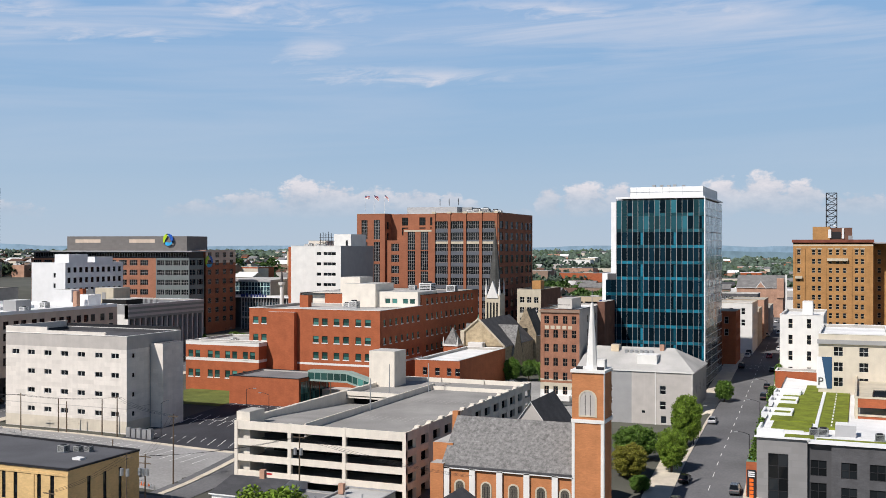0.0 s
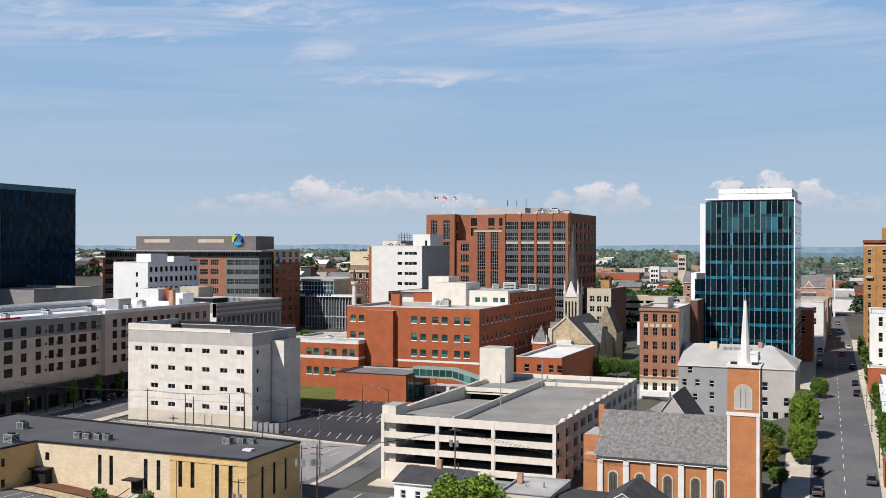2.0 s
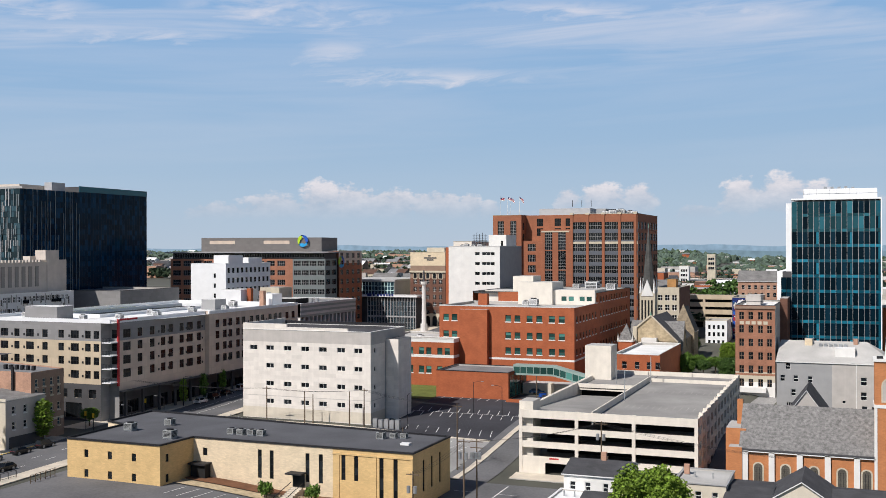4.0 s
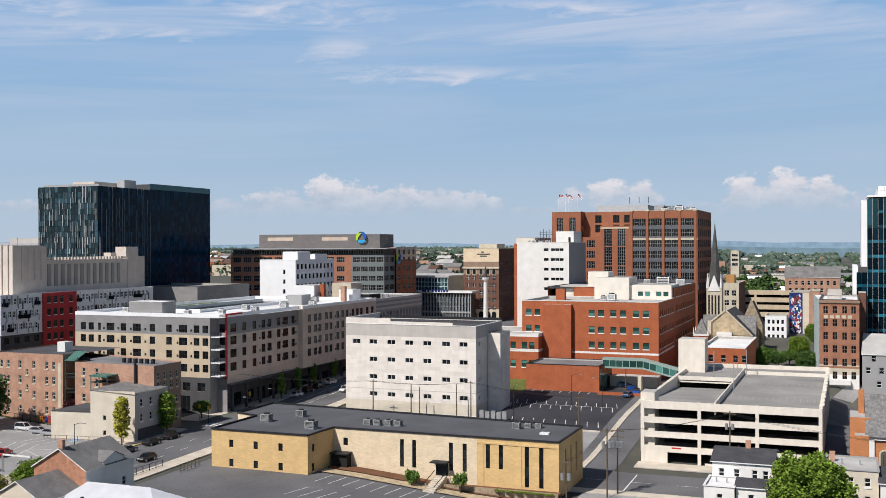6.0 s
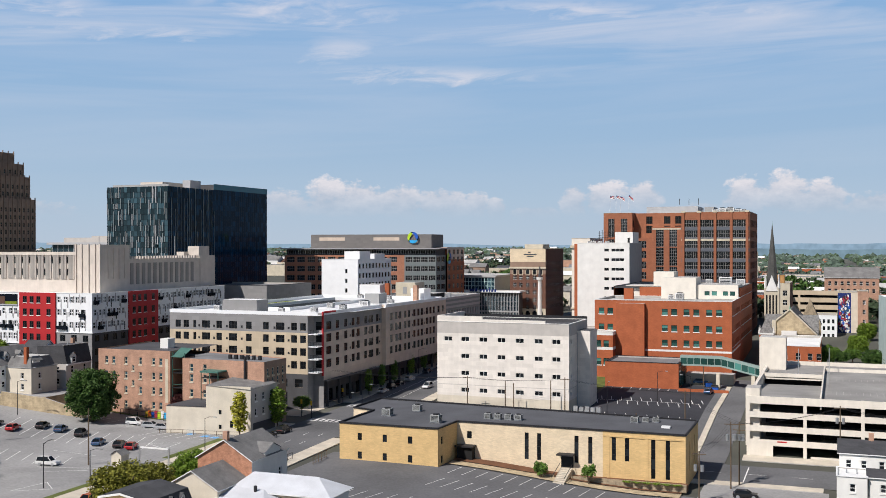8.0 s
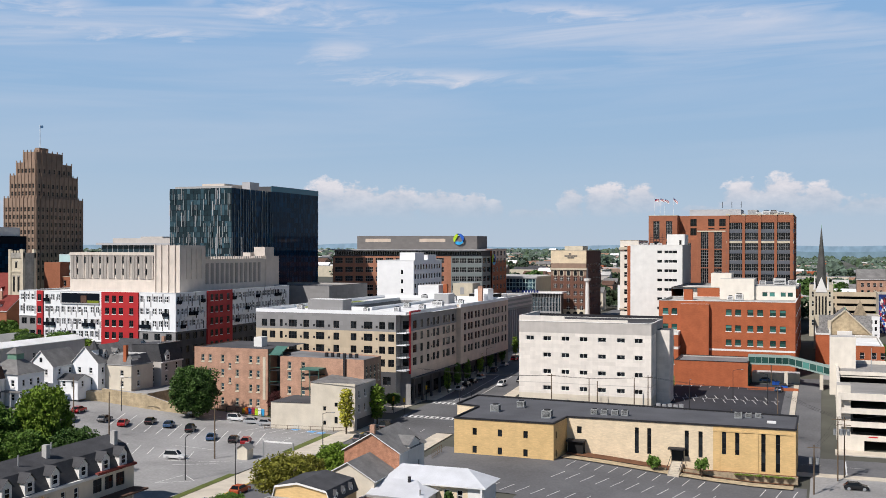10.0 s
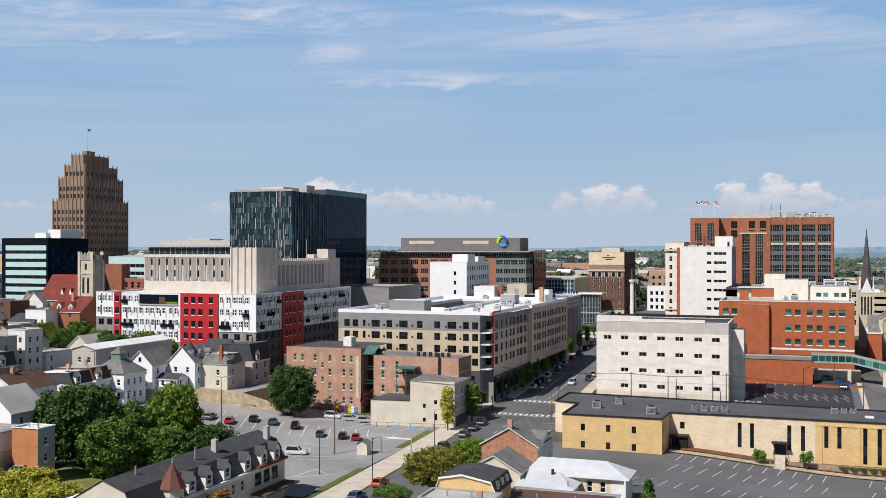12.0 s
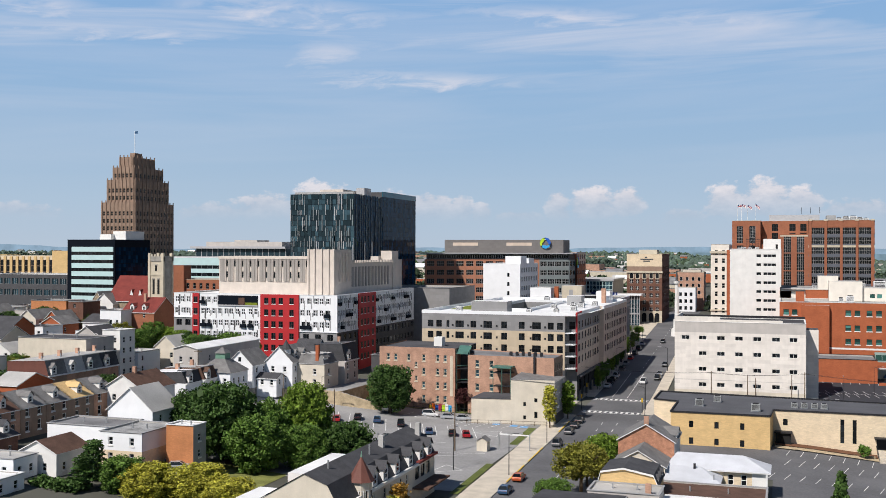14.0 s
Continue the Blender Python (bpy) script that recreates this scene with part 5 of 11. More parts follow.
def brick_tower():
    z0 = 7.0
    b = Building("brick_tower", "brown brick office tower with stepped bays and dark windows", "office tower", -189.0, 375.8, z0)
    m = "brown_brick"
    st = S(4, 2, "dark_metal", "glass_dark", None, 0.12)
    band = S(5, 2, "mid_grey", "glass_dark", None, 0.08)
    H = 50.4
    rr = [H - 6.1 - 4.4 * k for k in range(10)]
    # left pier block
    b.shell(m, 0, 12.4, 0, 44, -3, H, front=at_cols([3.4, 8.9], 2.7, [5, 13.8, 22.6, 31.4, 40.2], 7.8, S(4, 6, "mid_grey", "glass_dark", None, 0.08)), right=at_cols([3], 1.8, rr[:2], 2.9, st))
    b.flat_roof("light_roof", 0, 12.4, 0, 44, H, 0.8, "limestone")
    # recess wall and low bay
    b.facade(m, (12.4, 6), (33, 6), -3, H, at_cols([6.2, 13.8, 18.5], 2.7, [H - 8.6, H - 4.6], 3.2, st))
    b.shell(m, 12.4, 20.6, 1.2, 6, -3, H - 10.6, front=at_cols([4.0], 3.4, rr[2:], 3.0, band), part="low_bay")
    b.g("low_bay").poly("limestone", (12.4, 1.2, H - 10.6), (20.6, 1.2, H - 10.6), (20.6, 6, H - 10.6), (12.4, 6, H - 10.6))
    # middle bay
    b.shell(m, 20.6, 33, 0.0, 6, -3, H - 6.0, front=at_cols([3.4, 9.0], 3.2, [4, 12, 20, 28, 36], 7.6, S(4, 6, "mid_grey", "glass_dark", None, 0.08)), part="middle_bay")
    b.g("middle_bay").poly("limestone", (20.6, 0, H - 6.0), (33, 0, H - 6.0), (33, 6, H - 6.0), (20.6, 6, H - 6.0))
    b.piece("cornice", "limestone", 20.9, 32.7, -0.15, 0.0, H - 7.2, H - 6.6)
    # main front: four bays of wide windows between brick piers, grey spandrels
    cols = [4.0, 10.4, 17.0, 23.2]
    main = at_cols([c for c in cols], 5.6, rr, 2.9, S(6, 2, "mid_grey", "glass_dark", None, 0.08))
    b.facade(m, (33, 0), (60.4, 0), -3, H, main, bands=[(z - 1.5, z, "spandrel_grey") for z in rr] + [(rr[1] - 1.6, rr[1] - 0.6, "limestone")])
    for u in (0.7, 7.2, 13.7, 20.2, 26.5):
        b.piece("pier", m, 33 + u - 0.55, 33 + u + 0.55, -0.35, 0.0, -3, H - 0.2)
        b.piece("pier_cap", "limestone", 33 + u - 0.8, 33 + u + 0.8, -0.4, 0.0, H - 0.2, H + 0.5)
    b.facade(m, (60.4, 0), (60.4, 44), -3, H, at_cols([3.5, 10, 16.5, 23, 29.5, 36, 41], 3.6, rr, 2.9, st))
    b.facade(m, (60.4, 44), (12.4, 44), -3, H)
    b.flat_roof("light_roof", 33, 60.4, 0, 44, H, 0.8, "limestone")
    b.g("roof").poly("light_roof", (12.4, 6, H), (33, 6, H), (33, 44, H), (12.4, 44, H))
    b.piece("penthouse", "pale_grey", 16, 38, 14, 34, H - 0.5, H + 3.0, top="light_roof")
    b.piece("penthouse", "mid_grey", 41, 45, 12, 26, H - 0.5, H + 2.6)
    for x in (30, 34, 38):
        b.piece("antenna", "dark_metal", x, x + 0.2, 15, 15.2, H + 3.6, H + 6.4)
    b.done()
    roof_units([(-189 + x, 375.8 + y, z0 + H - 0.8, w) for x, y, w in ((46, 8, 2.4), (49, 8, 3.0), (52, 9, 3.2), (55, 12, 2.6), (57.5, 9, 2.2))], "pale roof plant on the brick tower", "white_metal", "tower roof plant")
    for k, (x, y) in enumerate(((2.2, 3), (3.8, 8), (6.6, 3), (10.0, 5))):
        f = tagged(new("flagpole"), "white flagpole with a red, white and blue flag", "flagpole", "roof flags")
        f.matrix_world = pose(-189 + x, 375.8 + y, z0 + H)
        g = Geo()
        g.tube("white_metal", 0, 0, -0.9, 8.0, 0.09, 0.05)
        g.make("pole").parent = f
        g = Geo()
        for i in range(6):
            for j in range(4):
                P = lambda a, c: (0.1 + 0.30 * a, 0.18 * math.sin(a * 1.3 + k), 7.6 + 0.5 * (k % 2) - 0.30 * c - (0.05 + 0.09 * k) * a)
                g.poly("car_blue" if i < 2 and j < 2 else ("flag_red" if j % 2 == 0 else "white_paint"), P(i, j + 1), P(i + 1, j + 1), P(i + 1, j), P(i, j))
        g.make("flag").parent = f


def slab():
    b = Building("white_slab", "white windowless slab block with a column of slit windows", "office building", -187.2, 320.5, 4.0)
    H = 40.4
    st = S(3, 1, "white_metal", "glass_dark", None, 0.1)
    w = [(13.0, 17.8, H - 3.2 - 3.6 * k, H - 2.1 - 3.6 * k, st) for k in range(9)] + [(10.3, 12.1, H - 3.2 - 3.6 * k, H - 2.1 - 3.6 * k, S(1, 1)) for k in range(9)]
    b.facade("white_paint", (0, 0), (19.8, 0), -3, H, w)
    # grey east wall: the white slab's shaded side is put into the colour
    b.facade("mid_grey", (19.8, 0), (19.8, 26), -3, H)
    b.facade("white_paint", (19.8, 26), (0, 26), -3, H)
    b.facade("red_brick", (0, 26), (0, 0), -3, H)
    b.flat_roof("light_roof", 0, 19.8, 0, 26, H, 0.6, "white_paint")
    b.piece("side_pier", "red_brick", -1.3, -0.02, 0.4, 25, -3, H - 0.3)
    b.piece("lift_house", "white_paint", 12.8, 19.6, 8, 20, H - 0.6, H + 4.2, top="light_roof")
    b.piece("lift_door", "painted_dark", 17.6, 18.4, 7.9, 8.0, H - 0.4, H + 2.0)
    for k in range(5):
        b.piece("antenna_mast", "dark_metal", 6.2 + 1.1 * k, 6.35 + 1.1 * k, 10, 10.15, H - 0.6, H + 4.6 + 0.5 * (k % 2))
        b.piece("antenna_rail", "dark_metal", 5.8, 11.6, 9.95, 10.05, H + 1.2 + 0.9 * k, H + 1.32 + 0.9 * k) if k < 4 else None
    b.done()
    roof_units([(-187.2 + x, 320.5 + y, 4 + H - 0.6, w_) for x, y, w_ in ((3.5, 5, 1.4), (5.2, 5, 1.7), (7.5, 6, 1.5), (10.5, 5, 1.6))], "small roof cooler on the white slab", "white_metal", "slab coolers")
    b = plain("ornate_hotel", "narrow cream stone tower house with rows of windows", "hotel", "white_plaster", -196.7, -189.0, 350, 374, 46.4, fw=grid(0.8, 6.8, 2, 1.2, rows(40, 3.6, 9, 3.4), 2.0, S(1, 2, "white_metal")), roof="light_roof")
    b.piece("cornice", "limestone", -0.4, 8.0, -0.7, 0.0, 37.2, 38.2)
    b.piece("cornice", "limestone", -0.3, 7.9, -0.5, 0.0, 12.2, 12.8)
    b.done()


def health_office():
    z0 = 5.2
    b = Building("glass_office", "wide office block in brick, grey metal and glass", "office building", -327.4, 350.0, z0)
    W, H = 67.0, 37.3
    st = S(4, 2, "mid_grey", "glass_dark", None, 0.09)
    T = 34.2
    rr = rows(T, 4.1, 7, 3.1)
    L, M, R = (1.1, -7.5), (52.0, 9.9), (65.4, 14.5)
    b.facade("office_brick", L, M, -3, T, at_cols([2.8 + 4.6 * k for k in range(11)], 3.4, rr, 2.3, st))
    b.facade("office_green", M, R, -3, T, at_cols([2.0 + 3.45 * k for k in range(4)], 3.0, rr, 2.2, S(4, 2, "mid_grey", "glass_dark", None, 0.1)))
    b.facade("office_green", R, (66.3, 24), -3, T, at_cols([2.4, 7.0], 3.6, rr, 2.4, S(4, 1, "metal", "glass_blue", None, 0.1)))
    b.facade("brown_brick", (66.3, 40), (1.1, 40), -3, T)
    b.facade("brown_brick", (1.1, 40), L, -3, T)
    b.facade("charcoal", (1.6, -6.4), (65.0, 15.3), T, H - 0.5, [(0.8 + 2.2 * k, 2.8 + 2.2 * k, T + 0.5, H - 0.9, S(2, 1, "metal", "glass_dark", None, 0.12)) for k in range(30)], part="top_storey")
    b.facade("charcoal", (65.0, 15.3), (66.0, 24), T, H - 0.5, part="top_storey")
    G = b.g("roof_slab")
    ring = [(-0.6, -9.2), (67.2, 14.0), (67.2, 25), (66.0, 41), (-0.6, 41)]
    G.poly("light_roof", *[(x, y, H) for x, y in ring])
    G.poly("metal", *[(x, y, H - 0.5) for x, y in reversed(ring)])
    for (xa, ya), (xb, yb) in zip(ring, ring[1:] + ring[:1]):
        G.poly("pale_grey", (xa, ya, H - 0.5), (xb, yb, H - 0.5), (xb, yb, H), (xa, ya, H))
    G = b.g("plant_screen")
    ring = [(5.5, 9.2), (61.7, 18.2), (61.7, 33), (5.5, 33)]
    G.poly("light_roof", *[(x, y, H + 6.2) for x, y in ring])
    for (xa, ya), (xb, yb) in zip(ring, ring[1:] + ring[:1]):
        G.poly("screen_grey", (xa, ya, H), (xb, yb, H), (xb, yb, H + 6.2), (xa, ya, H + 6.2))
    for x in (9.5, 35.0):
        g = Geo()
        y = 9.2 + (x - 5.5) * 0.16
        g.poly("taupe_panel", (x, y - 0.05, H + 3.4), (x + 12, y + 1.87, H + 3.4), (x + 12, y + 1.87, H + 4.9), (x, y - 0.05, H + 4.9))
        g.make("screen_louvre").parent = b.e
    b.facade("brown_brick", (W, 24.1), (W, 47), -3, H + 0.2, at_cols([3.0, 8.6, 14.2, 19.6], 2.6, rr + [T + 0.2], 2.2, st), bands=((H - 5.2, H + 1, "taupe_panel"),))
    b.facade("brown_brick", (W, 47), (W - 9, 47), -3, H + 0.2)
    b.facade("brown_brick", (W - 9, 24.1), (W, 24.1), H - 3, H + 0.2)
    b.piece("wing_roof", "light_roof", W - 9, W + 0.1, 24.1, 47.1, H + 0.2, H + 0.4)
    b.done()
    for dx, dy, dz, s, nm in ((53.4, 16.2, H + 4.7, 2.6, "roof_sign"), (W + 0.25, 26.5, H - 4.6, 2.6, "wall_sign")):
        sg = tagged(new(nm), "round emblem of blue, teal and lime petals", "sign", "round emblems")
        sg.matrix_world = pose(-327.4 + dx, 350 + dy, z0 + dz, 0, 0, 0 if nm == "roof_sign" else 90)
        for q, mm in enumerate(("lime_sign", "teal_sign", "blue_sign")):
            g = Geo()
            n = 12
            base = len(g.v)
            a0 = radians(90 + 120 * q)
            P = []
            for i in range(n + 1):
                t = i / n
                a = a0 + t * 2.5
                P.append((math.cos(a), math.sin(a), 0.08 + 0.5 * math.sin(math.pi * t ** 0.7)))
            for i in range(n):
                (c0, s0, w0), (c1, s1, w1) = P[i], P[i + 1]
                g.poly(mm, (s * c0 * (1 - w0), 0, s * s0 * (1 - w0)), (s * c1 * (1 - w1), 0, s * s1 * (1 - w1)), (s * c1, 0, s * s1), (s * c0, 0, s * s0))
                g.poly(mm, (s * c0, 0, s * s0), (s * c1, 0, s * s1), (s * c1, 0.3, s * s1), (s * c0, 0.3, s * s0))
            g.make("petal").parent = sg


def white_office():
    b = Building("white_office", "bright white painted office block with narrow dark windows on its side", "office building", -285.5, 300.0, 3.6)
    H = 34.5
    st = S(1, 1, "white_metal", "glass_dark", None, 0.08)
    b.facade("white_panel", (0, 0), (15.8, 0), -3, H, at_cols([10.8], 1.0, rows(H, 3.8, 6, 5.4), 1.7, st))
    b.facade("white_panel", (15.8, 0), (15.8, 32), -3, H, at_cols([2 + 3.1 * k for k in range(10)], 1.7, rows(H, 3.8, 7, 3.6), 2.0, st))
    b.facade("white_panel", (15.8, 32), (0, 32), -3, H)
    b.facade("white_panel", (0, 32), (0, 0), -3, H)
    b.flat_roof("white_membrane", 0, 15.8, 0, 32, H, 0.5, "white_panel")
    b.piece("lift_house", "white_panel", 9, 15.6, 2, 12, H - 0.5, H + 3.2, top="white_membrane")
    b.piece("lift_house", "white_panel", 11, 15.6, 16, 26, H - 0.5, H + 2.2, top="white_membrane")
    b.done()


def hotel():
    z0 = 7.6
    b = Building("brick_hotel", "dark brick hotel with an arched base and a pale top storey", "hotel", -242.0, 411.0, z0)
    H = 34.4
    st = S(2, 2, "white_metal", "glass_dark", "limestone", 0.1)
    rr = rows(H, 3.5, 8, 11.2)
    b.facade("dark_brick", (0, 0), (17.6, 0), -3, H - 6.2, at_cols([2.4, 5.4, 8.8, 12.2, 15.2], 1.7, rr[:6], 2.0, st), bands=((H - 12, H - 6, "brownstone"), (-3, 6, "limestone")))
    b.facade("tan_brick", (0, 0), (17.6, 0), H - 6.2, H)
    b.facade("dark_brick", (17.6, 0), (17.6, 34), -3, H, at_cols([2.5 + 3.6 * k for k in range(9)], 1.7, rr[:6] + [H - 8], 2.0, st))
    b.facade("dark_brick", (17.6, 34), (0, 34), -3, H)
    b.facade("tan_brick", (0, 34), (0, 0), -3, H)
    b.flat_roof("light_roof", 0, 17.6, 0, 34, H, 0.5, "limestone")
    b.piece("cornice", "limestone", -0.3, 17.9, -0.6, 0, H - 9.4, H - 8.6)
    for x in (2.4, 5.4, 8.8, 12.2, 15.2):
        arch_window(b, x, 0.0, 0.3, 2.2, 4.6, "glass_dark")
        arch_window(b, x, 0.0, H - 12.2, 1.6, 2.6, "glass_dark")
    b.piece("penthouse", "limestone", 5, 14, 8, 20, H - 0.5, H + 2.2)
    # unreadable lettering as bars
    for x, w, z in ((9.0, 1.2, H - 1.6), (6.8, 6.4, H - 2.6), (8.3, 3.4, H - 3.5)):
        b.piece("letter_bar", "charcoal", x, x + w, -0.06, 0, z - 0.35, z + 0.25)
    b.done()


def dark_tower():
    z0 = 2.0
    b = Building("dark_glass_tower", "dark blue glass office tower with grey vertical fins", "office tower", -350.5, 252.0, z0)
    W, D, H, Y = 27.1, 71.0, 63.4, 30.5
    b.piece("core", "charcoal", 0.3, W - 0.3, 0.3, Y, -3, H - 0.3, top="light_roof")
    b.piece("core", "charcoal", 0.3, W - 0.5, Y, D - 0.3, -3, H + 2.2, top="light_roof")
    p, n = 4.1, 15
    rng = random.Random(7)
    for k in range(n):
        z = H - p * (k + 1)
        b.window((0, 0.0, z), 0, W, p, S(18, 2, "black_frame", "glass_grey", None, 0.09))
        b.window((W, 0, z), math.pi / 2, Y, p, S(20, 2, "black_frame", "glass_navy", None, 0.09))
        b.window((W - 0.4, Y, z + 2.4), math.pi / 2, D - Y, p, S(26, 2, "black_frame", "glass_navy", None, 0.05))
        for i in range(36):
            if rng.random() < 0.42:
                x = W * i / 36
                a, c = rng.choice((0, p / 2)), rng.choice((0.5, 0.8, 1.0))
                b.box("fin_screen", rng.choice(("fin_grey", "fin_grey", "mid_grey", "pale_grey")), x, x + rng.choice((0.16, 0.3)), -0.25, 0.0, z - a, z + p * c)
    for i in range(17):
        y = Y * (i + rng.uniform(0.1, 0.9)) / 17
        b.piece("side_fin", "fin_grey", W, W + 0.2, y, y + 0.14, p * rng.randint(0, 6), H - p * rng.choice((0, 0, 1, 2, 4)))
    b.piece("crown", "glass_teal", W - 0.5, W - 0.3, Y, D, H + 0.2, H + 2.4)
    b.piece("roof_house", "precast", 9, 19, 8, 22, H - 0.3, H + 2.2, top="light_roof")
    b.piece("roof_house", "pale_grey", 19.5, 23, 20, 27, H - 0.3, H + 3.4, top="light_roof")
    b.piece("roof_rail", "mid_grey", 1, 26, 2, 2.15, H - 0.3, H + 0.9)
    b.done()


def tall_tower():
    """Setback tower: each stage narrower, with ribbed tops."""
    z0 = 3.0
    b = Building("setback_tower", "tall brown stone skyscraper with stepped setbacks and ribbed tops", "skyscraper", -468.5, 292.5, z0)
    st = S(1, 2, "brownstone", "glass_dark", None, 0.1)
    stages = ((0.0, 18.3, 0, 32, 0, 62.5, 8, 11), (1.6, 16.8, 2, 30, 62.5, 73.0, 7, 9), (3.4, 15.0, 4, 28, 73.0, 79.0, 5, 7), (5.6, 13.0, 6, 24, 79.0, 84.0, 3, 5))
    for s, (x0, x1, y0, y1, a, c, nf, nr) in enumerate(stages):
        zz = [z for z in [a + 1.2 + 3.45 * k for k in range(40)] if z + 2.2 < c - 1.2]
        if s == 0:
            zz = [z for z in zz if z > 22]
        fw = grid(0.6, x1 - x0 - 0.6, nf, 1.05, zz, 1.9, st) if s < 3 else ()
        rw = grid(0.6, y1 - y0 - 0.6, nr, 1.05, zz, 1.9, st) if s < 3 else ()
        b.shell("brownstone", x0, x1, y0, y1, a - 3, c, front=fw, right=rw, part="stage" if s == 0 else "upper_stage", sides={"f": "limestone" if s == 9 else "brownstone"})
        b.g("roof").poly("brownstone", (x0, y0, c), (x1, y0, c), (x1, y1, c), (x0, y1, c))
        for i in range(nf + 1):
            x = x0 + 0.6 + (x1 - x0 - 1.2) * i / nf
            b.piece("rib", "brownstone", x - 0.22, x + 0.22, y0 - 0.28, y0, a, c + 0.9)
        for i in range(nr + 1):
            y = y0 + 0.6 + (y1 - y0 - 1.2) * i / nr
            b.piece("rib", "brownstone", x1, x1 + 0.28, y - 0.22, y + 0.22, a, c + 0.9)
    b.piece("finial", "brownstone", 8.0, 10.6, 11, 17, 84, 86.3)
    b.piece("flagpole", "white_metal", 9.1, 9.3, 13, 13.2, 86.3, 97)
    b.piece("flag", "car_blue", 9.3, 11.0, 13.05, 13.12, 95.6, 96.8)
    b.done()


def black_office():
    b = Building("banded_office", "black glass office block with pale green banded front", "office building", -423.0, 211.0, 2.0)
    H = 45.2
    W, D = 21.0, 22.5
    b.shell("black_frame", 0, W, 0, D, -3, H)
    b.flat_roof("light_roof", 0, W, 0, D, H, 0.5, "black_frame")
    for k in range(12):
        z = H - 4.4 - 3.05 * k
        b.piece("band", "pale_band", 2, W - 0.6, -0.25, 0, z, z + 1.8)
        b.window((2, -0.2, z - 1.25), 0, W - 2.6, 1.25, S(12, 1, "charcoal", "glass_dark", None, 0.1))
        b.window((W + 0.1, 0.5, z - 1.3), math.pi / 2, D - 1, 3.0, S(14, 2, "black_frame", "glass_navy", None, 0.12))
    b.piece("plant", "white_paint", 10, 15, 6, 16, H - 0.5, H + 2.2)
    b.piece("plant", "white_paint", 14.5, 20, 8, 20, H - 0.5, H + 3.4)
    b.done()


def beige_block():
    z0 = 0.0
    b = Building("apartment_block", "five storey beige and grey panel apartments with white roof", "apartment building", -269.5, 178.0, z0)
    W, H, J, D = 46.5, 25.4, 41.0, 92.0
    st, wide = S(1, 2, "dark_metal", "glass_dark", None, 0.09), S(2, 2, "dark_metal", "glass_dark", None, 0.09)
    rr = [20.8, 17.5, 14.1, 10.6]
    w3 = S(3, 2, "dark_metal", "glass_dark", None, 0.09)
    fr = at_cols([2.75, 5.4, 16.1, 25.5, 30.8, 39.4, 42.1], 1.75, rr, 2.0, wide) + at_cols([11.85, 20.5, 35.2], 2.6, rr, 2.0, w3) + at_cols([8.2], 0.9, rr, 2.0, st)
    base = at_cols([6 + 7.2 * k for k in range(5)], 5.2, [0.5], 3.8, S(4, 1, "dark_metal", "glass_dark", None, 0.1)) + at_cols([4 + 4.6 * k for k in range(9)], 2.4, [5.6], 2.2, wide)
    bands = ((20.2, H + 1, "grey_panel"), (-3, 9.2, "charcoal"))
    b.facade("beige_panel", (0, 0), (43.5, 0), -3, H, fr + base, bands=bands)
    for z in rr:
        for x in (9.4, 14.2, 18.3, 23.0, 33.2, 37.5):
            b.box("wall_vent", "dark_metal", x, x + 0.55, -0.05, 0.0, z + 0.3, z + 0.9)
    # corner recess with balconies
    b.facade("grey_panel", (43.5, 0), (43.5, 3.4), -3, H)
    b.facade("grey_panel", (43.5, 3.4), (W, 3.4), -3, H, at_cols([1.5], 1.8, rr, 2.2, st))
    for z in rr:
        b.piece("balcony", "white_panel", 43.6, W - 0.1, 0.2, 3.4, z - 1.1, z - 0.85)
        for q in range(7):
            b.piece("baluster", "dark_metal", 43.7 + 0.46 * q, 43.76 + 0.46 * q, 0.25, 0.3, z - 0.85, z + 0.2)
        b.piece("rail", "dark_metal", 43.6, W - 0.1, 0.22, 0.3, z + 0.2, z + 0.27)
    b.piece("edge_fin", "red_panel", W - 0.35, W + 0.1, 2.9, 3.45, 8.6, H + 0.3)
    b.piece("edge_cap", "red_panel", W - 0.35, W + 0.12, 3.46, 10.5, H - 0.1, H + 0.36)
    # east side: first part, then the longer part standing proud
    lo = 7.4
    rgt = at_cols([13.4, 18.1, 21.5, 26.4, 34.6, 8.3], 2.0, rr, 2.2, wide) + at_cols([3.05, 30.2], 3.0, rr, 2.2, w3)
    b.facade("taupe_panel", (W, 3.4), (W, J), lo, H, rgt, bands=((20.2, H + 1, "grey_panel"),))
    rg2 = at_cols([4.2, 8.0, 10.9, 15.0, 18.0, 22.6, 26.0, 29.0, 33.4, 36.6, 39.6, 44.0, 48.0], 2.0, rr, 2.2, wide)
    b.facade("taupe_panel", (W + 1.4, J), (W + 1.4, D), lo, H + 0.3, rg2)
    b.facade("taupe_panel", (W, J), (W + 1.4, J), lo, H + 0.3)
    for z in rr:
        for y in (19.2, 23.4, 31.6, 39.2, 50.4, 61.6, 72.0):
            x = W if y < J else W + 1.4
            b.box("wall_vent", "dark_metal", x, x + 0.05, y, y + 0.6, z + 0.3, z + 0.9)
    b.facade("charcoal", (W - 3.2, 3.4), (W - 3.2, D), -3, lo, grid(0, D - 3.4, 14, 4.4, [0.5], 3.4, S(3, 1, "dark_metal", "glass_dark", None, 0.1)))
    b.piece("soffit", "charcoal", W - 3.2, W + 1.3, 3.5, D, lo - 0.3, lo)
    for k in range(13):
        b.piece("arcade_post", "charcoal", W - 0.7, W - 0.1, 6 + 7 * k, 6.6 + 7 * k, -3, lo - 0.3)
    b.facade("taupe_panel", (W + 1.4, D), (0, D), -3, H)
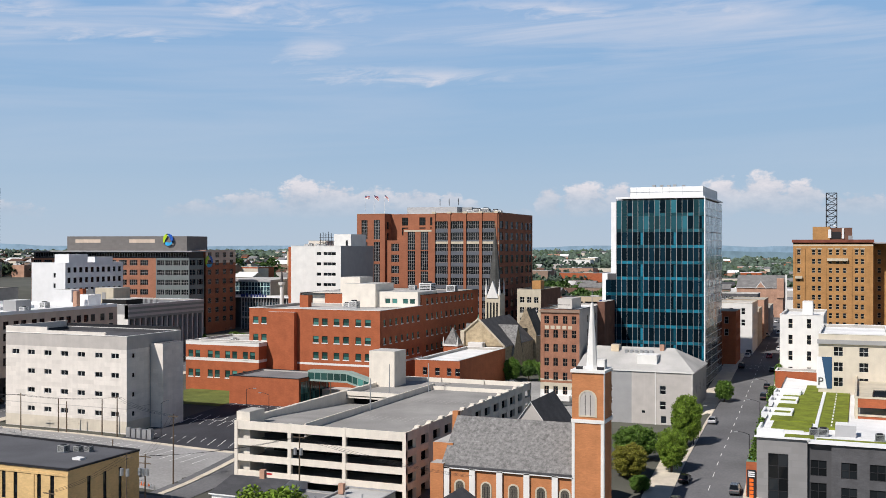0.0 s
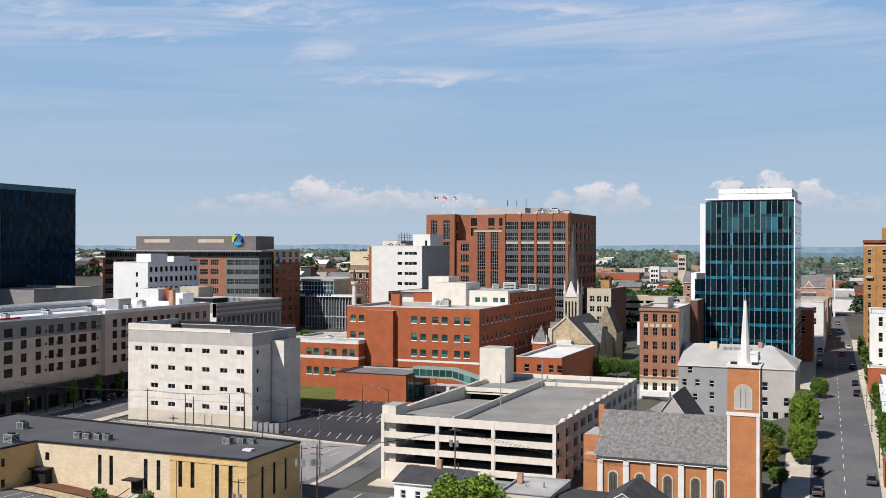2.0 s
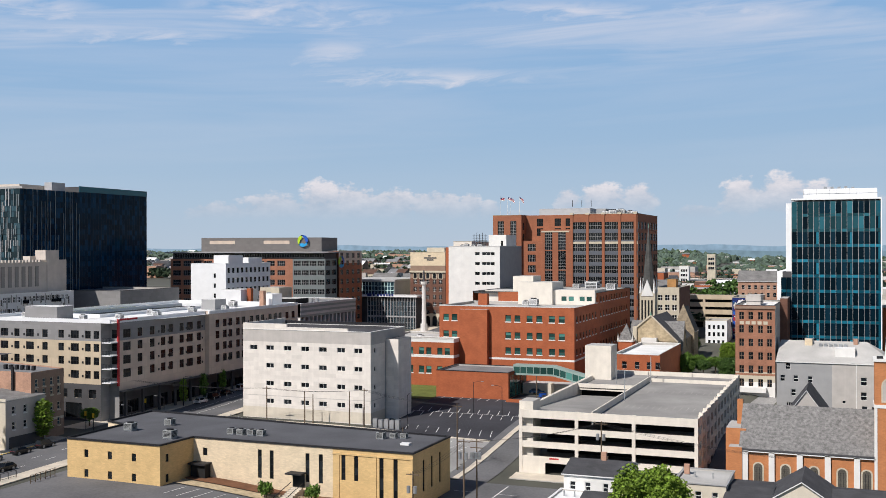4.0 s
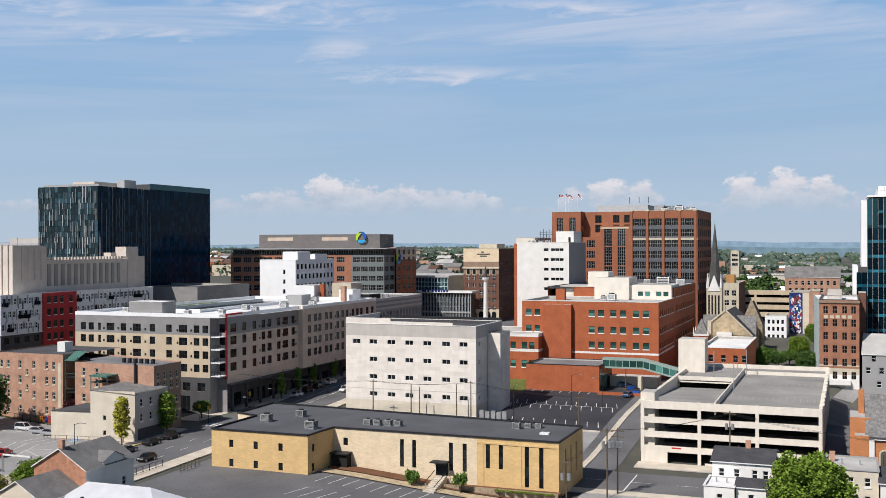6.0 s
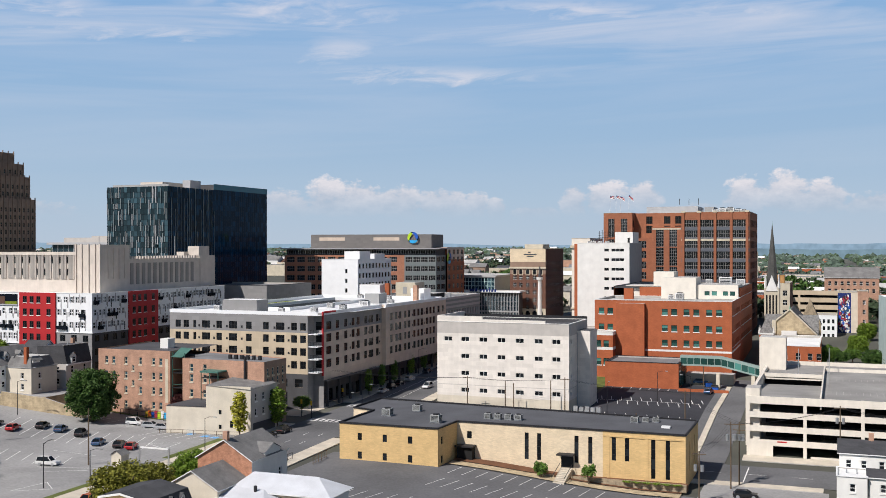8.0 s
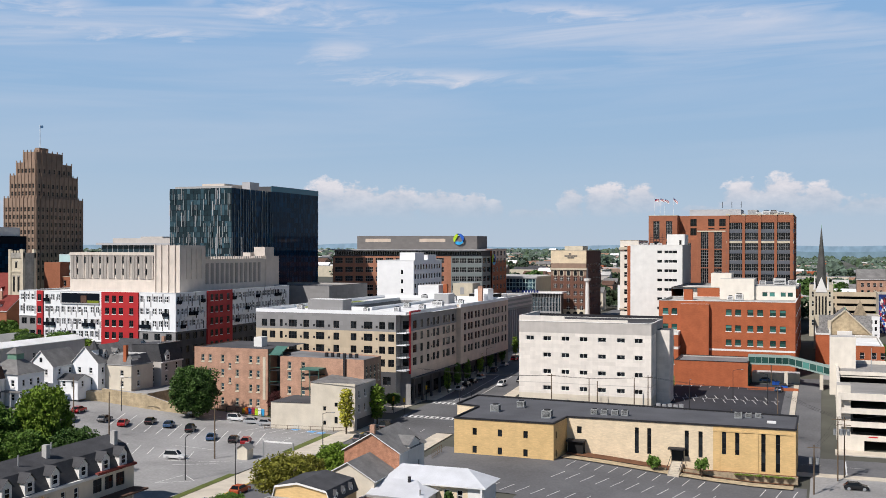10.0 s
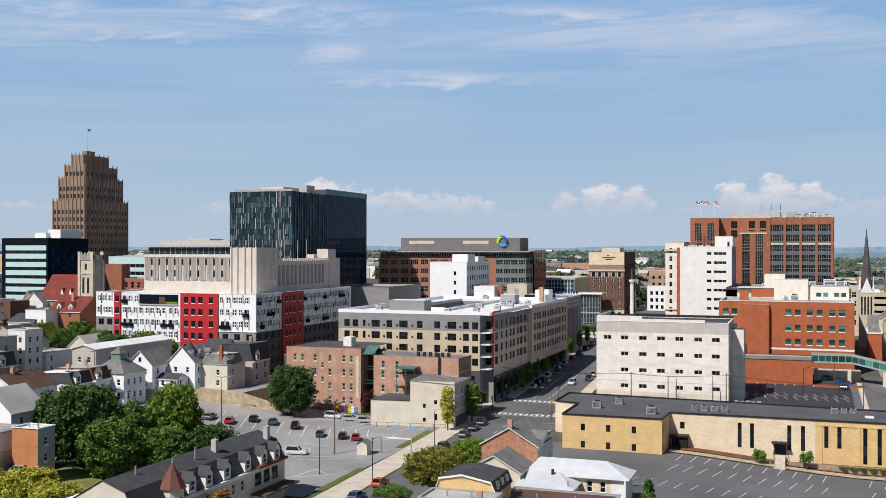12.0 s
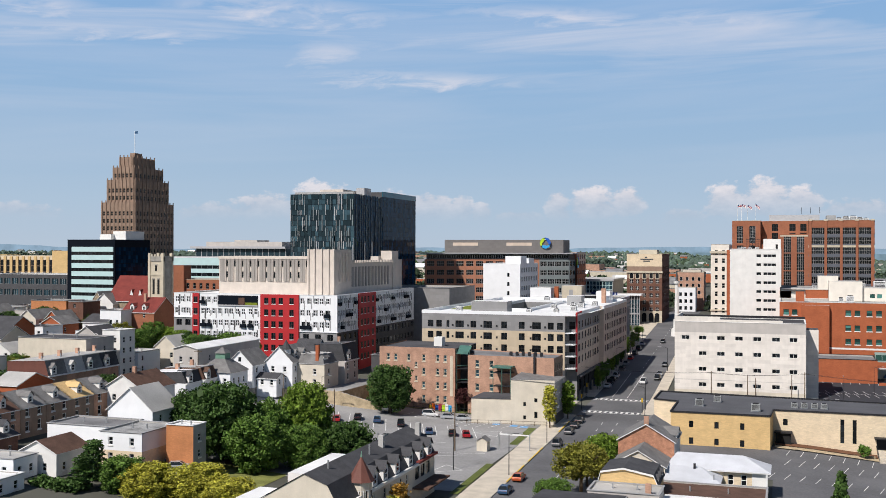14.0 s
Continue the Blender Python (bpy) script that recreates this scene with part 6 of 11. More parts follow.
    b.facade("beige_panel", (0, D), (0, 0), -3, H, grid(1, 40, 9, 1.6, rr, 2.1, st))
    for z in rr:
        b.piece("red_bay", "red_panel", -0.12, 0.0, 0.5, 4.0, z - 0.6, z + 2.4)
    # white roof round a court
    zr = H - 0.6
    R = b.g("roof")
    for q in ((0, W, 0, 18), (0, 13, 18, D), (28, W + 1.3, 18, D), (13, 28, 76, D)):
        R.poly("white_membrane", (q[0], q[2], zr), (q[1], q[2], zr), (q[1], q[3], zr), (q[0], q[3], zr))
    C = b.g("court_wall")
    C.poly("grey_panel", (13, 18, 6), (28, 18, 6), (28, 18, zr), (13, 18, zr))
    C.poly("grey_panel", (28, 76, 6), (13, 76, 6), (13, 76, zr), (28, 76, zr))
    C.poly("grey_panel", (13, 76, 6), (13, 18, 6), (13, 18, zr), (13, 76, zr))
    C.poly("grey_panel", (28, 18, 6), (28, 76, 6), (28, 76, zr), (28, 18, zr))
    C.poly("sedum", (13, 18, 6), (28, 18, 6), (28, 76, 6), (13, 76, 6))
    for q in ((-0.05, W, -0.05, 0.35), (-0.05, 0.35, 0.36, D), (W + 1.0, W + 1.45, J - 0.05, D), (W - 0.3, W + 0.05, 3.4, J - 0.06), (0, W, D - 0.35, D), (12.6, 28.4, 17.6, 18), (12.6, 28.4, 76, 76.4), (12.6, 13, 18, 76), (28, 28.4, 18, 76)):
        b.piece("coping", "white_panel", *q, zr, H + 0.35)
    b.piece("green_strip", "sedum", 2, 11, 22, 66, zr, zr + 0.12)
    b.piece("stair_house", "grey_panel", 14, 25, 5, 11, zr, H + 3.0, top="white_membrane")
    b.piece("stair_house", "mid_grey", 32, 37, 60, 66, zr, H + 2.6, top="white_membrane")
    b.piece("stair_house", "white_panel", 38, 43, 84, 90, zr, H + 3.4, top="white_membrane")
    b.piece("chimney", "old_brick", 40.5, 42, 80, 81.6, zr, H + 4.6)
    b.done()
    roof_units([(-269.5 + x, 178 + y, zr, w) for x, y, w in ((31, 8, 1.6), (38, 14, 1.6), (41, 26, 1.8), (33, 34, 1.8), (40, 44, 2.0), (36, 50, 1.6), (42, 58, 1.8), (8, 12, 1.8), (33, 76, 2.2), (20, 82, 2.0))], "pale roof cooler on a white membrane roof", "white_metal", "apartment roof coolers")


def patterned_block():
    z0 = -0.4
    b = Building("patterned_apartments", "apartment block with white and grey patterned panels and red bays", "apartment building", -357.0, 180.5, z0)
    W, D, H, base = 58.6, 70.0, 29.8, 9.0
    rng = random.Random(11)
    st = S(2, 2, "white_panel", "glass_dark", None, 0.16)
    door = S(2, 1, "dark_metal", "glass_dark", None, 0.12)
    red_st = S(2, 2, "dark_metal", "glass_dark", "white_panel", 0.1)
    pitch = 3.72
    wide = S(2, 1, "dark_metal", "glass_dark", None, 0.1)

    def wall(p0, p1, parts, reds, gap=(0, 0), low="grey_panel"):
        """White front with staggered windows, narrow grey strips beside them and small balconies over a grey base; red bays. parts: (from, to, white storeys)."""
        L = math.hypot(p1[0] - p0[0], p1[1] - p0[1])
        ux, uy = (p1[0] - p0[0]) / L, (p1[1] - p0[1]) / L
        turn = math.atan2(uy, ux)
        strips = Geo()

        def panel(nm, m, a, w, z, h, d):
            if not nm:
                strips.box(m, a, a + w, -d, 0.0, z, z + h)
                return
            g = Geo()
            g.box(m, 0, w, -d, 0.0, 0, h)
            o = g.make(nm)
            o.parent = b.e
            o.matrix_local = Matrix.Translation((p0[0] + ux * a, p0[1] + uy * a, z)) @ Matrix.Rotation(turn, 4, "Z")
        for a, c, n in parts:
            zb = H - 0.3 - pitch * n
            wins = []
            for k in range(n):
                z = H - 2.75 - pitch * k
                for i in range(int((c - a - 0.5) / 2.15)):
                    u = round(0.45 + 2.15 * i + rng.choice((0.0, 0.2, 0.4)), 2)
                    if u + 1.4 > c - a or (k == 0 and gap[0] - 1.6 < a + u < gap[1]):
                        continue
                    bal = (i * 3 + k * 2) % 7 in (0, 4) and rng.random() < 0.7
                    wins.append((u, u + 1.15, z - 0.4 if bal else z, z + 1.75, door if bal else st))
                    if bal:
                        panel("balcony", "black_frame", a + u - 0.3, 1.9, z - 0.5, 1.05, 0.65)
                    m = rng.choice(("pale_grey", "mid_grey", "mid_grey", "charcoal"))
                    zs = max(zb + 0.05, z + rng.choice((-1.5, -0.8, 0.0)))
                    if u > 0.9 and rng.random() < 0.55:
                        zq = max(zb + 0.05, z + rng.choice((-1.3, -0.4, 0.3)))
                        panel("", rng.choice(("pale_grey", "mid_grey", "charcoal")), a + u - 0.34, 0.26, zq, min(rng.choice((1.4, 2.2)), H - 0.1 - zq), 0.04)
                    panel("", m, a + u + 1.25, rng.choice((0.3, 0.42, 0.5)), zs, min(rng.choice((1.9, 2.5, 3.2)), H - 0.1 - zs), 0.05)
            P = lambda u: (p0[0] + ux * u, p0[1] + uy * u)
            b.facade("white_panel", P(a), P(c), zb, H, wins)
            b.piece("ledge", "white_panel", *sorted((P(a)[0] + 0.25 * uy, P(c)[0] - 0.0)), *sorted((P(a)[1] - 0.25 * ux, P(c)[1])), zb - 0.15, zb + 0.1)
            lows = [z for z in (zb - 2.7 - 3.9 * q for q in range(6)) if z > 0.2]
            b.facade(low, P(a), P(c), -3, zb - 0.15, grid(0.3, c - a - 0.3, max(1, int((c - a) / 3.4)), 2.0, lows, 1.9, wide))
        o = strips.make("panel_strips")
        o.parent = b.e
        o.matrix_local = Matrix.Translation((p0[0], p0[1], 0)) @ Matrix.Rotation(turn, 4, "Z")
        for r0, r1 in reds:
            panel("red_bay", "red_panel", r0, r1 - r0, 1.0, H - 0.9, 0.45)
            for f in ((0.16, 0.35, 0.54, 0.82) if r1 - r0 > 5 else (0.5,)):
                for k in range(6):
                    x, z = r0 + (r1 - r0) * f - 0.75, H - 2.9 - pitch * k
                    q = (p0[0] + ux * x + uy * 0.50, p0[1] + uy * x - ux * 0.50, z)
                    b.window(q, turn, 1.5, 1.9, red_st)
                    panel("lintel", "white_panel", x, 1.5, z - 0.22, 0.18, 0.55)
    wall((0, 0), (W, 0), ((0, 7.2, 2), (9.6, 32.0, 4), (45.5, W, 3)), ((7.2, 9.6), (32.0, 45.5)), (16.5, 31.0))
    # charcoal base here darkens the grey panels: the east side's shade is painted
    wall((W, 0), (W, D), ((0, 16.5, 3), (31.0, D, 3)), ((16.5, 31.0),), low="charcoal")
    b.facade("white_panel", (W, D), (0, D), -3, H)
    b.facade("white_panel", (0, D), (0, 0), -3, H)
    b.flat_roof("white_membrane", 0, W, 0, D, H, 0.4, "white_panel")
    # black panel paints the shade of an open terrace onto the front
    b.piece("terrace_gap", "black_frame", 16.5, 31.0, -0.03, 3.0, H - 3.6, H - 0.5)
    b.piece("terrace_rail", "pale_grey", 16.5, 31.0, -0.3, -0.05, H - 3.9, H - 3.5)
    b.piece("terrace_screen", "shingle_brown", 24.0, 26.2, -0.2, -0.04, H - 3.4, H - 1.2)
    b.piece("planter", "sedum", 26.4, 30.8, -0.25, -0.04, H - 3.5, H - 2.7)
    b.done()
    # the ribbed precast hall above
    h = Building("precast_hall", "cream precast concrete hall with ribbed crenellated walls", "hall", -347.2, 192.5, 28.6)
    W, D, H = 42.5, 61.0, 12.8
    E = 10.6
    h.shell("precast", 0, W, 0, 12, 0, H)
    h.shell("precast", 0, W, 12, D, 0, E, part="rear_wall")
    h.flat_roof("light_roof", 0, W, 0, 12, H, 0.6, "precast")
    h.flat_roof("light_roof", 0, W, 12.1, D, E, 0.6, "precast")
    slot = S(1, 1, "precast", "glass_dark", None, 0.05)
    for i in range(11):
        x = 0.5 + 2.96 * i
        h.piece("fluted_panel", "flute", x, x + 1.05, -0.3, 0.0, 4.6, H - 0.8)
        h.piece("fluted_panel", "flute", x + 1.15, x + 1.95, -0.3, 0.0, 4.6, H - 0.8)
        h.piece("rib", "precast", x + 2.0, x + 2.16, -0.34, 0.0, 4.6, H - 0.6)
        for z in (5.7, 9.4):
            if i % 3 != 1 or z > 9:
                h.window((x + 2.2, -0.05, z), 0, 0.62, 2.1, slot)
    h.piece("cap", "precast", -0.1, 33.2, -0.4, 0.0, H - 0.8, H)
    h.piece("corner_tower", "precast", 33.2, W + 0.35, -0.7, 13.0, 0, H + 2.4, top="light_roof")
    for x in (33.2, 35.4, 38.0, 40.4, 42.3):
        h.piece("rib", "precast", x, x + 0.5, -1.1, -0.7, 0.5, H + 2.6)
    for y in (2.4, 5.0, 7.6, 10.4):
        h.piece("rib", "precast", W + 0.35, W + 0.6, y, y + 0.9, 4.6, H + 1.4)
    for k in range(12):
        y = 13.6 + 3.0 * k
        h.piece("fluted_panel", "flute", W, W + 0.22, y, y + 1.5, 2.6, E - 1.2)
        h.piece("tooth", "precast", W - 0.3, W + 0.3, y + 0.4, y + 1.1, E + 0.14, E + 1.0)
        h.piece("tooth", "precast", W - 0.3, W + 0.3, y + 1.9, y + 2.6, E + 0.14, E + 1.0)
        h.window((W + 0.03, y + 1.8, 5.7), math.pi / 2, 0.85, 1.8, slot)
    h.piece("end_pier", "precast", W - 4, W + 0.3, D - 9.0, D + 0.2, 0, E + 0.9, top="light_roof")
    h.piece("corner_tower", "precast", W - 4.4, W + 0.1, D - 9.6, D - 3.2, E + 0.9, E + 4.2, top="light_roof")
    h.piece("corner_tower", "precast", W - 7.5, W - 4.4, D - 12, D - 4, E - 0.6, E + 2.2, top="light_roof")
    for x, y, t in ((36, 30, 6.5), (38, 36, 5.0), (37.5, 44, 5.5), (40, 20, 4.0), (30, 14, 5.0)):
        h.piece("mast", "metal", x, x + 0.16, y, y + 0.16, E - 0.6, H + t)
    h.done()


glass_tower()
brick_tower()
slab()
health_office()
white_office()
hotel()
dark_tower()
tall_tower()
black_office()
beige_block()
patterned_block()

# ---- other blocks of the town ----
def old_hotel():
    z0 = 6.5
    b = Building("brick_hotel_tower", "orange brick hotel tower with stone trim and a lattice roof mast", "hotel", -22.2, 384.0, z0)
    H, m = 39.3, "orange_brick"
    st = S(1, 2, "limestone", "glass_dark", None, 0.12)
    rr = [H - 4.3 - 3.13 * k for k in range(12)]
    b.facade(m, (0, 0), (26, 0), -3, H, at_cols([1.9, 6.8, 8.7, 12.3, 14.6, 16.9, 20.7, 22.6], 1.1, rr, 1.75, st), bands=((H - 1.2, H - 0.7, "limestone"),))
    b.facade(m, (26, 0), (26, 8), -3, H)
    b.facade(m, (26, 8), (34, 8), -3, H, at_cols([2, 5.5], 1.1, rr, 1.75, st))
    b.facade(m, (34, 8), (34, 0), -3, H)
    b.facade(m, (34, 0), (52, 0), -3, H, at_cols([2, 6, 9], 1.1, rr, 1.75, st))
    b.facade(m, (52, 0), (52, 34), -3, H)
    b.facade(m, (52, 34), (0, 34), -3, H)
    b.facade(m, (0, 34), (0, 0), -3, H, at_cols([4, 9, 14, 19, 24, 29], 1.1, rr, 1.75, st))
    b.piece("roof", "grey_roof", 0, 52, 0, 34, H - 0.5, H - 0.2)
    b.piece("tile_edge", "roof_tile", -0.4, 26.3, -0.5, 1.2, H, H + 1.0)
    b.piece("tile_edge", "roof_tile", 33.8, 52, -0.5, 1.2, H, H + 1.0)
    for u in (0.15, 3.6, 10.4, 18.8, 24.4):
        b.piece("brick_rib", m, u, u + 0.5, -0.2, 0.0, 0, H - 2.2)
    for u, z in ((1.9, H - 12.6), (14.6, H - 6.4)):
        b.piece("balcony", "limestone", u - (1.2 if u < 5 else 3.4), u + (1.2 if u < 5 else 3.4), -0.9, 0.0, z, z + 0.9)
    for u in (1.9, 6.8, 8.7, 12.3, 14.6, 16.9, 20.7, 22.6):
        b.piece("stone_head", "limestone", u - 0.8, u + 0.8, -0.14, 0.0, H - 2.4, H - 2.05)
    b.piece("penthouse", m, 6.2, 12.0, 6, 14, H - 0.3, H + 5.6, top="grey_roof")
    b.piece("plant_frame", "dark_brick", 12.0, 19.2, 5, 13, H - 0.2, H + 5.2)
    b.piece("plant_louvre", "dark_metal", 12.6, 15.6, 4.85, 5, H + 1.4, H + 3.8)
    b.piece("plant_box", "white_metal", 11.4, 12.4, 4.2, 5, H + 1.6, H + 4.6)
    b.piece("plant_box", "white_metal", 15.9, 16.6, 4.6, 5, H + 1.4, H + 5)
    b.piece("plant_box", "metal", 18.0, 19.4, 4.2, 5, H + 0.6, H + 2.4)
    b.done()
    t = tagged(new("lattice_mast"), "dark steel lattice radio mast on a hotel roof", "mast")
    t.matrix_world = pose(-22.2 + 12.4, 384 + 9, z0 + H + 5.2)
    h, w = 12.4, 1.75
    for i, (x, y) in enumerate(((-w, -w), (w, -w), (w, w), (-w, w))):
        g = Geo()
        g.beam("dark_metal", (x, y, -0.2), (x, y, h), 0.12)
        g.make("leg").parent = t
    for k in range(6):
        z, z2 = h * k / 6, h * (k + 1) / 6
        br = Geo()
        for (x, y), (x2, y2) in (((-w, -w), (w, -w)), ((w, -w), (w, w)), ((w, w), (-w, w)), ((-w, w), (-w, -w))):
            for p, q in (((x, y, z), (x2, y2, z2)), ((x2, y2, z), (x, y, z2)), ((x, y, z2), (x2, y2, z2))):
                br.beam("dark_metal", p, q, 0.06)
        br.make("brace_ring").parent = t
    g = Geo()
    g.tube("white_metal", 1.0, -2.2, 0.5, 0.9, 1.0, 0.3, n=12)
    g.make("dish").parent = t


def east_side():
    gzr = -2.4
    b = Building("green_roof_block", "dark grey panel block with a planted green roof", "commercial building", -17.4, 194.0, gzr)
    H = 12.2
    dk = S(2, 3, "dark_metal", "glass_dark", None, 0.1)
    sq = S(2, 2, "dark_metal", "glass_dark", None, 0.1)
    b.facade("grey_panel", (0, 0), (8.6, 0), -3, H, [(2.0, 5.4, 0.5, 9.4, S(2, 4, "dark_metal", "glass_dark", None, 0.12))])
    b.facade("charcoal", (8.6, 0.8), (12.6, 0.8), -3, H - 0.5, [(0.5, 3.2, 5.8, 8.6, sq), (0.5, 3.2, 1.6, 4.6, sq)])
    b.facade("grey_panel", (8.6, 0), (8.6, 0.8), -3, H)
    b.facade("grey_panel", (12.6, 0.8), (12.6, 0.2), -3, H - 0.6)
    b.facade("charcoal_brick", (12.6, 0.2), (44, 0.2), -3, H - 0.6, [(1.6 + 4.6 * k, 4.2 + 4.6 * k, z, z + 2.8, sq) for k in range(6) for z in (5.8, 1.4)])
    b.facade("grey_panel", (44, 0.2), (44, 60), -3, H - 0.6)
    b.facade("grey_panel", (44, 60), (-1, 96), -3, H - 0.6)
    b.facade("grey_panel", (-1, 96), (0, 0), -3, H, grid(4, 92, 14, 2.4, [5.8, 1.4], 2.8, sq))
    b.g("roof").poly("white_membrane", (0, 0, H - 0.4), (8.6, 0, H - 0.4), (8.6, 0.8, H - 0.6), (44, 0.2, H - 0.6), (44, 60, H - 0.6), (-1, 96, H - 0.4))
    for q in ((0.6, 9, 22, 62), (9.8, 15.0, 16, 78), (1.5, 8.6, 12, 21), (5, 9, 62, 80), (4.5, 9.5, 3.2, 6.5)):
        b.piece("planted_bed", "sedum", *q, H - 0.6, H - 0.22)
    b.piece("path", "white_panel", 9.05, 9.7, 12, 80, H - 0.5, H - 0.25)
    for k in range(14):
        b.piece("marker", "white_panel", 12.0, 12.25, 18 + 4.2 * k, 19.8 + 4.2 * k, H - 0.3, H - 0.14)
    for y in (28, 46, 60):
        for q in ((-1.6, 4.4, y, y + 0.4), (-1.6, 4.4, y + 7, y + 7.4), (-1.6, -1.2, y + 0.4, y + 7), (4.0, 4.4, y + 0.4, y + 7)):
            b.piece("bay_parapet", "white_panel", *q, H - 1.0, H + 0.35)
        b.piece("bay", "charcoal", -1.55, 0.0, y + 0.05, y + 7.35, 0, H - 1.0)
    b.piece("coping", "white_panel", -0.4, 9.0, -0.45, 0.0, H, H + 0.3)
    b.piece("coping", "white_panel", 8.8, 44, -0.2, 0.4, H - 0.6, H + 0.1)
    b.piece("corner_parapet", "white_panel", 0, 4.6, 0, 0.4, H + 0.3, H + 1.6)
    b.piece("corner_parapet", "white_panel", 0, 0.4, 0.4, 8, H, H + 1.4)
    b.piece("roof_house", "pale_grey", 13.0, 16.6, 9, 13, H - 0.6, H + 1.5, top="white_membrane")
    b.piece("planted_bed", "sedum", 10, 40, 1.4, 4.4, H - 0.6, H - 0.3)
    b.piece("sign_board", "dark_metal", -1.6, -0.15, -0.35, -0.1, 0.2, 6.2)
    for k in range(6):
        b.piece("letter_bar", "orange_sign", -1.2, -0.5, -0.4, -0.34, 0.5 + 0.72 * k, 1.05 + 0.72 * k)
    for k in range(3):
        b.piece("letter_bar", "white_panel", -1.4, -0.3, -0.4, -0.34, 5.0 + 0.36 * k, 5.2 + 0.36 * k)
    b.piece("shop_front", "red_brick", -1.8, 0.0, 0.0, 6, -3, 7.6, top="copper_green")
    b.done()
    roof_units([(-17.4 + x, 194 + y, gzr + H - 0.6, w) for x, y, w in ((9.4, 8, 1.6), (11.0, 8.5, 1.7), (20.5, 6, 1.6))], "small metal roof unit beside planted beds", "metal", "green roof units")
    st = S(1, 2, "cream_stucco", "glass_dark", None, 0.1)
    b = plain("white_house_block", "white rendered block with tall dark windows", "commercial building", "white_paint", -20.8, -9.5, 300, 330, 25.4, fw=at_cols([2.8, 7.6], 1.1, [5, 9.4, 13.8, 18.2], 2.6, st), lw=grid(1, 29, 7, 1.1, [5, 9.4, 13.8, 18.2], 2.6, st), roof="white_membrane", cap="white_paint")
    b.piece("roof_house", "white_paint", 5.5, 8.2, 8, 14, 21.5, 25.2)
    b.done()
    plain("brick_shop", "low red brick shop with a white roof edge", "shop", "red_brick", -21.4, -10.8, 292, 299.5, 10.8, roof="white_membrane", cap="white_paint").done()
    b = plain("car_park_tower", "cream rendered block with a column of dark windows", "commercial building", "cream_stucco", -9.4, 6.0, 262, 296, 23.4, fw=at_cols([4.4, 10.0], 2.0, [3.5, 7.0, 10.6, 14.2, 17.8], 2.1, S(2, 2, "white_metal")), roof="white_membrane", cap="white_paint", z0=0.5)
    b.piece("cornice", "mid_grey", -0.3, 15.7, -0.5, 0.0, 20.6, 21.6)
    b.piece("banner_field", "white_panel", -0.4, 3.0, -0.12, -0.02, 10.0, 17.5)
    g = Geo()
    g.poly("car_blue", (1.9, -0.14, 10.0), (3.0, -0.14, 10.0), (3.0, -0.14, 17.5), (0.7, -0.14, 17.5))
    g.make("banner").parent = b.e
    tx = bpy.data.curves.new("letter", "FONT")
    tx.body, tx.size, tx.extrude = "P", 2.6, 0.02
    tx.materials.append(MATS["charcoal"])
    to = new("letter", tx)
    to.parent = b.e
    to.matrix_local = pose(-0.2, -0.2, 10.8, 90, 0, 0)
    b.done()
    d = Building("parking_deck", "tan concrete parking deck with brick bands", "parking garage", -1.2, 226.0, -1.5)
    for k in range(3):
        zz = 15.2 - 3.6 * k
        d.piece("spandrel", "red_brick", 0, 30, 0, 0.3, zz - 2.2, zz - 0.35)
        d.piece("spandrel", "red_brick", 0, 0.3, 0.3, 66, zz - 2.2, zz - 0.35)
        d.piece("coping", "limestone", -0.1, 30, -0.1, 0.4, zz - 0.35, zz)
        d.piece("coping", "limestone", -0.1, 0.4, 0.4, 66, zz - 0.35, zz)
        d.piece("slab", "limestone" if k == 0 else "deck", 0.3, 30, 0.3, 66, zz - 1.3, zz - 1.1)
    # added black block: the shade between these decks is painted
    d.piece("core", "painted_dark", 2, 28, 3, 62, -2, 10)
    for x in (0, 14.6, 29.4):
        d.piece("column", "limestone", x, x + 0.6, -0.05, 0.6, -2, 15)
    d.piece("stair_house", "cream_stucco", 8, 18, 60, 66, -2, 20)
    d.done()
    # along the east street
    sw = S(1, 2, "white_metal", "glass_dark", None, 0.12)
    for x0, x1, y0, y1, h, m, r in ((-52, -38.2, 352, 366, 23, "red_brick", "white_membrane"), (-50, -35.6, 380, 400, 24.4, "white_paint", "white_membrane"), (-48, -35.6, 404, 420, 21, "cream_stucco", "grey_roof"), (-50, -35.4, 426, 446, 23.5, "old_brick", "grey_roof"), (-18, -2, 424, 442, 22, "grey_stucco", "light_roof"), (-18, -4, 446, 470, 20, "old_brick", "light_roof"), (-18, -3, 474, 500, 19, "cream_stucco", "white_membrane"), (-52, -35, 450, 466, 20, "grey_stucco", "light_roof")):
        zb = gz(x0, y0)
        plain("town_house", "narrow town house along the street", "town house", m, x0, x1, y0, y1, h, fw=grid(1, x1 - x0 - 1, 3, 1.3, [h - zb - 4, h - zb - 8], 2.2, sw), rw=grid(1, y1 - y0 - 1, 4, 1.2, [h - zb - 4, h - zb - 8, h - zb - 12], 2.2, sw), lw=grid(1, y1 - y0 - 1, 4, 1.2, [h - zb - 4, h - zb - 8], 2.2, sw), roof=r, group="street town houses").done()
    b = plain("terrace_row", "row of grey town houses with white bays", "town house", "charcoal_brick", -63, -41.8, 470, 482, 24, fw=grid(0.5, 20.6, 9, 1.5, [8.6, 12.4], 2.2, S(2, 2, "white_metal", "glass_dark", "white_paint", 0.16)), roof="grey_roof", cap="white_paint")
    for k in range(5):
        b.piece("bay_front", "white_paint", 1.2 + 4.2 * k, 3.2 + 4.2 * k, -0.7, 0.0, 11.2, 11.9)
    b.done()
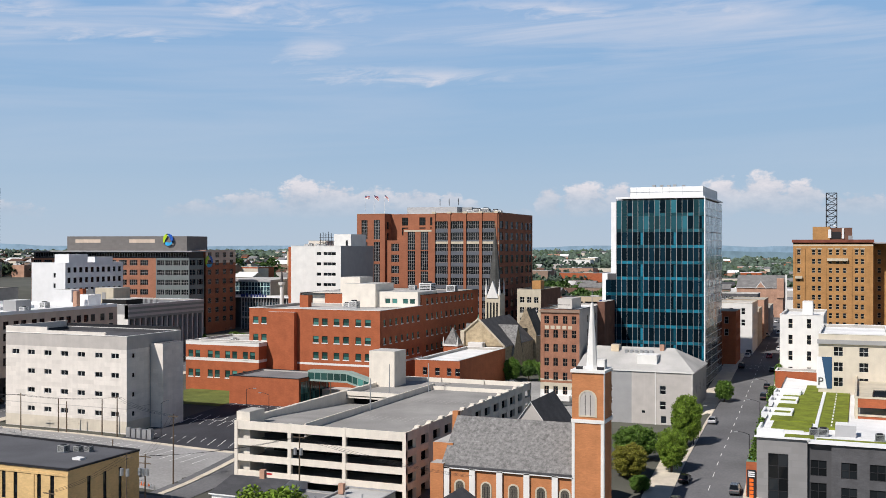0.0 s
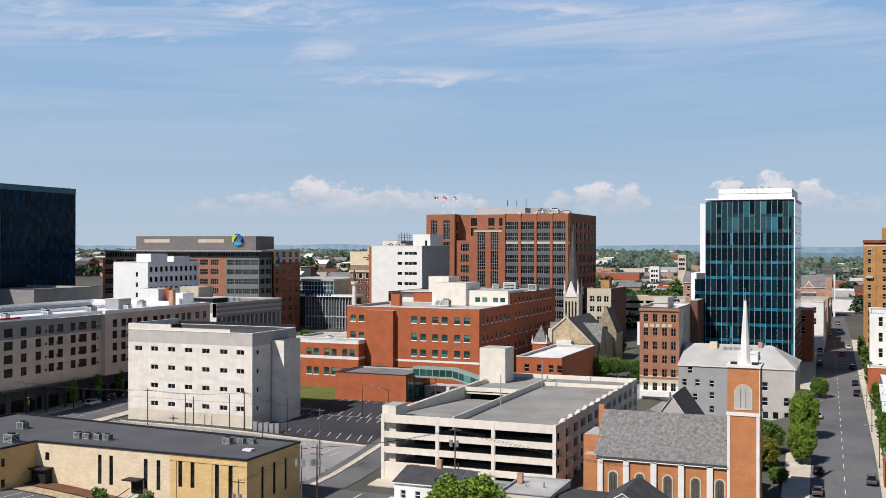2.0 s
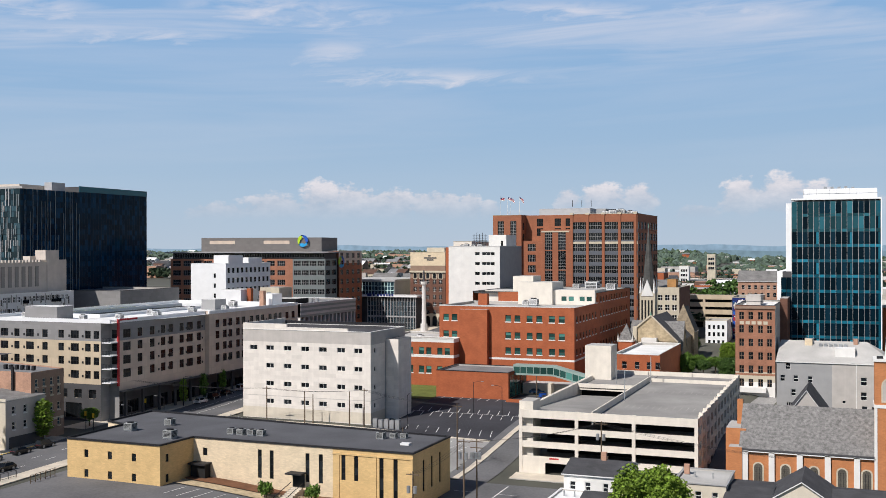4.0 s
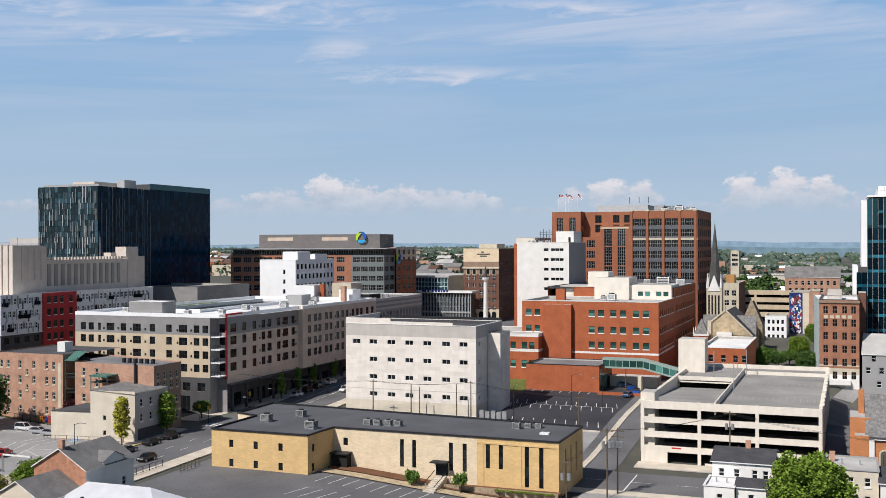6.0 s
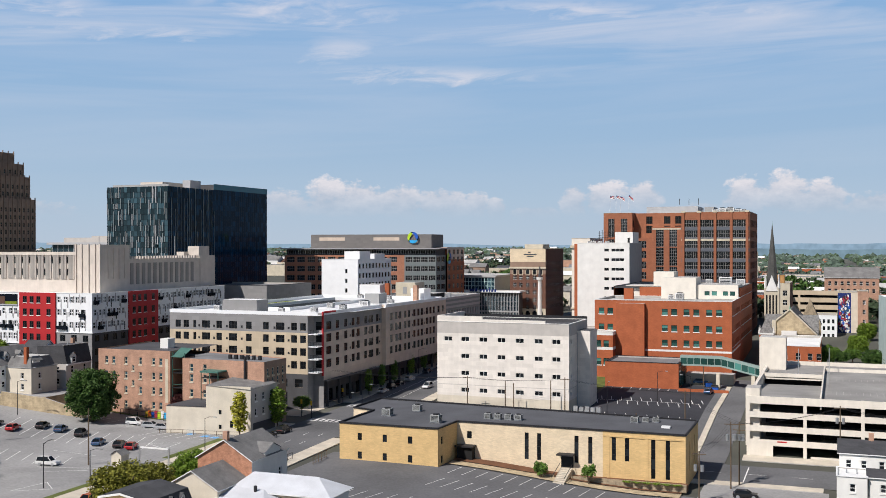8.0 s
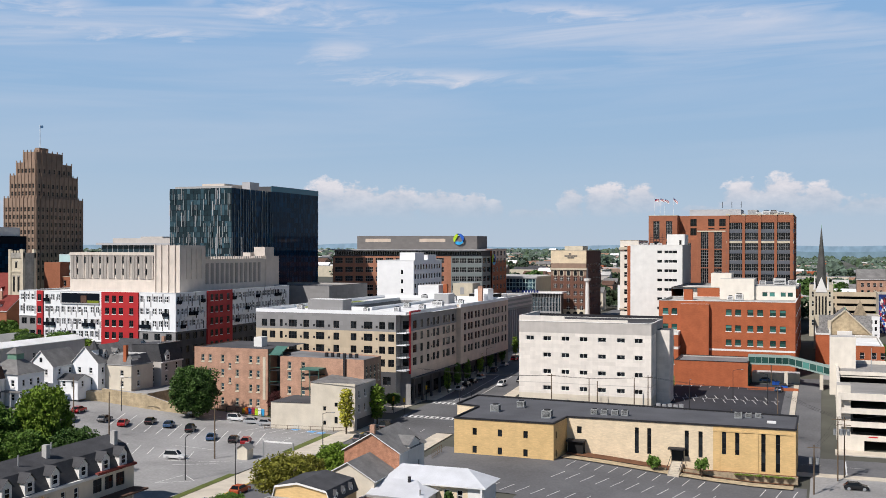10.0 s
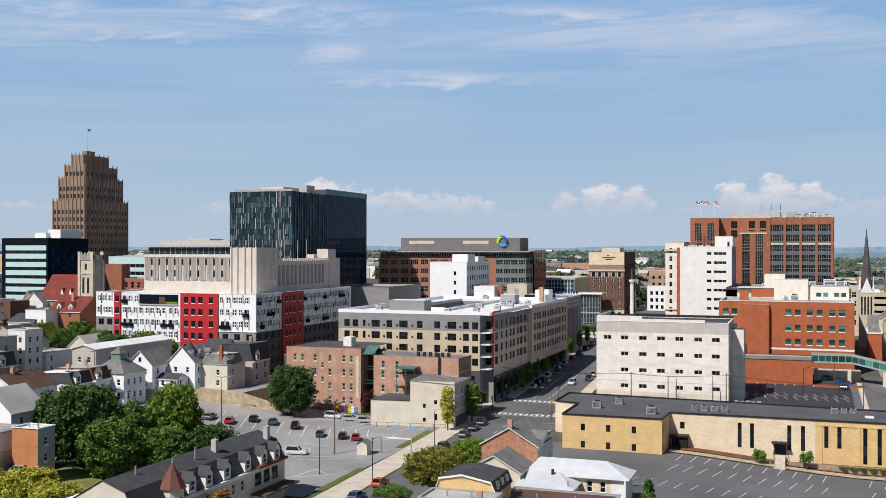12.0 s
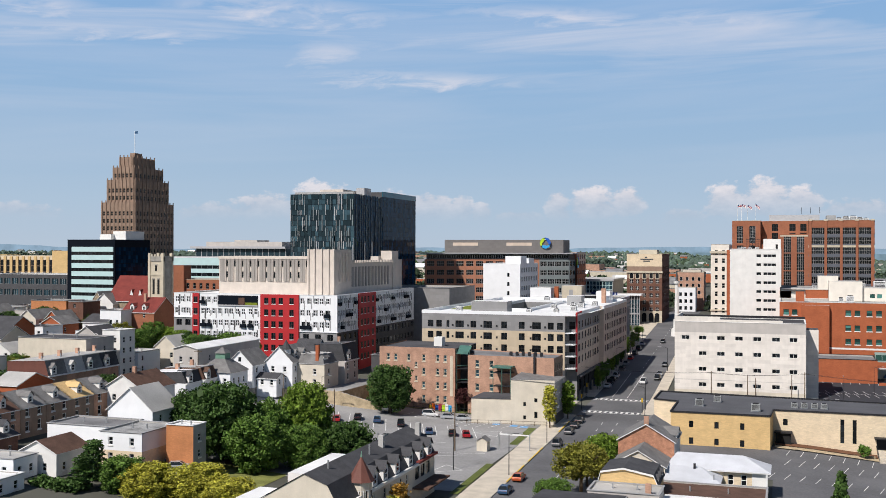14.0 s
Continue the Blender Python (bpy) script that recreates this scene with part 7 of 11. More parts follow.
    b = Building("brick_school_hall", "brick hall under a long grey pitched roof", "hall", -60.3, 560, 8.3)
    b.shell("old_brick", 0, 23, 0, 22, -3, 15.4)
    b.gable("shingle_grey", 0, 23, 0, 22, 15.4, 6.0, "x", 0.4, "old_brick")
    g = b.g("cross_gable")
    g.poly("old_brick", (9.6, -0.3, 15.0), (14.4, -0.3, 15.0), (12.0, -0.3, 18.2))
    g.poly("white_paint", (9.2, -0.34, 14.8), (9.6, -0.34, 14.8), (12.0, -0.34, 18.0), (12.0, -0.34, 18.6))
    g.poly("white_paint", (14.4, -0.34, 14.8), (14.8, -0.34, 14.8), (12.0, -0.34, 18.6), (12.0, -0.34, 18.0))
    g.poly("shingle_grey", (14.6, -0.3, 15.0), (12.0, 6.0, 18.3), (12.0, -0.3, 18.3))
    g.poly("shingle_grey", (12.0, -0.3, 18.3), (12.0, 6.0, 18.3), (9.4, -0.3, 15.0))
    b.piece("chimney", "old_brick", 20.0, 23.4, -0.6, 3.0, 10.0, 20.2, top="light_roof")
    b.piece("chimney", "white_paint", 24.0, 24.9, 1.0, 2.0, -3, 22.0)
    b.done()
    b = Building("brick_school_hall", "brick hall under a long grey pitched roof", "hall", -101, 480, 8.3)
    b.shell("old_brick", 0, 25, 0, 18, -3, 19.6, front=grid(1, 24, 8, 1.4, [12, 15.6], 2.0, sw))
    b.gable("shingle_grey", 0, 25, 0, 18, 19.6, 4.8, "x", 0.4, "old_brick")
    b.done()


def brick_apartments():
    z0 = 2.6
    b = Building("apartment_house", "tall old brick apartment house with stone ground floor", "apartment building", -79.8, 268.0, z0)
    H = 24.8
    st = S(2, 2, "brownstone", "glass_dark", "limestone", 0.08)
    rr = [H - 3.9 - 3.75 * k for k in range(6)]
    b.facade("apartment_brick", (0, 0), (10.7, 0), -3, H, at_cols([1.7, 4.2, 6.8, 9.2], 1.25, rr, 2.1, st), bands=((-3, 3.4, "white_paint"), (H - 19, H - 18.6, "limestone"), (3.4, 5.2, "limestone")))
    b.facade("grey_stucco", (10.7, 0), (10.7, 32), -3, H, at_cols([9, 18], 1.2, rr[:3], 2, st))
    b.facade("apartment_brick", (10.7, 32), (-2.4, 32), -3, H)
    b.facade("mint_render", (-2.4, 32), (0, 0), -3, H)
    b.g("roof").poly("white_membrane", (0, 0, H - 0.1), (0, 32, H - 0.1), (-2.4, 32, H - 0.1))
    b.flat_roof("white_membrane", 0, 10.7, 0, 32, H, 0.5, "charcoal")
    for q in range(5):
        b.piece("letter_bar", "limestone", 1.2 + 1.6 * q, 2.3 + 1.6 * q, -0.02, 0.0, H - 5.3, H - 4.4)
    b.piece("roof_house", "grey_stucco", 2, 6, 10, 20, H - 0.4, H + 2.4)
    b.piece("roof_frame", "dark_metal", 1, 7, 4, 4.15, H + 0.9, H + 1.05)
    b.piece("annex", "dark_brick", 10.7, 12.8, 20, 38, -3, H + 1.2, top="light_roof")
    b.piece("cornice", "brownstone", -0.2, 10.9, -0.35, 0.0, H - 0.9, H - 0.2)
    b.piece("shop_awning", "white_paint", 0.4, 8.4, -1.6, 0.0, 0.6, 2.0)
    b.done()


def gothic_church():
    z0 = 4.0
    b = Building("gothic_church", "stone gothic church with steep slate roofs and a dark spire", "church", -121.0, 290.0, z0)
    m = "rubble_stone"
    # nave with a broad sandstone gable, lower on its east side
    b.facade(m, (6.6, 11.6), (19.5, 11.6), -3, 9.7)
    b.facade(m, (19.5, 11.6), (19.5, 42), -3, 9.7)
    b.facade(m, (6.6, 42), (6.6, 11.6), -3, 13.7)
    G = b.g("gable")
    G.poly("yard_stone", (6.6, 11.5, 9.6), (19.6, 11.5, 9.6), (11.3, 11.5, 17.7), (6.6, 11.5, 13.8))
    for p, q in (((19.9, 11.3, 9.5), (11.3, 11.3, 17.9)), ((11.3, 11.3, 17.9), (6.4, 11.3, 13.8))):
        C = Geo()
        C.beam("limestone", p, q, 0.22)
        C.make("coping").parent = b.e
    R = b.g("roof")
    # east slope darker than the west one: its shade is put into the colour
    R.poly("shingle_dark", (19.9, 11.7, 9.3), (19.9, 42, 9.3), (11.3, 42, 17.5), (11.3, 11.7, 17.5))
    R.poly("slate", (6.3, 42, 13.2), (6.3, 11.7, 13.2), (11.3, 11.7, 17.5), (11.3, 42, 17.5))
    b.piece("shoulder", "limestone", 5.6, 6.8, 10.8, 13.0, -3, 14.2)
    g = Geo()
    g.tube("copper_green", 11.3, 11.4, 17.7, 19.2, 0.4, 0.05, n=6)
    g.make("finial").parent = b.e
    # transept, its ridge across the nave
    T = b.g("transept_roof")
    T.poly("slate", (2.6, 18.8, 6.0), (20.2, 18.8, 6.0), (20.2, 24.0, 15.4), (2.6, 24.0, 15.4))
    T.poly("slate", (20.2, 29.2, 6.0), (2.6, 29.2, 6.0), (2.6, 24.0, 15.4), (20.2, 24.0, 15.4))
    b.facade(m, (20.0, 18.9), (20.0, 29.1), -3, 6.0, part="transept")
    b.facade(m, (2.9, 29.1), (2.9, 18.9), -3, 6.0, part="transept")
    b.facade(m, (2.9, 18.9), (20.0, 18.9), -3, 6.0, part="transept")
    b.end(m, (20.05, 18.9, 6.0), (20.05, 29.1, 6.0), (20.05, 24.0, 15.3))
    b.end(m, (2.85, 29.1, 6.0), (2.85, 18.9, 6.0), (2.85, 24.0, 15.3))
    # rough stone gabled chapel at the rear
    b.shell(m, 13.4, 20.6, 42.2, 52, -3, 11.0, part="chapel")
    b.end("rubble_stone", (13.2, 42.1, 10.8), (20.8, 42.1, 10.8), (16.9, 42.1, 20.2))
    b.gable("spire_slate", 13.4, 20.6, 42.6, 52, 11.0, 8.2, "y", 0.2, m)
    b.piece("rose_window", "painted_dark", 16.2, 17.6, 42.0, 42.08, 9.6, 13.0)
    # small white box before the gable and the west turret
    b.piece("white_box", "white_paint", 8.7, 13.5, 9.0, 11.4, 6, 10.7, top="white_membrane")
    b.piece("turret", "red_brick", 1.7, 6.3, 6.4, 11.0, -3, 9.6)
    b.piece("turret_band", "white_paint", 1.5, 6.5, 6.2, 11.2, 9.6, 10.1)
    g = Geo()
    g.tube("slate", 4.0, 8.7, 10.1, 15.2, 3.3, 0.08, n=4)
    g.make("turret_roof").parent = b.e
    for q in ((1.7, 6.4), (6.3, 6.4), (1.7, 11.0), (6.3, 11.0)):
        g = Geo()
        g.tube("white_paint", q[0], q[1], 10.0, 12.4, 0.32, 0.04, n=6)
        g.make("pinnacle").parent = b.e
    # tower and spire
    tx, ty = 3.4, 50.0
    b.shell("limestone", tx - 2.7, tx + 2.7, ty - 2.7, ty + 2.7, -3, 24.0, part="tower")
    for k in range(4):
        b.piece("louvre_opening", "painted_dark", tx - 2.1 + 1.15 * k, tx - 1.5 + 1.15 * k, ty - 2.76, ty - 2.7, 14, 21)
    for q in ((-1, -1), (1, -1), (1, 1), (-1, 1)):
        g = Geo()
        g.tube("white_paint", tx + 2.4 * q[0], ty + 2.4 * q[1], 23.5, 29.0, 0.5, 0.05, n=6)
        g.make("pinnacle").parent = b.e
    g = Geo()
    g.poly("white_paint", (tx - 2.2, ty - 2.9, 22.5), (tx + 2.2, ty - 2.9, 22.5), (tx, ty - 2.9, 28.4))
    g.poly("white_paint", (tx + 2.2, ty - 2.9, 22.5), (tx + 2.2, ty - 1, 22.5), (tx, ty - 1, 28.4), (tx, ty - 2.9, 28.4))
    g.make("clock_gable").parent = b.e
    g = Geo()
    g.tube("spire_slate", tx, ty, 24.0, 31.0, 2.2, 1.75, n=8)
    g.tube("spire_slate", tx, ty, 31.0, 47.0, 1.75, 0.12, n=8)
    g.tube("copper_green", tx, ty, 47.0, 48.4, 0.12, 0.05, n=6)
    g.make("spire").parent = b.e
    b.done()
    b = plain("church_annex", "low red brick annex with a white roof", "church hall", "red_brick", -112.2, -99.6, 258, 297.5, 13.5, fw=at_cols([3, 6.6, 10, 12.4], 1.3, [4.0, 8.0], 2.0, S(1, 2, "white_metal")), roof="white_membrane", cap="white_paint", z0=1.5)
    b.done()


def downtown_rest():
    sw = S(2, 2, "white_metal", "glass_dark", None, 0.1)
    b = plain("cream_office", "cream fronted office with dark brick sides", "office building", "limestone", -122.5, -113.0, 380, 408, 28.0, fw=grid(0.6, 9.0, 3, 1.8, [4.5, 8.5, 12.5, 16.4], 2.2, sw), sides={"r": "dark_brick", "l": "dark_brick"}, roof="dark_roof")
    b.piece("roof_house", "orange_brick", 3.5, 7.0, 8, 13, 21, 24.6)
    b.done()
    d = Building("tan_parking_garage", "tan concrete parking garage with dark open decks", "parking garage", -121.5, 440.0, 8.2)
    for k in range(4):
        zz = 14.6 - 3.3 * k
        d.piece("spandrel", "beige_panel", 0, 28.1, 0, 0.4, zz - 2.1, zz)
        d.piece("spandrel", "beige_panel", 27.7, 28.1, 0.4, 30, zz - 2.1, zz)
        d.piece("slab", "deck", 0.4, 27.7, 0.4, 30, zz - 1.5, zz - 1.2)
    # black filling added for the shade inside the open decks
    d.piece("core", "painted_dark", 1, 27, 1.5, 29, -2, 12)
    d.piece("column", "beige_panel", 9.5, 10.5, -0.1, 0.5, -2, 14.6)
    d.done()
    plain("white_row", "white rendered row house with small windows", "row house", "white_panel", -103.2, -95.0, 382, 396, 15.2, fw=grid(0.6, 7.6, 4, 0.9, [1.5, 4.6, 7.4], 1.6, S(1, 2, "dark_metal")), roof="light_roof", z0=4.5).done()
    b = plain("mural_house", "plain block with a colourful painted side wall", "building", "cream_stucco", -94.8, -86, 398, 420, 23.8, roof="grey_roof", z0=6)
    rng = random.Random(3)
    cols = ("blue_sign", "flag_red", "white_paint", "pale_grey", "car_blue", "leaf_red", "white_paint")
    mu = Geo()
    mu.poly("dark_blue", (0.05, -0.012, 0.5), (5.2, -0.012, 0.5), (5.2, -0.012, 17.6), (0.05, -0.012, 17.6))
    for k in range(190):
        u, z, w = rng.uniform(0.3, 4.3), rng.uniform(1.5, 16.5), rng.uniform(0.35, 1.1)
        a0 = rng.uniform(0, 1)
        mu.poly(cols[k % 7], *[(u + 0.3 + 0.5 * w * math.cos(a0 + t), -0.02 - 0.0008 * k, z + 0.8 * w * math.sin(a0 + t)) for t in (0, 1.1, 2.0, 3.3, 4.4, 5.4)])
    tagged(mu.make("mural"), "many-coloured painted mural").parent = b.e
    b.done()
    plain("side_house", "tall old brick town house with a flat grey roof", "town house", "old_brick", -87.0, -83.0, 395, 410, 24.5, fw=at_cols([2.4], 1.1, [4, 8, 12], 1.8, sw), sides={"l": "old_brick"}, roof="grey_roof").done()
    # grey column building and glazed arena on the square
    b = Building("column_hall", "grey hall with a ribbed parapet over a row of square columns", "hall", -262.0, 284.0, 4.0)
    W, D, H = 33.4, 43.0, 20.4
    b.facade("white_paint", (0, 0), (W, 0), -3, H - 3.2)
    b.facade("mid_grey", (0, 0), (W, 0), H - 3.2, H)
    b.facade("charcoal", (W - 1.6, 0), (W - 1.6, D), -3, 15.6, grid(0.4, D - 0.4, 14, 2.3, [1.0, 5.8, 10.6], 4.0, S(2, 2, "dark_metal", "glass_dark", None, 0.12)))
    b.facade("mid_grey", (W, D), (0, D), -3, H)
    b.facade("mid_grey", (0, D), (0, 0), -3, H)
    for k in range(15):
        b.piece("column", "pale_grey", W - 1.5, W - 0.1, 0.1 + 3.0 * k, 0.85 + 3.0 * k, -3, 15.6)
    for k in range(6):
        b.piece("parapet_rib", "pale_grey" if k % 2 else "office_green", W - 1.5, W + 0.12 * (k % 2), 0, D, 15.6 + 0.8 * k, 16.4 + 0.8 * k)
    b.flat_roof("grey_roof", 0, W, 0, D, H, 0.5, "white_panel")
    b.piece("lift_house", "limestone", 11, 19, 10, 19, H - 0.5, H + 5.2, top="light_roof")
    b.piece("lift_door", "mid_grey", 14, 15.6, 9.9, 10, H + 1.0, H + 3.6)
    b.piece("roof_screen", "white_panel", 0.2, 8.5, 1.0, 12, H - 0.5, H + 4.6, top="light_roof")
    b.piece("chimney", "red_brick", 9.2, 10.8, 4, 5.6, H - 0.5, H + 5.0)
    b.piece("glazed_penthouse", "painted_dark", 20, 30, 3, 12, H - 0.5, H + 1.6, top="light_roof")
    for k in range(4):
        b.piece("roof_vent", "metal", 21 + 2.4 * k, 22.1 + 2.4 * k, 20, 21.2, H - 0.5, H + 0.9)
    b.done()
    b = Building("arena", "glazed arena hall with slim white columns and a blue sign", "arena", -282.4, 398.0, 5.4)
    b.piece("body", "charcoal", 0, 39.5, 3, 40, -3, 15.6, top="grey_roof")
    b.piece("lobby", "charcoal", 39.5, 47.5, 3, 10, -3, 15.6, top="grey_roof")
    for k in range(18):
        x = 24.2 + 1.45 * k if k < 17 else 48.4
        b.piece("column", "pale_grey", x, x + 0.22, 0.2, 0.6, 0, 16.2)
    b.piece("canopy", "white_panel", 16, 49.5, -0.6, 9.6, 16.2, 17.0, top="light_roof")
    b.piece("band", "pale_grey", 24, 48.6, 0.3, 0.5, 7.0, 7.6)
    for z in (7.6, 0.2):
        b.window((24.4, 0.8, z), 0, 24, 6.6, S(16, 3, "metal", "glass_grey", None, 0.12))
    b.piece("upper_hall", "mid_grey", 4, 34.0, 9, 45, 15.6, 23.0, top="light_roof")
    b.window((4.2, 8.9, 16.8), 0, 29.6, 6.0, S(18, 3, "pale_band", "glass_grey", None, 0.24))
    b.piece("hall_roof", "pale_grey", 3.4, 34.6, 8.4, 46, 23.0, 23.9, top="light_roof")
    for k, (u, w, h) in enumerate(((24.6, 2.2, 1.3), (27.4, 1.0, 1.7), (29.6, 1.1, 1.2), (31.2, 1.0, 1.2), (32.7, 1.0, 1.2), (34.2, 0.7, 1.7), (35.4, 1.0, 1.2), (36.9, 0.9, 1.2))):
        b.piece("sign_bar", "dark_blue", u, u + w, -0.7, -0.6, 16.5, 16.5 + h)
    b.done()
    m = tagged(new("monument"), "white stone column monument with a statue on top", "monument")
    m.matrix_world = pose(-211.8, 355.5, gz(-211.8, 355.5))
    for nm, args in (("plinth", (0, 3.5, 2.6, 2.2)), ("pedestal", (3.5, 7.5, 1.5, 1.4)), ("shaft", (7.5, 23.5, 0.95, 0.75)), ("capital", (23.5, 24.6, 1.3, 1.4)), ("statue", (24.6, 29.2, 0.6, 0.25))):
        g = Geo()
        g.tube("white_paint" if nm != "statue" else "charcoal", 0, 0, *args, n=10)
        g.make(nm).parent = m
    # blocks behind the apartments and further west
    plain("taupe_hall", "long windowless taupe hall", "hall", "grey_panel", -338, -288, 262, 296, 29.0, roof="grey_roof", cap="charcoal").done()
    b = plain("glass_pavilion", "pale office block with a glazed top storey", "office building", "precast", -434, -383, 312, 345, 38.5, fw=grid(1, 50, 12, 3.4, [24, 29, 34], 2.6, S(3, 1, "white_metal", "glass_grey", None, 0.1)), roof="light_roof", cap="white_panel", z0=3.0)
    b.piece("roof_plate", "pale_grey", -12, 52, -2, 30, 37.0, 37.5)
    for k in range(13):
        b.piece("roof_post", "metal", -10 + 5 * k, -9.7 + 5 * k, -1.6, -1.3, 31, 37.0)
    b.piece("glass_storey", "glass_grey", 2, 50, 3, 28, 37.5, 41.2)
    for k in range(17):
        b.piece("mullion", "pale_grey", 2.2 + 2.95 * k, 2.4 + 2.95 * k, 2.9, 3.0, 37.5, 41.2)
    b.piece("roof_slab", "pale_grey", 0, 50, 1.5, 30, 41.2, 42.2)
    b.piece("plant_room", "grey_stucco", 6, 46, 6, 26, 42.2, 44.4, top="light_roof")
    b.piece("plant_room", "grey_stucco", 20, 32, 8, 20, 44.4, 45.2, top="light_roof")
    b.done()
    b = plain("teal_office", "office block with pale green bands", "office building", "pale_band", -440, -404, 296, 330, 40.0, roof="light_roof", cap="white_panel", fw=[(0.5, 34, z, z + 1.6, S(12, 1, "metal", "glass_dark", None, 0.1)) for z in (15, 18.4, 21.8, 25.2, 28.6, 32.0)], z0=3.0)
    b.done()
    b = plain("tan_hotel", "tan banded hotel block with dark window strips", "hotel", "tan_brick", -548, -492, 300, 324, 40.5, roof="light_roof", z0=10.0)
    for k in range(13):
        b.window((1.4 + 3.6 * k, -0.05, 8), 0, 1.9, 20.6, S(1, 7, "brownstone", "glass_dark", None, 0.22))
        b.piece("pier", "yellow_brick", 3.4 + 3.6 * k, 4.9 + 3.6 * k, -0.35, -0.02, 4, 30.2)
    b.piece("stair_tower", "yellow_brick", 47, 56.4, -1, 10, -3, 33)
    b.piece("stair_tower", "yellow_brick", 8, 16, 4, 14, -3, 31)
    b.done()
    b = plain("grey_office", "long dark grey two storey office", "office building", "charcoal", -478, -437, 230, 250, 33.5, roof="light_roof", cap="white_panel", fw=grid(1, 40, 10, 3.0, [9, 13.5], 2.4, S(3, 1, "metal", "glass_grey", None, 0.1)))
    b.done()
    b = plain("brick_warehouse", "orange and brown brick warehouse with small arched windows", "warehouse", "brown_brick", -396, -368, 238, 256, 32.0, fw=grid(1, 27, 9, 1.3, [13.9, 17.4], 2.2, S(1, 2, "white_metal")), roof="grey_roof", z0=11.0)
    b.piece("stair_tower", "brown_brick", -0.5, 7.0, -1.2, 4.0, -3, 26.5, top="grey_roof")
    b.done()
    # red roofed church with a stone tower
    b = Building("red_roof_church", "stone church with a steep red roof and square tower", "church", -398.5, 200.0, 12.0)
    b.shell("rubble_stone", 0, 17, 2, 18, -4, 13.5)
    b.gable("shingle_red", 0, 17, 2, 18, 13.5, 8.6, "x", 0.4, "rubble_stone")
    for x in (9, 12.6):
        g = Geo()
        g.poly("white_paint", (x - 0.7, 3.5, 15.2), (x + 0.7, 3.5, 15.2), (x, 3.5, 17.2))
        g.poly("shingle_red", (x + 0.7, 3.5, 15.2), (x + 0.7, 5.5, 17.3), (x, 5.5, 17.4), (x, 3.5, 17.2))
        g.poly("shingle_red", (x, 3.5, 17.2), (x, 5.5, 17.4), (x - 0.7, 5.5, 17.3), (x - 0.7, 3.5, 15.2))
        g.make("dormer").parent = b.e
    # tower front in paler stone: its sunlight is put into the colour
    b.shell("grey_stone", 16.6, 22.6, 3, 9, -4, 28.4, part="tower", sides={"f": "limestone"})
    b.piece("tower_top", "grey_stone", 16.4, 22.8, 2.8, 9.2, 27.4, 29.2)
    for z in (14.0, 22.4):
        b.piece("string_course", "limestone", 16.5, 22.7, 2.75, 3.0, z, z + 0.5)
    for x, z, h in ((19.3, 8.2, 3.2), (18.2, 15.8, 5.2), (20.2, 15.8, 5.2), (19.2, 24.0, 2.0)):
        b.piece("lancet", "painted_dark", x, x + 0.8, 2.9, 3.0, z, z + h)
        b.piece("lancet_head", "grey_stone", x - 0.15, x + 0.95, 2.85, 3.0, z + h, z + h + 0.4)
    for x in (17.6, 18.9, 20.2, 21.5):
        b.piece("battlement", "limestone", x, x + 0.6, 2.8, 3.3, 29.2, 30.0)
    for x in (16.6, 22.0):
        for y in (3, 8.4):
            b.piece("buttress", "limestone", x - 0.2, x + 0.8, y - 0.3, y + 0.7, -4, 30.4)
    b.shell("rubble_stone", -6, 0, 0, 10, -4, 12, part="porch")
    b.gable("shingle_grey", -6, 0, 0, 10, 12, 4.5, "y", 0.2, "rubble_stone")
    b.done()


old_hotel()
east_side()
brick_apartments()
gothic_church()
downtown_rest()

# ---- houses ----
HW = S(1, 2, "white_metal", "glass_dark", "white_paint", 0.1)


def house(label, x0, x1, y0, y1, eave, ridge, wall, roof, along="x", rot=0.0, fcols=(), rcols=(), lcols=(), zs=None, zb=None, chimney=None, dormers=(), name="house", side=None, group="", ws=(0.95, 1.45), bands=()):
    """A pitched-roof house: walls with windows, gables, chimney, dormers (u, side) on the front or right slope."""
    zb = min(gz(x0, y0), gz(x1, y0)) - 0.2 if zb is None else zb
    b = Building(name, label, "house", x0, y0, zb, rot, group)
    W, D, H, R = x1 - x0, y1 - y0, eave - zb, ridge - eave
    zs = [z for z in (1.2, 4.2, 7.2, 10.2) if z + 1.5 < H - 0.2] if zs is None else zs
    b.shell(wall, 0, W, 0, D, -2, H, front=at_cols(fcols, ws[0], zs, ws[1], HW), right=at_cols(rcols, ws[0], zs, ws[1], HW), left=at_cols(lcols, ws[0], zs, ws[1], HW), sides=side, bands=bands)
    if R > 0.3:
        b.gable(roof, 0, W, 0, D, H, R, along, 0.35, wall)
    else:
        b.flat_roof(roof, 0, W, 0, D, H + 0.1, 0.2, "mid_grey" if roof != "white_membrane" else "white_metal", 0.2, 0.15)
        for k in range(2):
            b.piece("vent_pipe", "metal", W * (0.3 + 0.35 * k), W * (0.3 + 0.35 * k) + 0.22, D * 0.5, D * 0.5 + 0.22, H - 0.2, H + 0.8)
    if chimney:
        cx, cy = chimney
        b.piece("chimney", "old_brick", cx - 0.45, cx + 0.45, cy - 0.35, cy + 0.35, H, H + max(R, 0.3) + 1.3)
    for u, sd in dormers:
        dormer(b, u, sd, W, D, H, R, roof)
    b.done()
    return b


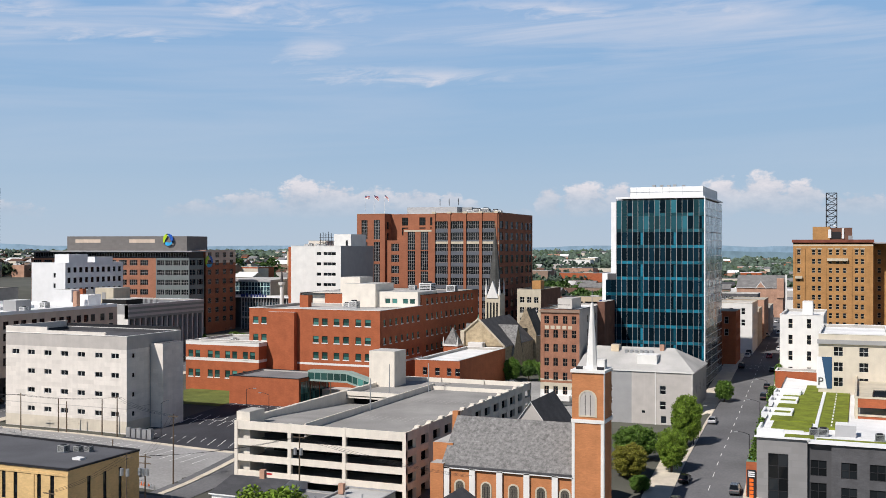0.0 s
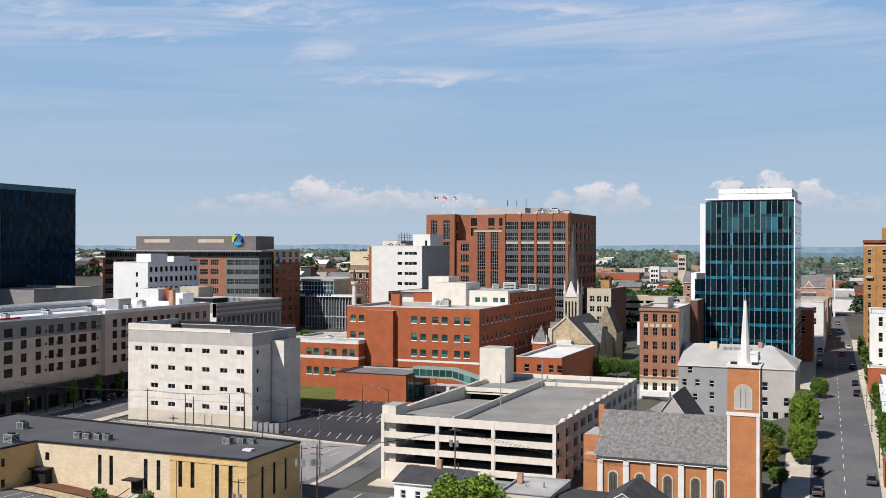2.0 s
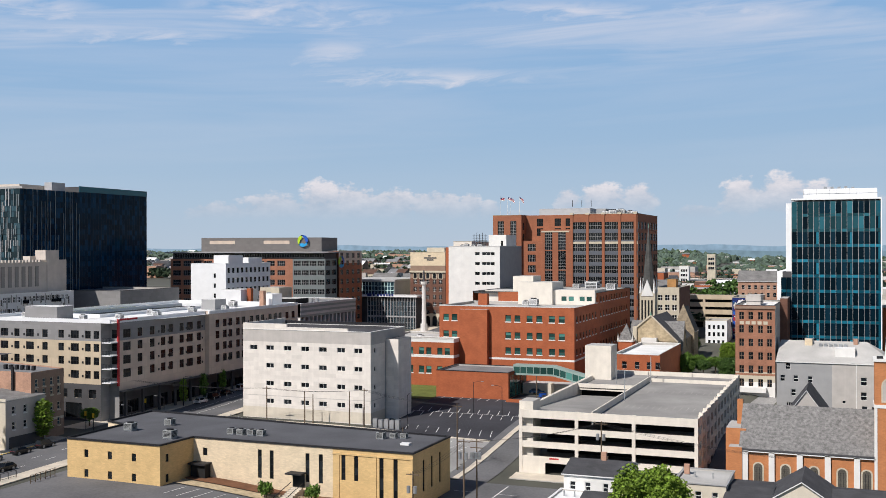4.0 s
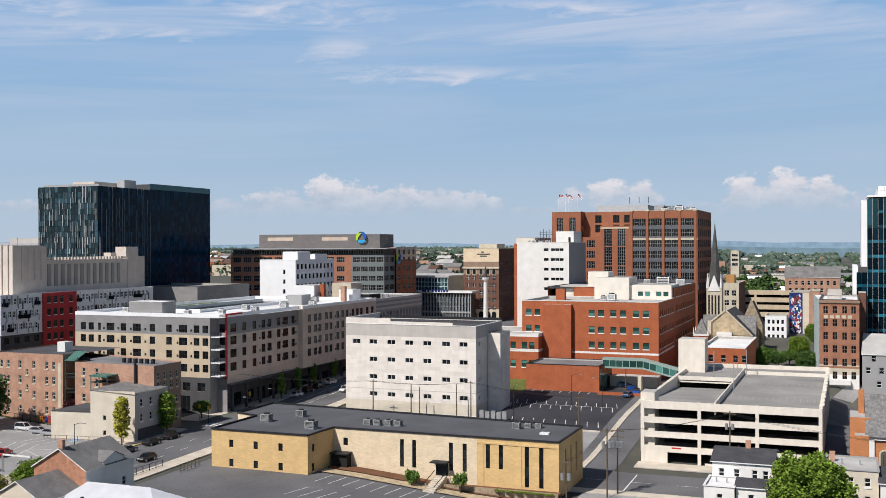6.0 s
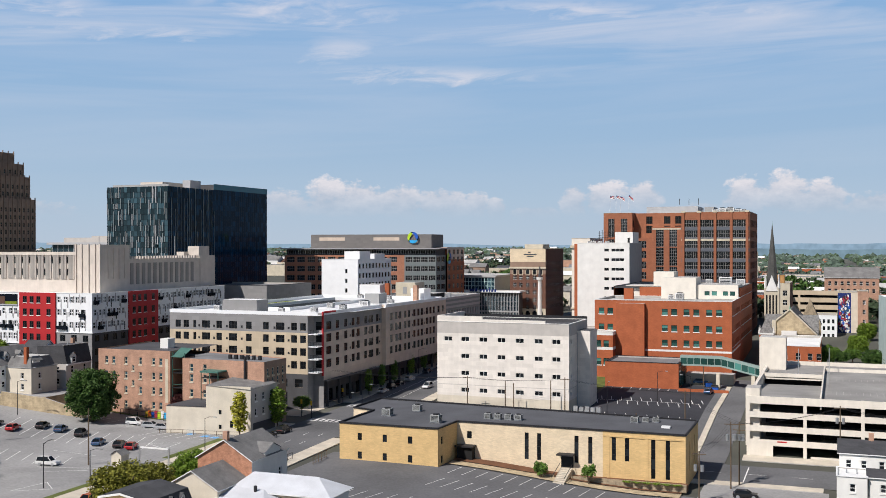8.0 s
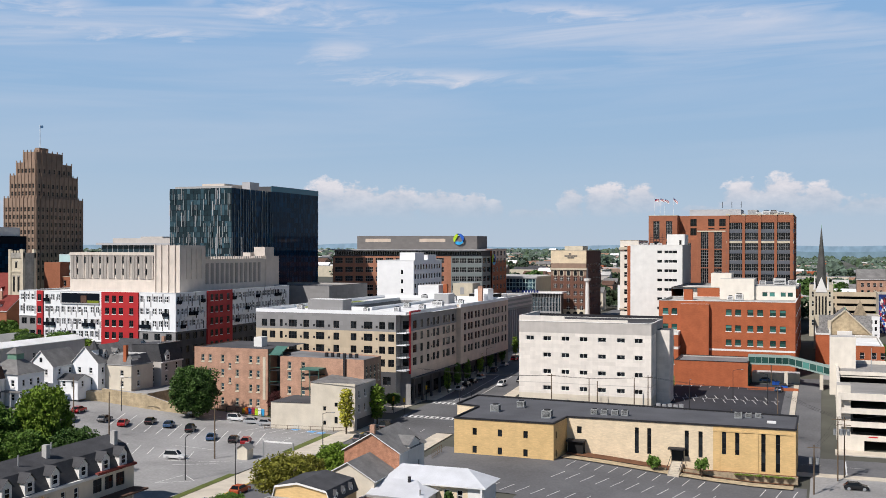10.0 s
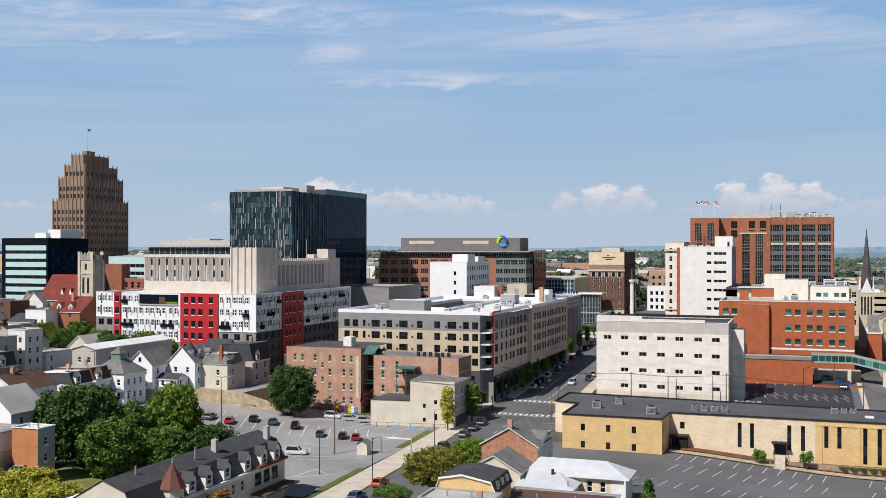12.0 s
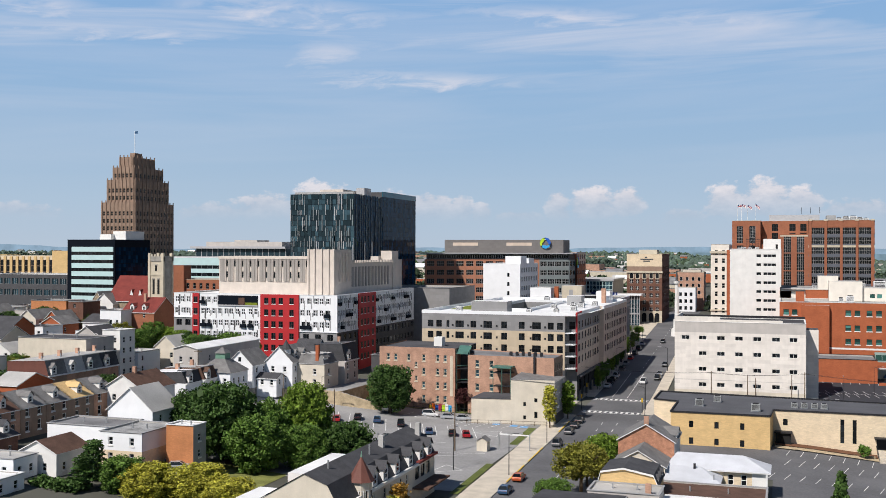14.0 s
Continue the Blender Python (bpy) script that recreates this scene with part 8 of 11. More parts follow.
def dormer(b, u, sd, W, D, H, R, roof, size=1.0):
    """A gabled dormer with one window."""
    d = new("dormer")
    d.parent = b.e
    d.matrix_local = (Matrix.Translation((u, 0.9, H + 0.35)) if sd == "f" else Matrix.Translation((W - 0.9, u, H + 0.35)) @ Matrix.Rotation(math.pi / 2, 4, "Z")) @ Matrix.Scale(size, 4)
    g = Geo()
    g.box("white_paint", -0.8, 0.8, 0.0, 2.6, 0, 1.7)
    g.poly("white_paint", (-0.8, 0, 1.7), (0.8, 0, 1.7), (0, 0, 2.5))
    g.make("dormer_wall").parent = d
    g = Geo()
    for s in (-1, 1):
        q = [(s * 1.05, -0.25, 1.5), (0, -0.25, 2.6), (0, 3.4, 2.6), (s * 1.05, 3.4, 1.5)]
        g.poly(roof, *(q if s < 0 else q[::-1]))
    g.make("dormer_roof").parent = d
    fm, gm, sl = window_mesh(0.9, 1.2, 1, 2, "white_metal", "glass_dark", None, 0.08)
    w = new("window", fm)
    w.parent = d
    w.matrix_local = Matrix.Translation((-0.45, -0.06, 0.3))
    new("pane", gm).parent = w


def mansard(label, x0, x1, y0, y1, zb, eave, top, wall, slope, roof, name="row_house", group=""):
    """A house with a steep mansard storey on the street side, dormers in it and a flat roof."""
    b = Building(name, label, "house", x0, y0, zb, group=group)
    W, D, H, T = x1 - x0, y1 - y0, eave - zb, top - zb
    n = max(2, int(D / 3.2))
    cols = [D * (k + 0.5) / n for k in range(n)]
    zs = [z for z in (1.0, 4.0, 7.0) if z + 1.9 < H]
    b.shell(wall, 0, W, 0, D, -2, H, right=at_cols(cols, 1.05, zs, 1.8, HW), front=at_cols((W * 0.7,), 0.95, zs, 1.6, HW))
    M = b.g("mansard")
    M.poly(slope, (W + 0.25, -0.02, H), (W + 0.25, D, H), (W - 1.0, D, T), (W - 1.0, -0.02, T))
    b.end(slope if wall != "brownstone" else "turret_copper", (0, -0.02, H), (W + 0.2, -0.02, H), (W - 1.0, -0.02, T), (0, -0.02, T - 0.4))
    b.end(slope, (W + 0.2, D + 0.01, H), (0, D + 0.01, H), (0, D + 0.01, T - 0.4), (W - 1.0, D + 0.01, T))
    b.g("roof").poly(roof, (W - 1.0, -0.1, T), (W - 1.0, D + 0.05, T), (-0.1, D + 0.05, T - 0.4), (-0.1, -0.1, T - 0.4))
    b.piece("cornice", "white_metal", W + 0.02, W + 0.45, 0, D, H - 0.35, H + 0.02)
    b.piece("roof_edge", "metal", W - 1.15, W - 0.75, -0.05, D, T - 0.02, T + 0.14)
    for c in cols[::2]:
        dormer(b, c, "r", W + 1.35, D, H - 0.15, 2, slope, 1.1)
    b.piece("chimney", "old_brick", W * 0.35, W * 0.35 + 0.9, D - 0.8, D - 0.1, T - 0.5, T + 1.2)
    b.piece("vent_pipe", "metal", W * 0.6, W * 0.6 + 0.2, D * 0.5, D * 0.5 + 0.2, T - 0.4, T + 0.7)
    b.done()
    return b


def brownstones():
    b = Building("brownstone_flats", "four storey weathered brick flats with green porches", "apartment building", -272.8, 152.0, 0.0)
    st = S(1, 2, "limestone", "glass_grey", "limestone", 0.14)
    H, m = 17.0, "old_brick"
    rr = [2.2, 5.9, 9.6, 13.3]
    b.facade(m, (0, 0), (22, 0), -2, H, at_cols([2.6, 4.8, 8.6, 13.0, 17.0, 19.2], 0.95, rr, 1.8, st) + at_cols([10.8], 0.8, [11.6, 7.8], 1.4, st))
    b.piece("stone_strip", "limestone", 20.6, 21.4, -0.06, 0.0, 4, 15)
    b.facade(m, (22, 0), (22, 5), -2, H)
    b.facade("charcoal", (22, 5), (26, 5), -2, H - 1)
    for z in (4, 7.7, 11.4):
        b.piece("porch_floor", "dark_metal", 22.1, 26, 0.6, 5, z, z + 0.18)
        b.piece("porch_rail", "green_metal", 22.1, 26, 0.6, 0.68, z + 0.9, z + 1.0)
    for x in (22.2, 25.8):
        b.piece("porch_post", "green_metal", x, x + 0.15, 0.6, 0.75, -1, H - 0.4)
    g = Geo()
    g.poly("porch_green", (22.05, 0.2, H - 1.4), (25.5, 0.2, H - 1.4), (25.5, 4.6, H + 0.5), (22.05, 4.6, H + 0.5))
    g.poly("porch_green", (25.5, 0.2, H - 1.52), (22.05, 0.2, H - 1.52), (22.05, 4.6, H + 0.38), (25.5, 4.6, H + 0.38))
    g.make("porch_roof").parent = b.e
    b.facade(m, (25.6, 5), (25.6, 0.1), -2, H - 1.6)
    b.facade(m, (25.6, 0.1), (49.5, -0.8), -2, H - 1.6, at_cols([2.7, 6.7], 1.1, rr[:3] + [12.2], 1.9, st))
    b.facade("brownstone", (49.5, -0.8), (49.6, 9.6), -2, H - 1.6, at_cols([1.7, 4.1, 6.5, 8.8], 1.0, rr[:3] + [11.9], 1.8, st), bands=((3.6, 4.2, "limestone"),))
    b.facade(m, (49.6, 9.6), (0, 22), -2, H - 1.6)
    b.facade(m, (0, 22), (0, 0), -2, H, at_cols([4, 9, 14], 0.95, rr, 1.8, st))
    b.g("roof").poly("dark_roof", (0, 0, H - 0.3), (22, 0, H - 0.3), (22, 22, H - 0.3), (0, 22, H - 0.3))
    b.g("rear_roof").poly("grey_roof", (22, 5, H - 1.9), (25.6, 0.1, H - 1.9), (49.5, -0.8, H - 1.9), (49.6, 9.6, H - 1.9), (22, 16.5, H - 1.9))
    b.piece("second_porch_roof", "porch_green", 33.5, 38.8, -4.2, -0.1, H - 4.4, H - 4.0)
    for x in (33.7, 36.1, 38.5):
        b.piece("porch_post", "green_metal", x, x + 0.15, -4.0, -3.85, -1, H - 4.4)
    for z in (4, 7.7, 11.2):
        b.piece("stair_flight", "dark_metal", 33.7, 38.6, -3.9, -0.5, z, z + 0.18)
    b.piece("pipe", "dark_metal", 44.0, 44.5, -1.2, -0.75, 4, H - 0.4)
    b.piece("lift_house", "white_paint", 13.2, 15.6, 8, 11, H - 0.3, H + 2.2)
    for k in range(6):
        b.piece("roof_vent", "dark_metal", 36 + 1.7 * k, 36.7 + 1.7 * k, 4.6, 5.3, H - 1.9, H - 0.8)
    for k in range(7):
        b.piece("mural_patch", ("yellow_paint", "orange_sign", "blue_sign", "flag_red", "lime_sign", "white_paint", "teal_sign")[k], 14.5 + k * 0.95, 15.35 + k * 0.95, -0.08 - 0.004 * k, 0.0, -0.6 + 0.25 * (k % 3), 1.5 + 0.3 * (k % 2))
    b.done()
    c = Building("cream_house", "cream rendered block with a stepped side and grey roof", "building", -242.0, 138.2, -0.8)
    sw = S(1, 1, "dark_metal", "glass_dark", None, 0.1)
    m = "cream_stucco"
    c.facade(m, (0, 0), (10, 1.4), -2, 6.6)
    c.facade(m, (10, 1.4), (21, 3.0), -2, 11.6, [(3.2, 3.9, 1.6, 2.6, sw), (3.2, 3.9, 5.0, 6.0, sw), (6.0, 6.8, 6.0, 7.0, sw), (6.0, 6.8, 2, 3.6, sw), (8.6, 9.5, 8.4, 9.6, sw)])
    c.facade("grey_stucco", (21, 3.0), (21, 15), -2, 11.2, at_cols([2.4, 5.8, 9.4], 1.0, [4.6, 8.0], 1.7, HW))
    c.facade(m, (21, 15), (10, 13), -2, 11.2)
    c.facade(m, (10, 13), (10, 1.4), -2, 11.6)
    c.facade(m, (10, 12), (0, 12), -2, 6.6)
    c.facade(m, (0, 12), (0, 0), -2, 6.6)
    c.g("roof").poly("shingle_grey", (9.8, 1.2, 11.7), (21.2, 2.8, 10.9), (21.2, 15.2, 11.3), (9.8, 13.2, 12.2))
    c.g("low_roof").poly("dark_roof", (-0.2, -0.2, 6.7), (10, 1.2, 6.7), (10, 12.2, 6.7), (-0.2, 12.2, 6.7))
    c.piece("shop_base", "charcoal", 20.9, 21.06, 4, 14, 0, 3)
    c.done()


def mansard_terrace():
    """The long terrace beside the street: slate mansard with dormers and a copper-topped turret."""
    b = Building("mansard_terrace", "long cream terrace with dark mansard roof and copper turret", "terrace", -240.5, 22.0, -1.2)
    W, L, E, R = 13.2, 43.5, 7.4, 12.0
    m = "cream_stucco"
    rw = at_cols([3, 6, 10.5, 13.5, 18.5, 21.5, 26, 29], 1.0, [1.2, 4.6], 1.7, HW) + [(33 + 2.9 * k, 35.2 + 2.9 * k, 4.4, 6.6, S(2, 2, "dark_metal", "glass_dark", None, 0.1)) for k in range(3)]
    b.facade(m, (0, 0), (W, 0), -2, E)
    b.facade(m, (W, 0), (W, L), -2, E, rw)
    b.facade(m, (W, L), (0, L), -2, E)
    b.facade("red_brick", (0, L), (0, 0), -2, E)
    G = b.g("roof")
    a, c = (W - 0.2, E + 0.2), (W - 1.9, R - 1.2)
    G.poly("shingle_dark", (W + 0.1, -0.2, E), (W + 0.1, L + 0.2, E), (W - 1.7, L + 0.2, R - 1.4), (W - 1.7, -0.2, R - 1.4))
    G.poly("shingle_dark", (W - 1.7, -0.2, R - 1.4), (W - 1.7, L + 0.2, R - 1.4), (W - 5.5, L + 0.2, R), (W - 5.5, -0.2, R))
    G.poly("shingle_dark", (W - 5.5, -0.2, R), (W - 5.5, L + 0.2, R), (-0.3, L + 0.2, E), (-0.3, -0.2, E))
    for y in (0.0, L):
        g = Geo()
        pts = [(0, y, E), (W, y, E), (W - 1.7, y, R - 1.5), (W - 5.5, y, R - 0.1)]
        g.poly(m if y == 0 else "shingle_dark", *(pts if y == 0 else pts[::-1]))
        g.make("gable").parent = b.e
    b.piece("cornice", "white_paint", W, W + 0.5, 0, L - 8, E - 0.4, E + 0.05)
    b.piece("cornice", "shingle_red", W, W + 0.7, L - 10, L, E - 0.1, E + 0.3)
    for y in (14.0, 18.6, 24.0, 30.5, 36.0, 40.5):
        dormer(b, y, "r", W + 1.0, L, E - 0.2, 3, "shingle_dark", 1.25)
    g = Geo()
    g.tube("cream_stucco", W - 0.3, 9.3, 1.5, 9.4, 1.7, n=8)
    g.make("turret").parent = b.e
    g = Geo()
    g.tube("turret_copper", W - 0.3, 9.3, 9.4, 13.0, 2.15, 0.1, n=8)
    g.tube("copper_green", W - 0.3, 9.3, 13.0, 13.9, 0.14, 0.04, n=6)
    g.make("turret_roof").parent = b.e
    for k in range(5):
        an = -1.2 + 0.62 * k
        b.window((W - 0.3 + 1.66 * math.cos(an) - 0.4 * math.cos(an + math.pi / 2), 9.3 + 1.66 * math.sin(an) - 0.4 * math.sin(an + math.pi / 2), 5.6), an + math.pi / 2, 0.8, 2.6, HW)
    for x, y, h in ((W - 4.2, 26, 1.9), (W - 3.0, 41.0, 1.7)):
        b.piece("chimney", "light_roof", x, x + 0.9, y, y + 0.9, R - 1.5, R + h - 0.6)
    for x, y in ((W - 4.5, 6), (W - 3.5, 20), (W - 6, 30)):
        b.piece("vent_pipe", "metal", x, x + 0.2, y, y + 0.2, R - 1.2, R + 0.9)
    b.piece("skylight", "glass_grey", W - 8.6, W - 6.6, 37, 40, R - 2.0, R - 0.9)
    b.piece("porch_roof", "shingle_brown", W, W + 3.0, L - 12, L, 3.2, 3.5)
    b.piece("rear_wing", "white_paint", -7, 0, 6, 14, -2, 6.0, top="white_membrane")
    b.piece("rear_wing", "white_paint", -5, 0, 20, 38, -2, 7.2, top="white_membrane")
    b.done()


def cross_gable(b, x, y0, y1, z0, z1, roof, wall):
    """A broad wall dormer on the right side of a house, with its own small pitched roof."""
    b.piece("wall_dormer", wall, x - 3.4, x + 0.05, y0, y1, z0 - 2.4, z1 - 3.2)
    ym = (y0 + y1) / 2
    g = Geo()
    for s in (-1, 1):
        ye = ym + s * (ym - y0 + 0.3)
        q = [(x + 0.3, ye, z1 - 3.3), (x + 0.3, ym, z1 - 2.0), (x - 4.4, ym, z1 - 2.0), (x - 4.4, ye, z1 - 3.3)]
        g.poly(roof, *(q if s > 0 else q[::-1]))
    g.poly(wall, (x + 0.05, y0, z1 - 3.2), (x + 0.05, y1, z1 - 3.2), (x + 0.05, ym, z1 - 2.1))
    g.make("dormer_roof").parent = b.e


def near_houses():
    b = house("red brick gabled house with a grey roof and white side", -196.2, -185.6, 83.6, 95.5, 7.6, 10.7, "worn_brick", "shingle_grey", "y", rcols=(2.4, 9.4), chimney=(5.3, 0.5), side={"r": "white_paint", "l": "white_paint"})
    cross_gable(b, 10.6, 4.2, 9.2, 9.0, 12.4, "shingle_grey", "white_paint")
    house("cream wing with a pale grey gabled roof", -196.0, -186.4, 74.6, 83.5, 4.6, 7.3, "cream_stucco", "shingle_grey", "y", rcols=(3, 6))
    b = Building("white_roof_house", "tan house under a low white hipped metal roof", "house", -186.0, 78.8, -1.2)
    b.shell("tan_brick", 0, 17.2, 0, 7.0, -2, 5.0, front=at_cols([6.6, 8.4], 0.8, [3.4], 1.0, HW) + at_cols([10.9, 13.2], 1.0, [2.4], 1.9, HW), sides={"r": "white_paint", "l": "white_paint"})
    b.piece("porch_wall", "white_paint", 14.6, 17.3, -0.12, 0.0, -2, 4.95)
    b.piece("corner_post", "white_metal", 17.0, 17.3, -0.75, -0.45, -2, 4.9)
    G = b.g("roof")
    o = 0.7
    G.poly("ribbed_metal", (-o, -o, 5.05), (17.2 + o, -o, 5.05), (13.0, 4.6, 7.0), (1.0, 4.6, 7.0))
    G.poly("ribbed_metal", (17.2 + o, -o, 5.05), (17.2 + o, 7.6, 5.05), (13.0, 4.6, 7.0))
    G.poly("ribbed_metal", (17.2 + o, 7.6, 5.05), (-o, 7.6, 5.05), (1.0, 4.6, 7.0), (13.0, 4.6, 7.0))
    G.poly("ribbed_metal", (-o, 7.6, 5.05), (-o, -o, 5.05), (1.0, 4.6, 7.0))
    b.piece("gutter", "white_metal", -o, 17.2 + o, -o - 0.1, -o + 0.02, 4.88, 5.03)
    b.done()
    b = Building("ribbed_roof_house", "small house under a white ribbed metal lean-to roof", "house", -186.6, 72.6, -1.2)
    b.shell("white_paint", 0, 9.6, 0, 6.0, -2, 3.9, front=at_cols((3, 7), 0.9, [1.4], 1.4, HW))
    G = b.g("roof")
    G.poly("ribbed_metal", (-0.3, -0.3, 3.95), (10.2, -0.9, 3.95), (6.2, 6.1, 5.4), (-0.3, 6.1, 5.4))
    G.poly("ribbed_metal", (10.2, -0.9, 3.95), (10.2, 6.1, 3.95), (6.2, 6.1, 5.4))
    b.g("wall_end").poly("white_paint", (9.6, 6.0, 3.9), (0, 6.0, 3.9), (0, 6.0, 5.35), (6.1, 6.0, 5.35))
    b.piece("chimney", "dark_metal", 5.0, 5.4, 5.0, 5.4, 5.0, 6.1)
    b.piece("vent_pipe", "metal", 8.8, 9.0, 0.6, 0.8, 4.0, 5.2)
    b.done()
    b = Building("gambrel_house", "yellow house with a dark gambrel roof and white trim", "house", -195.3, 57.0, -1.2)
    W, L = 9.6, 9.2
    prof = [(-0.25, 6.2), (0.25, 8.05), (4.1, 8.8), (9.0, 7.9), (9.85, 6.0)]
    b.shell("yellow_brick", 0, W, 0, L, -2, 6.3, right=at_cols((2.5, 6.5), 0.95, [2.2], 1.5, HW))
    for y, fl in ((0.0, 1), (L, -1)):
        g = Geo()
        pts = [(0, y, 6.3), (W, y, 6.3), (8.9, y, 7.8), (4.1, y, 8.7), (0.3, y, 7.95)]
        g.poly("yellow_brick", *pts[::fl])
        g.make("gable").parent = b.e
    G = b.g("roof")
    for (xa, za), (xb, zb) in zip(prof, prof[1:]):
        G.poly("shingle_dark", (xa, -0.3, za), (xb, -0.3, zb), (xb, L + 0.3, zb), (xa, L + 0.3, za))
        T = b.g("white_trim")
        T.poly("white_paint", (xa, -0.31, za - 0.32), (xb, -0.31, zb - 0.32), (xb, -0.31, zb), (xa, -0.31, za))
        T.poly("white_paint", (xa, -0.31, za - 0.32), (xa, 0.0, za - 0.32), (xb, 0.0, zb - 0.32), (xb, -0.31, zb - 0.32))
    for u in (1.9, 4.6, 7.3):
        dormer(b, u, "r", W + 0.9, L, 5.5, 2, "shingle_dark", 0.72)
    b.done()
    house("low house with a brown flat roof", -186.8, -168.6, 60.0, 72.0, 2.5, 2.6, "white_paint", "shingle_brown", "x", fcols=(3, 7, 12), rcols=(3, 7))
    house("low rear building with a pale flat roof", -196.0, -184.6, 50.0, 56.8, 4.9, 5.0, "grey_stucco", "light_roof", "x", chimney=(9.6, 1.0))
    house("dark roofed rear building with a brick chimney", -203.0, -190.0, 36.0, 49.8, 4.6, 5.0, "old_brick", "shingle_dark", "x")
    house("low house with a pale ribbed roof", -184.4, -172.0, 46.0, 59.8, 3.0, 3.4, "white_paint", "white_membrane", "x")
    # houses before the garage
    house("white sided row house with black roof and brick chimney", -94.2, -84.0, 137.0, 149.2, 5.4, 6.9, "white_paint", "shingle_dark", "x", fcols=(1.6, 4.2, 7.2, 9.0), zs=[6.7], chimney=(5.6, 6.0))
    house("white lean-to annex of a row house", -94.6, -89.6, 128.6, 136.8, 2.6, 2.7, "white_paint", "white_membrane", "x", fcols=(2.6,))
    house("dark roofed annex of a row house", -89.4, -84.6, 129.6, 136.8, 2.8, 3.6, "white_paint", "shingle_dark", "x", fcols=(2.4,))
    house("tan house with a pale flat roof", -75.5, -67.2, 135.0, 147.0, 5.6, 5.7, "cream_stucco", "light_roof", "x", fcols=(4.0, 6.6), chimney=(1.0, 8))
    house("dark roofed row house with white wall", -67.0, -60.5, 132.0, 146.0, 4.6, 5.2, "white_paint", "shingle_dark", "x", fcols=(2, 4.6))
    house("dark hipped roof house", -60.2, -51.5, 134.0, 146.0, 4.8, 7.6, "cream_stucco", "shingle_dark", "y", fcols=(2, 5))
    house("row house with a dark roof and gutters", -51.2, -38.5, 136.0, 146.0, 4.6, 5.4, "old_brick", "shingle_dark", "x", fcols=(2, 5, 9))
    house("low row house with a light roof", -83.8, -75.8, 136.0, 147.0, 4.4, 4.5, "old_brick", "grey_roof", "x", fcols=(2, 5))


def west_houses():
    house("white sided house with a pale grey flat roof", -303.0, -293.0, 31.5, 37.6, 7.0, 7.1, "white_panel", "light_roof", fcols=(3, 8), rcols=(1.6, 4.5), zb=3.0)
    house("pale blue house with a white flat roof", -299.5, -289.0, 22.0, 29.5, 5.4, 5.5, "white_panel", "white_membrane", fcols=(3, 7), rcols=(2.0, 5.5), zb=2.0)
    house("dark mansard house with white dormer windows", -314.0, -306.0, 40.5, 47.8, 8.2, 10.0, "dark_brick", "shingle_dark", "y", rcols=(1.8, 5.2), dormers=((2.0, "r"), (5.2, "r")), zb=3.6)
    house("white over cream two storey block with worn grey roof", -287.4, -278.2, 47.8, 60.0, 9.6, 9.7, "white_panel", "worn_roof", fcols=(2.4, 7.0), rcols=(), zs=[1.0, 3.9], zb=3.4, bands=((-2, 2.9, "tan_brick"),))
    house("white wing with a dark flat roof", -303.0, -287.6, 52.5, 62.0, 9.5, 9.6, "white_panel", "grey_roof", fcols=(9, 12.6), zb=3.6)
    house("white cottage with a brown shingle roof", -297.6, -289.4, 38.2, 47.2, 7.2, 9.3, "white_paint", "shingle_brown", "y", fcols=(2.6, 5.6), rcols=(2.2, 5.2, 7.6), zb=2.6)
    house("garage with an orange brick end and pale roof", -276.4, -270.6, 53.0, 57.5, 10.6, 10.7, "church_brick", "white_membrane", zb=3.4, side={"r": "mid_grey"}, rcols=(2.2,))
    house("white gabled house with a pale grey roof", -298.6, -287.9, 65.6, 75.4, 10.9, 15.4, "white_panel", "light_roof", "y", fcols=(), rcols=(3, 7), zb=4.0)
    house("white house with a long brown roof", -313.4, -302.9, 84.0, 97.0, 12.2, 15.4, "white_paint", "shingle_brown", "y", fcols=(3, 7.5), rcols=(3, 8), zb=5.2, chimney=(5.2, 4.6))
    cols = (("shingle_brown", "old_brick", "brown shingle row house with white dormer"), ("shingle_grey", "brownstone", "tan row house with grey roof and dormer"), ("shingle_grey", "brownstone", "tan row house with grey roof and dormer"), ("yellow_brick", "brownstone", "row house with an orange shingle roof"), ("shingle_grey", "old_brick", "pinkish row house with grey roof"))
    for k, (r, w, lab) in enumerate(cols):
        y0 = 48 + 7.8 * k
        house(lab, -322.0, -312.2, y0, y0 + 7.7, 11.6, 14.5, w, r, "y", rcols=(2.0, 5.6), ws=(1.15, 2.0), dormers=((3.9, "r"),), name="row_house", zb=5.4, group="west row houses")
    for k in range(4):
        mansard("grey mansard row house with brown end wall", -347.0, -335.0, 92 + 7.0 * k, 99 + 7.0 * k - 0.1, 8.0, 13.0, 16.6, "brownstone" if k == 0 else "old_brick", ("shingle_grey", "light_roof", "shingle_grey", "shingle_dark")[k], "light_roof", "row_house", "upper row houses")
    mansard("white sided terrace house with dark mansard and blue trim", -315.0, -304.4, 104.0, 111.0, 5.4, 11.0, 13.8, "white_panel", "shingle_dark", "white_membrane", "row_house", "mid row houses")
    mansard("white terrace house with a red-brown mansard", -315.0, -303.6, 111.1, 117.2, 5.4, 11.2, 14.2, "white_paint", "shingle_brown", "light_roof", "row_house", "mid row houses")
    b = Building("house", "white house with grey hipped roof and green turret", "house", -309.5, 117.6, 4.6)
    W, D, H = 9.6, 9.0, 7.6
    b.shell("white_panel", 0, W, 0, D, -2, H, front=at_cols((2, 5, 8), 0.95, [1.2, 4.6], 1.6, HW), right=at_cols((2, 4.5, 7), 0.95, [1.2, 4.6], 1.6, HW))
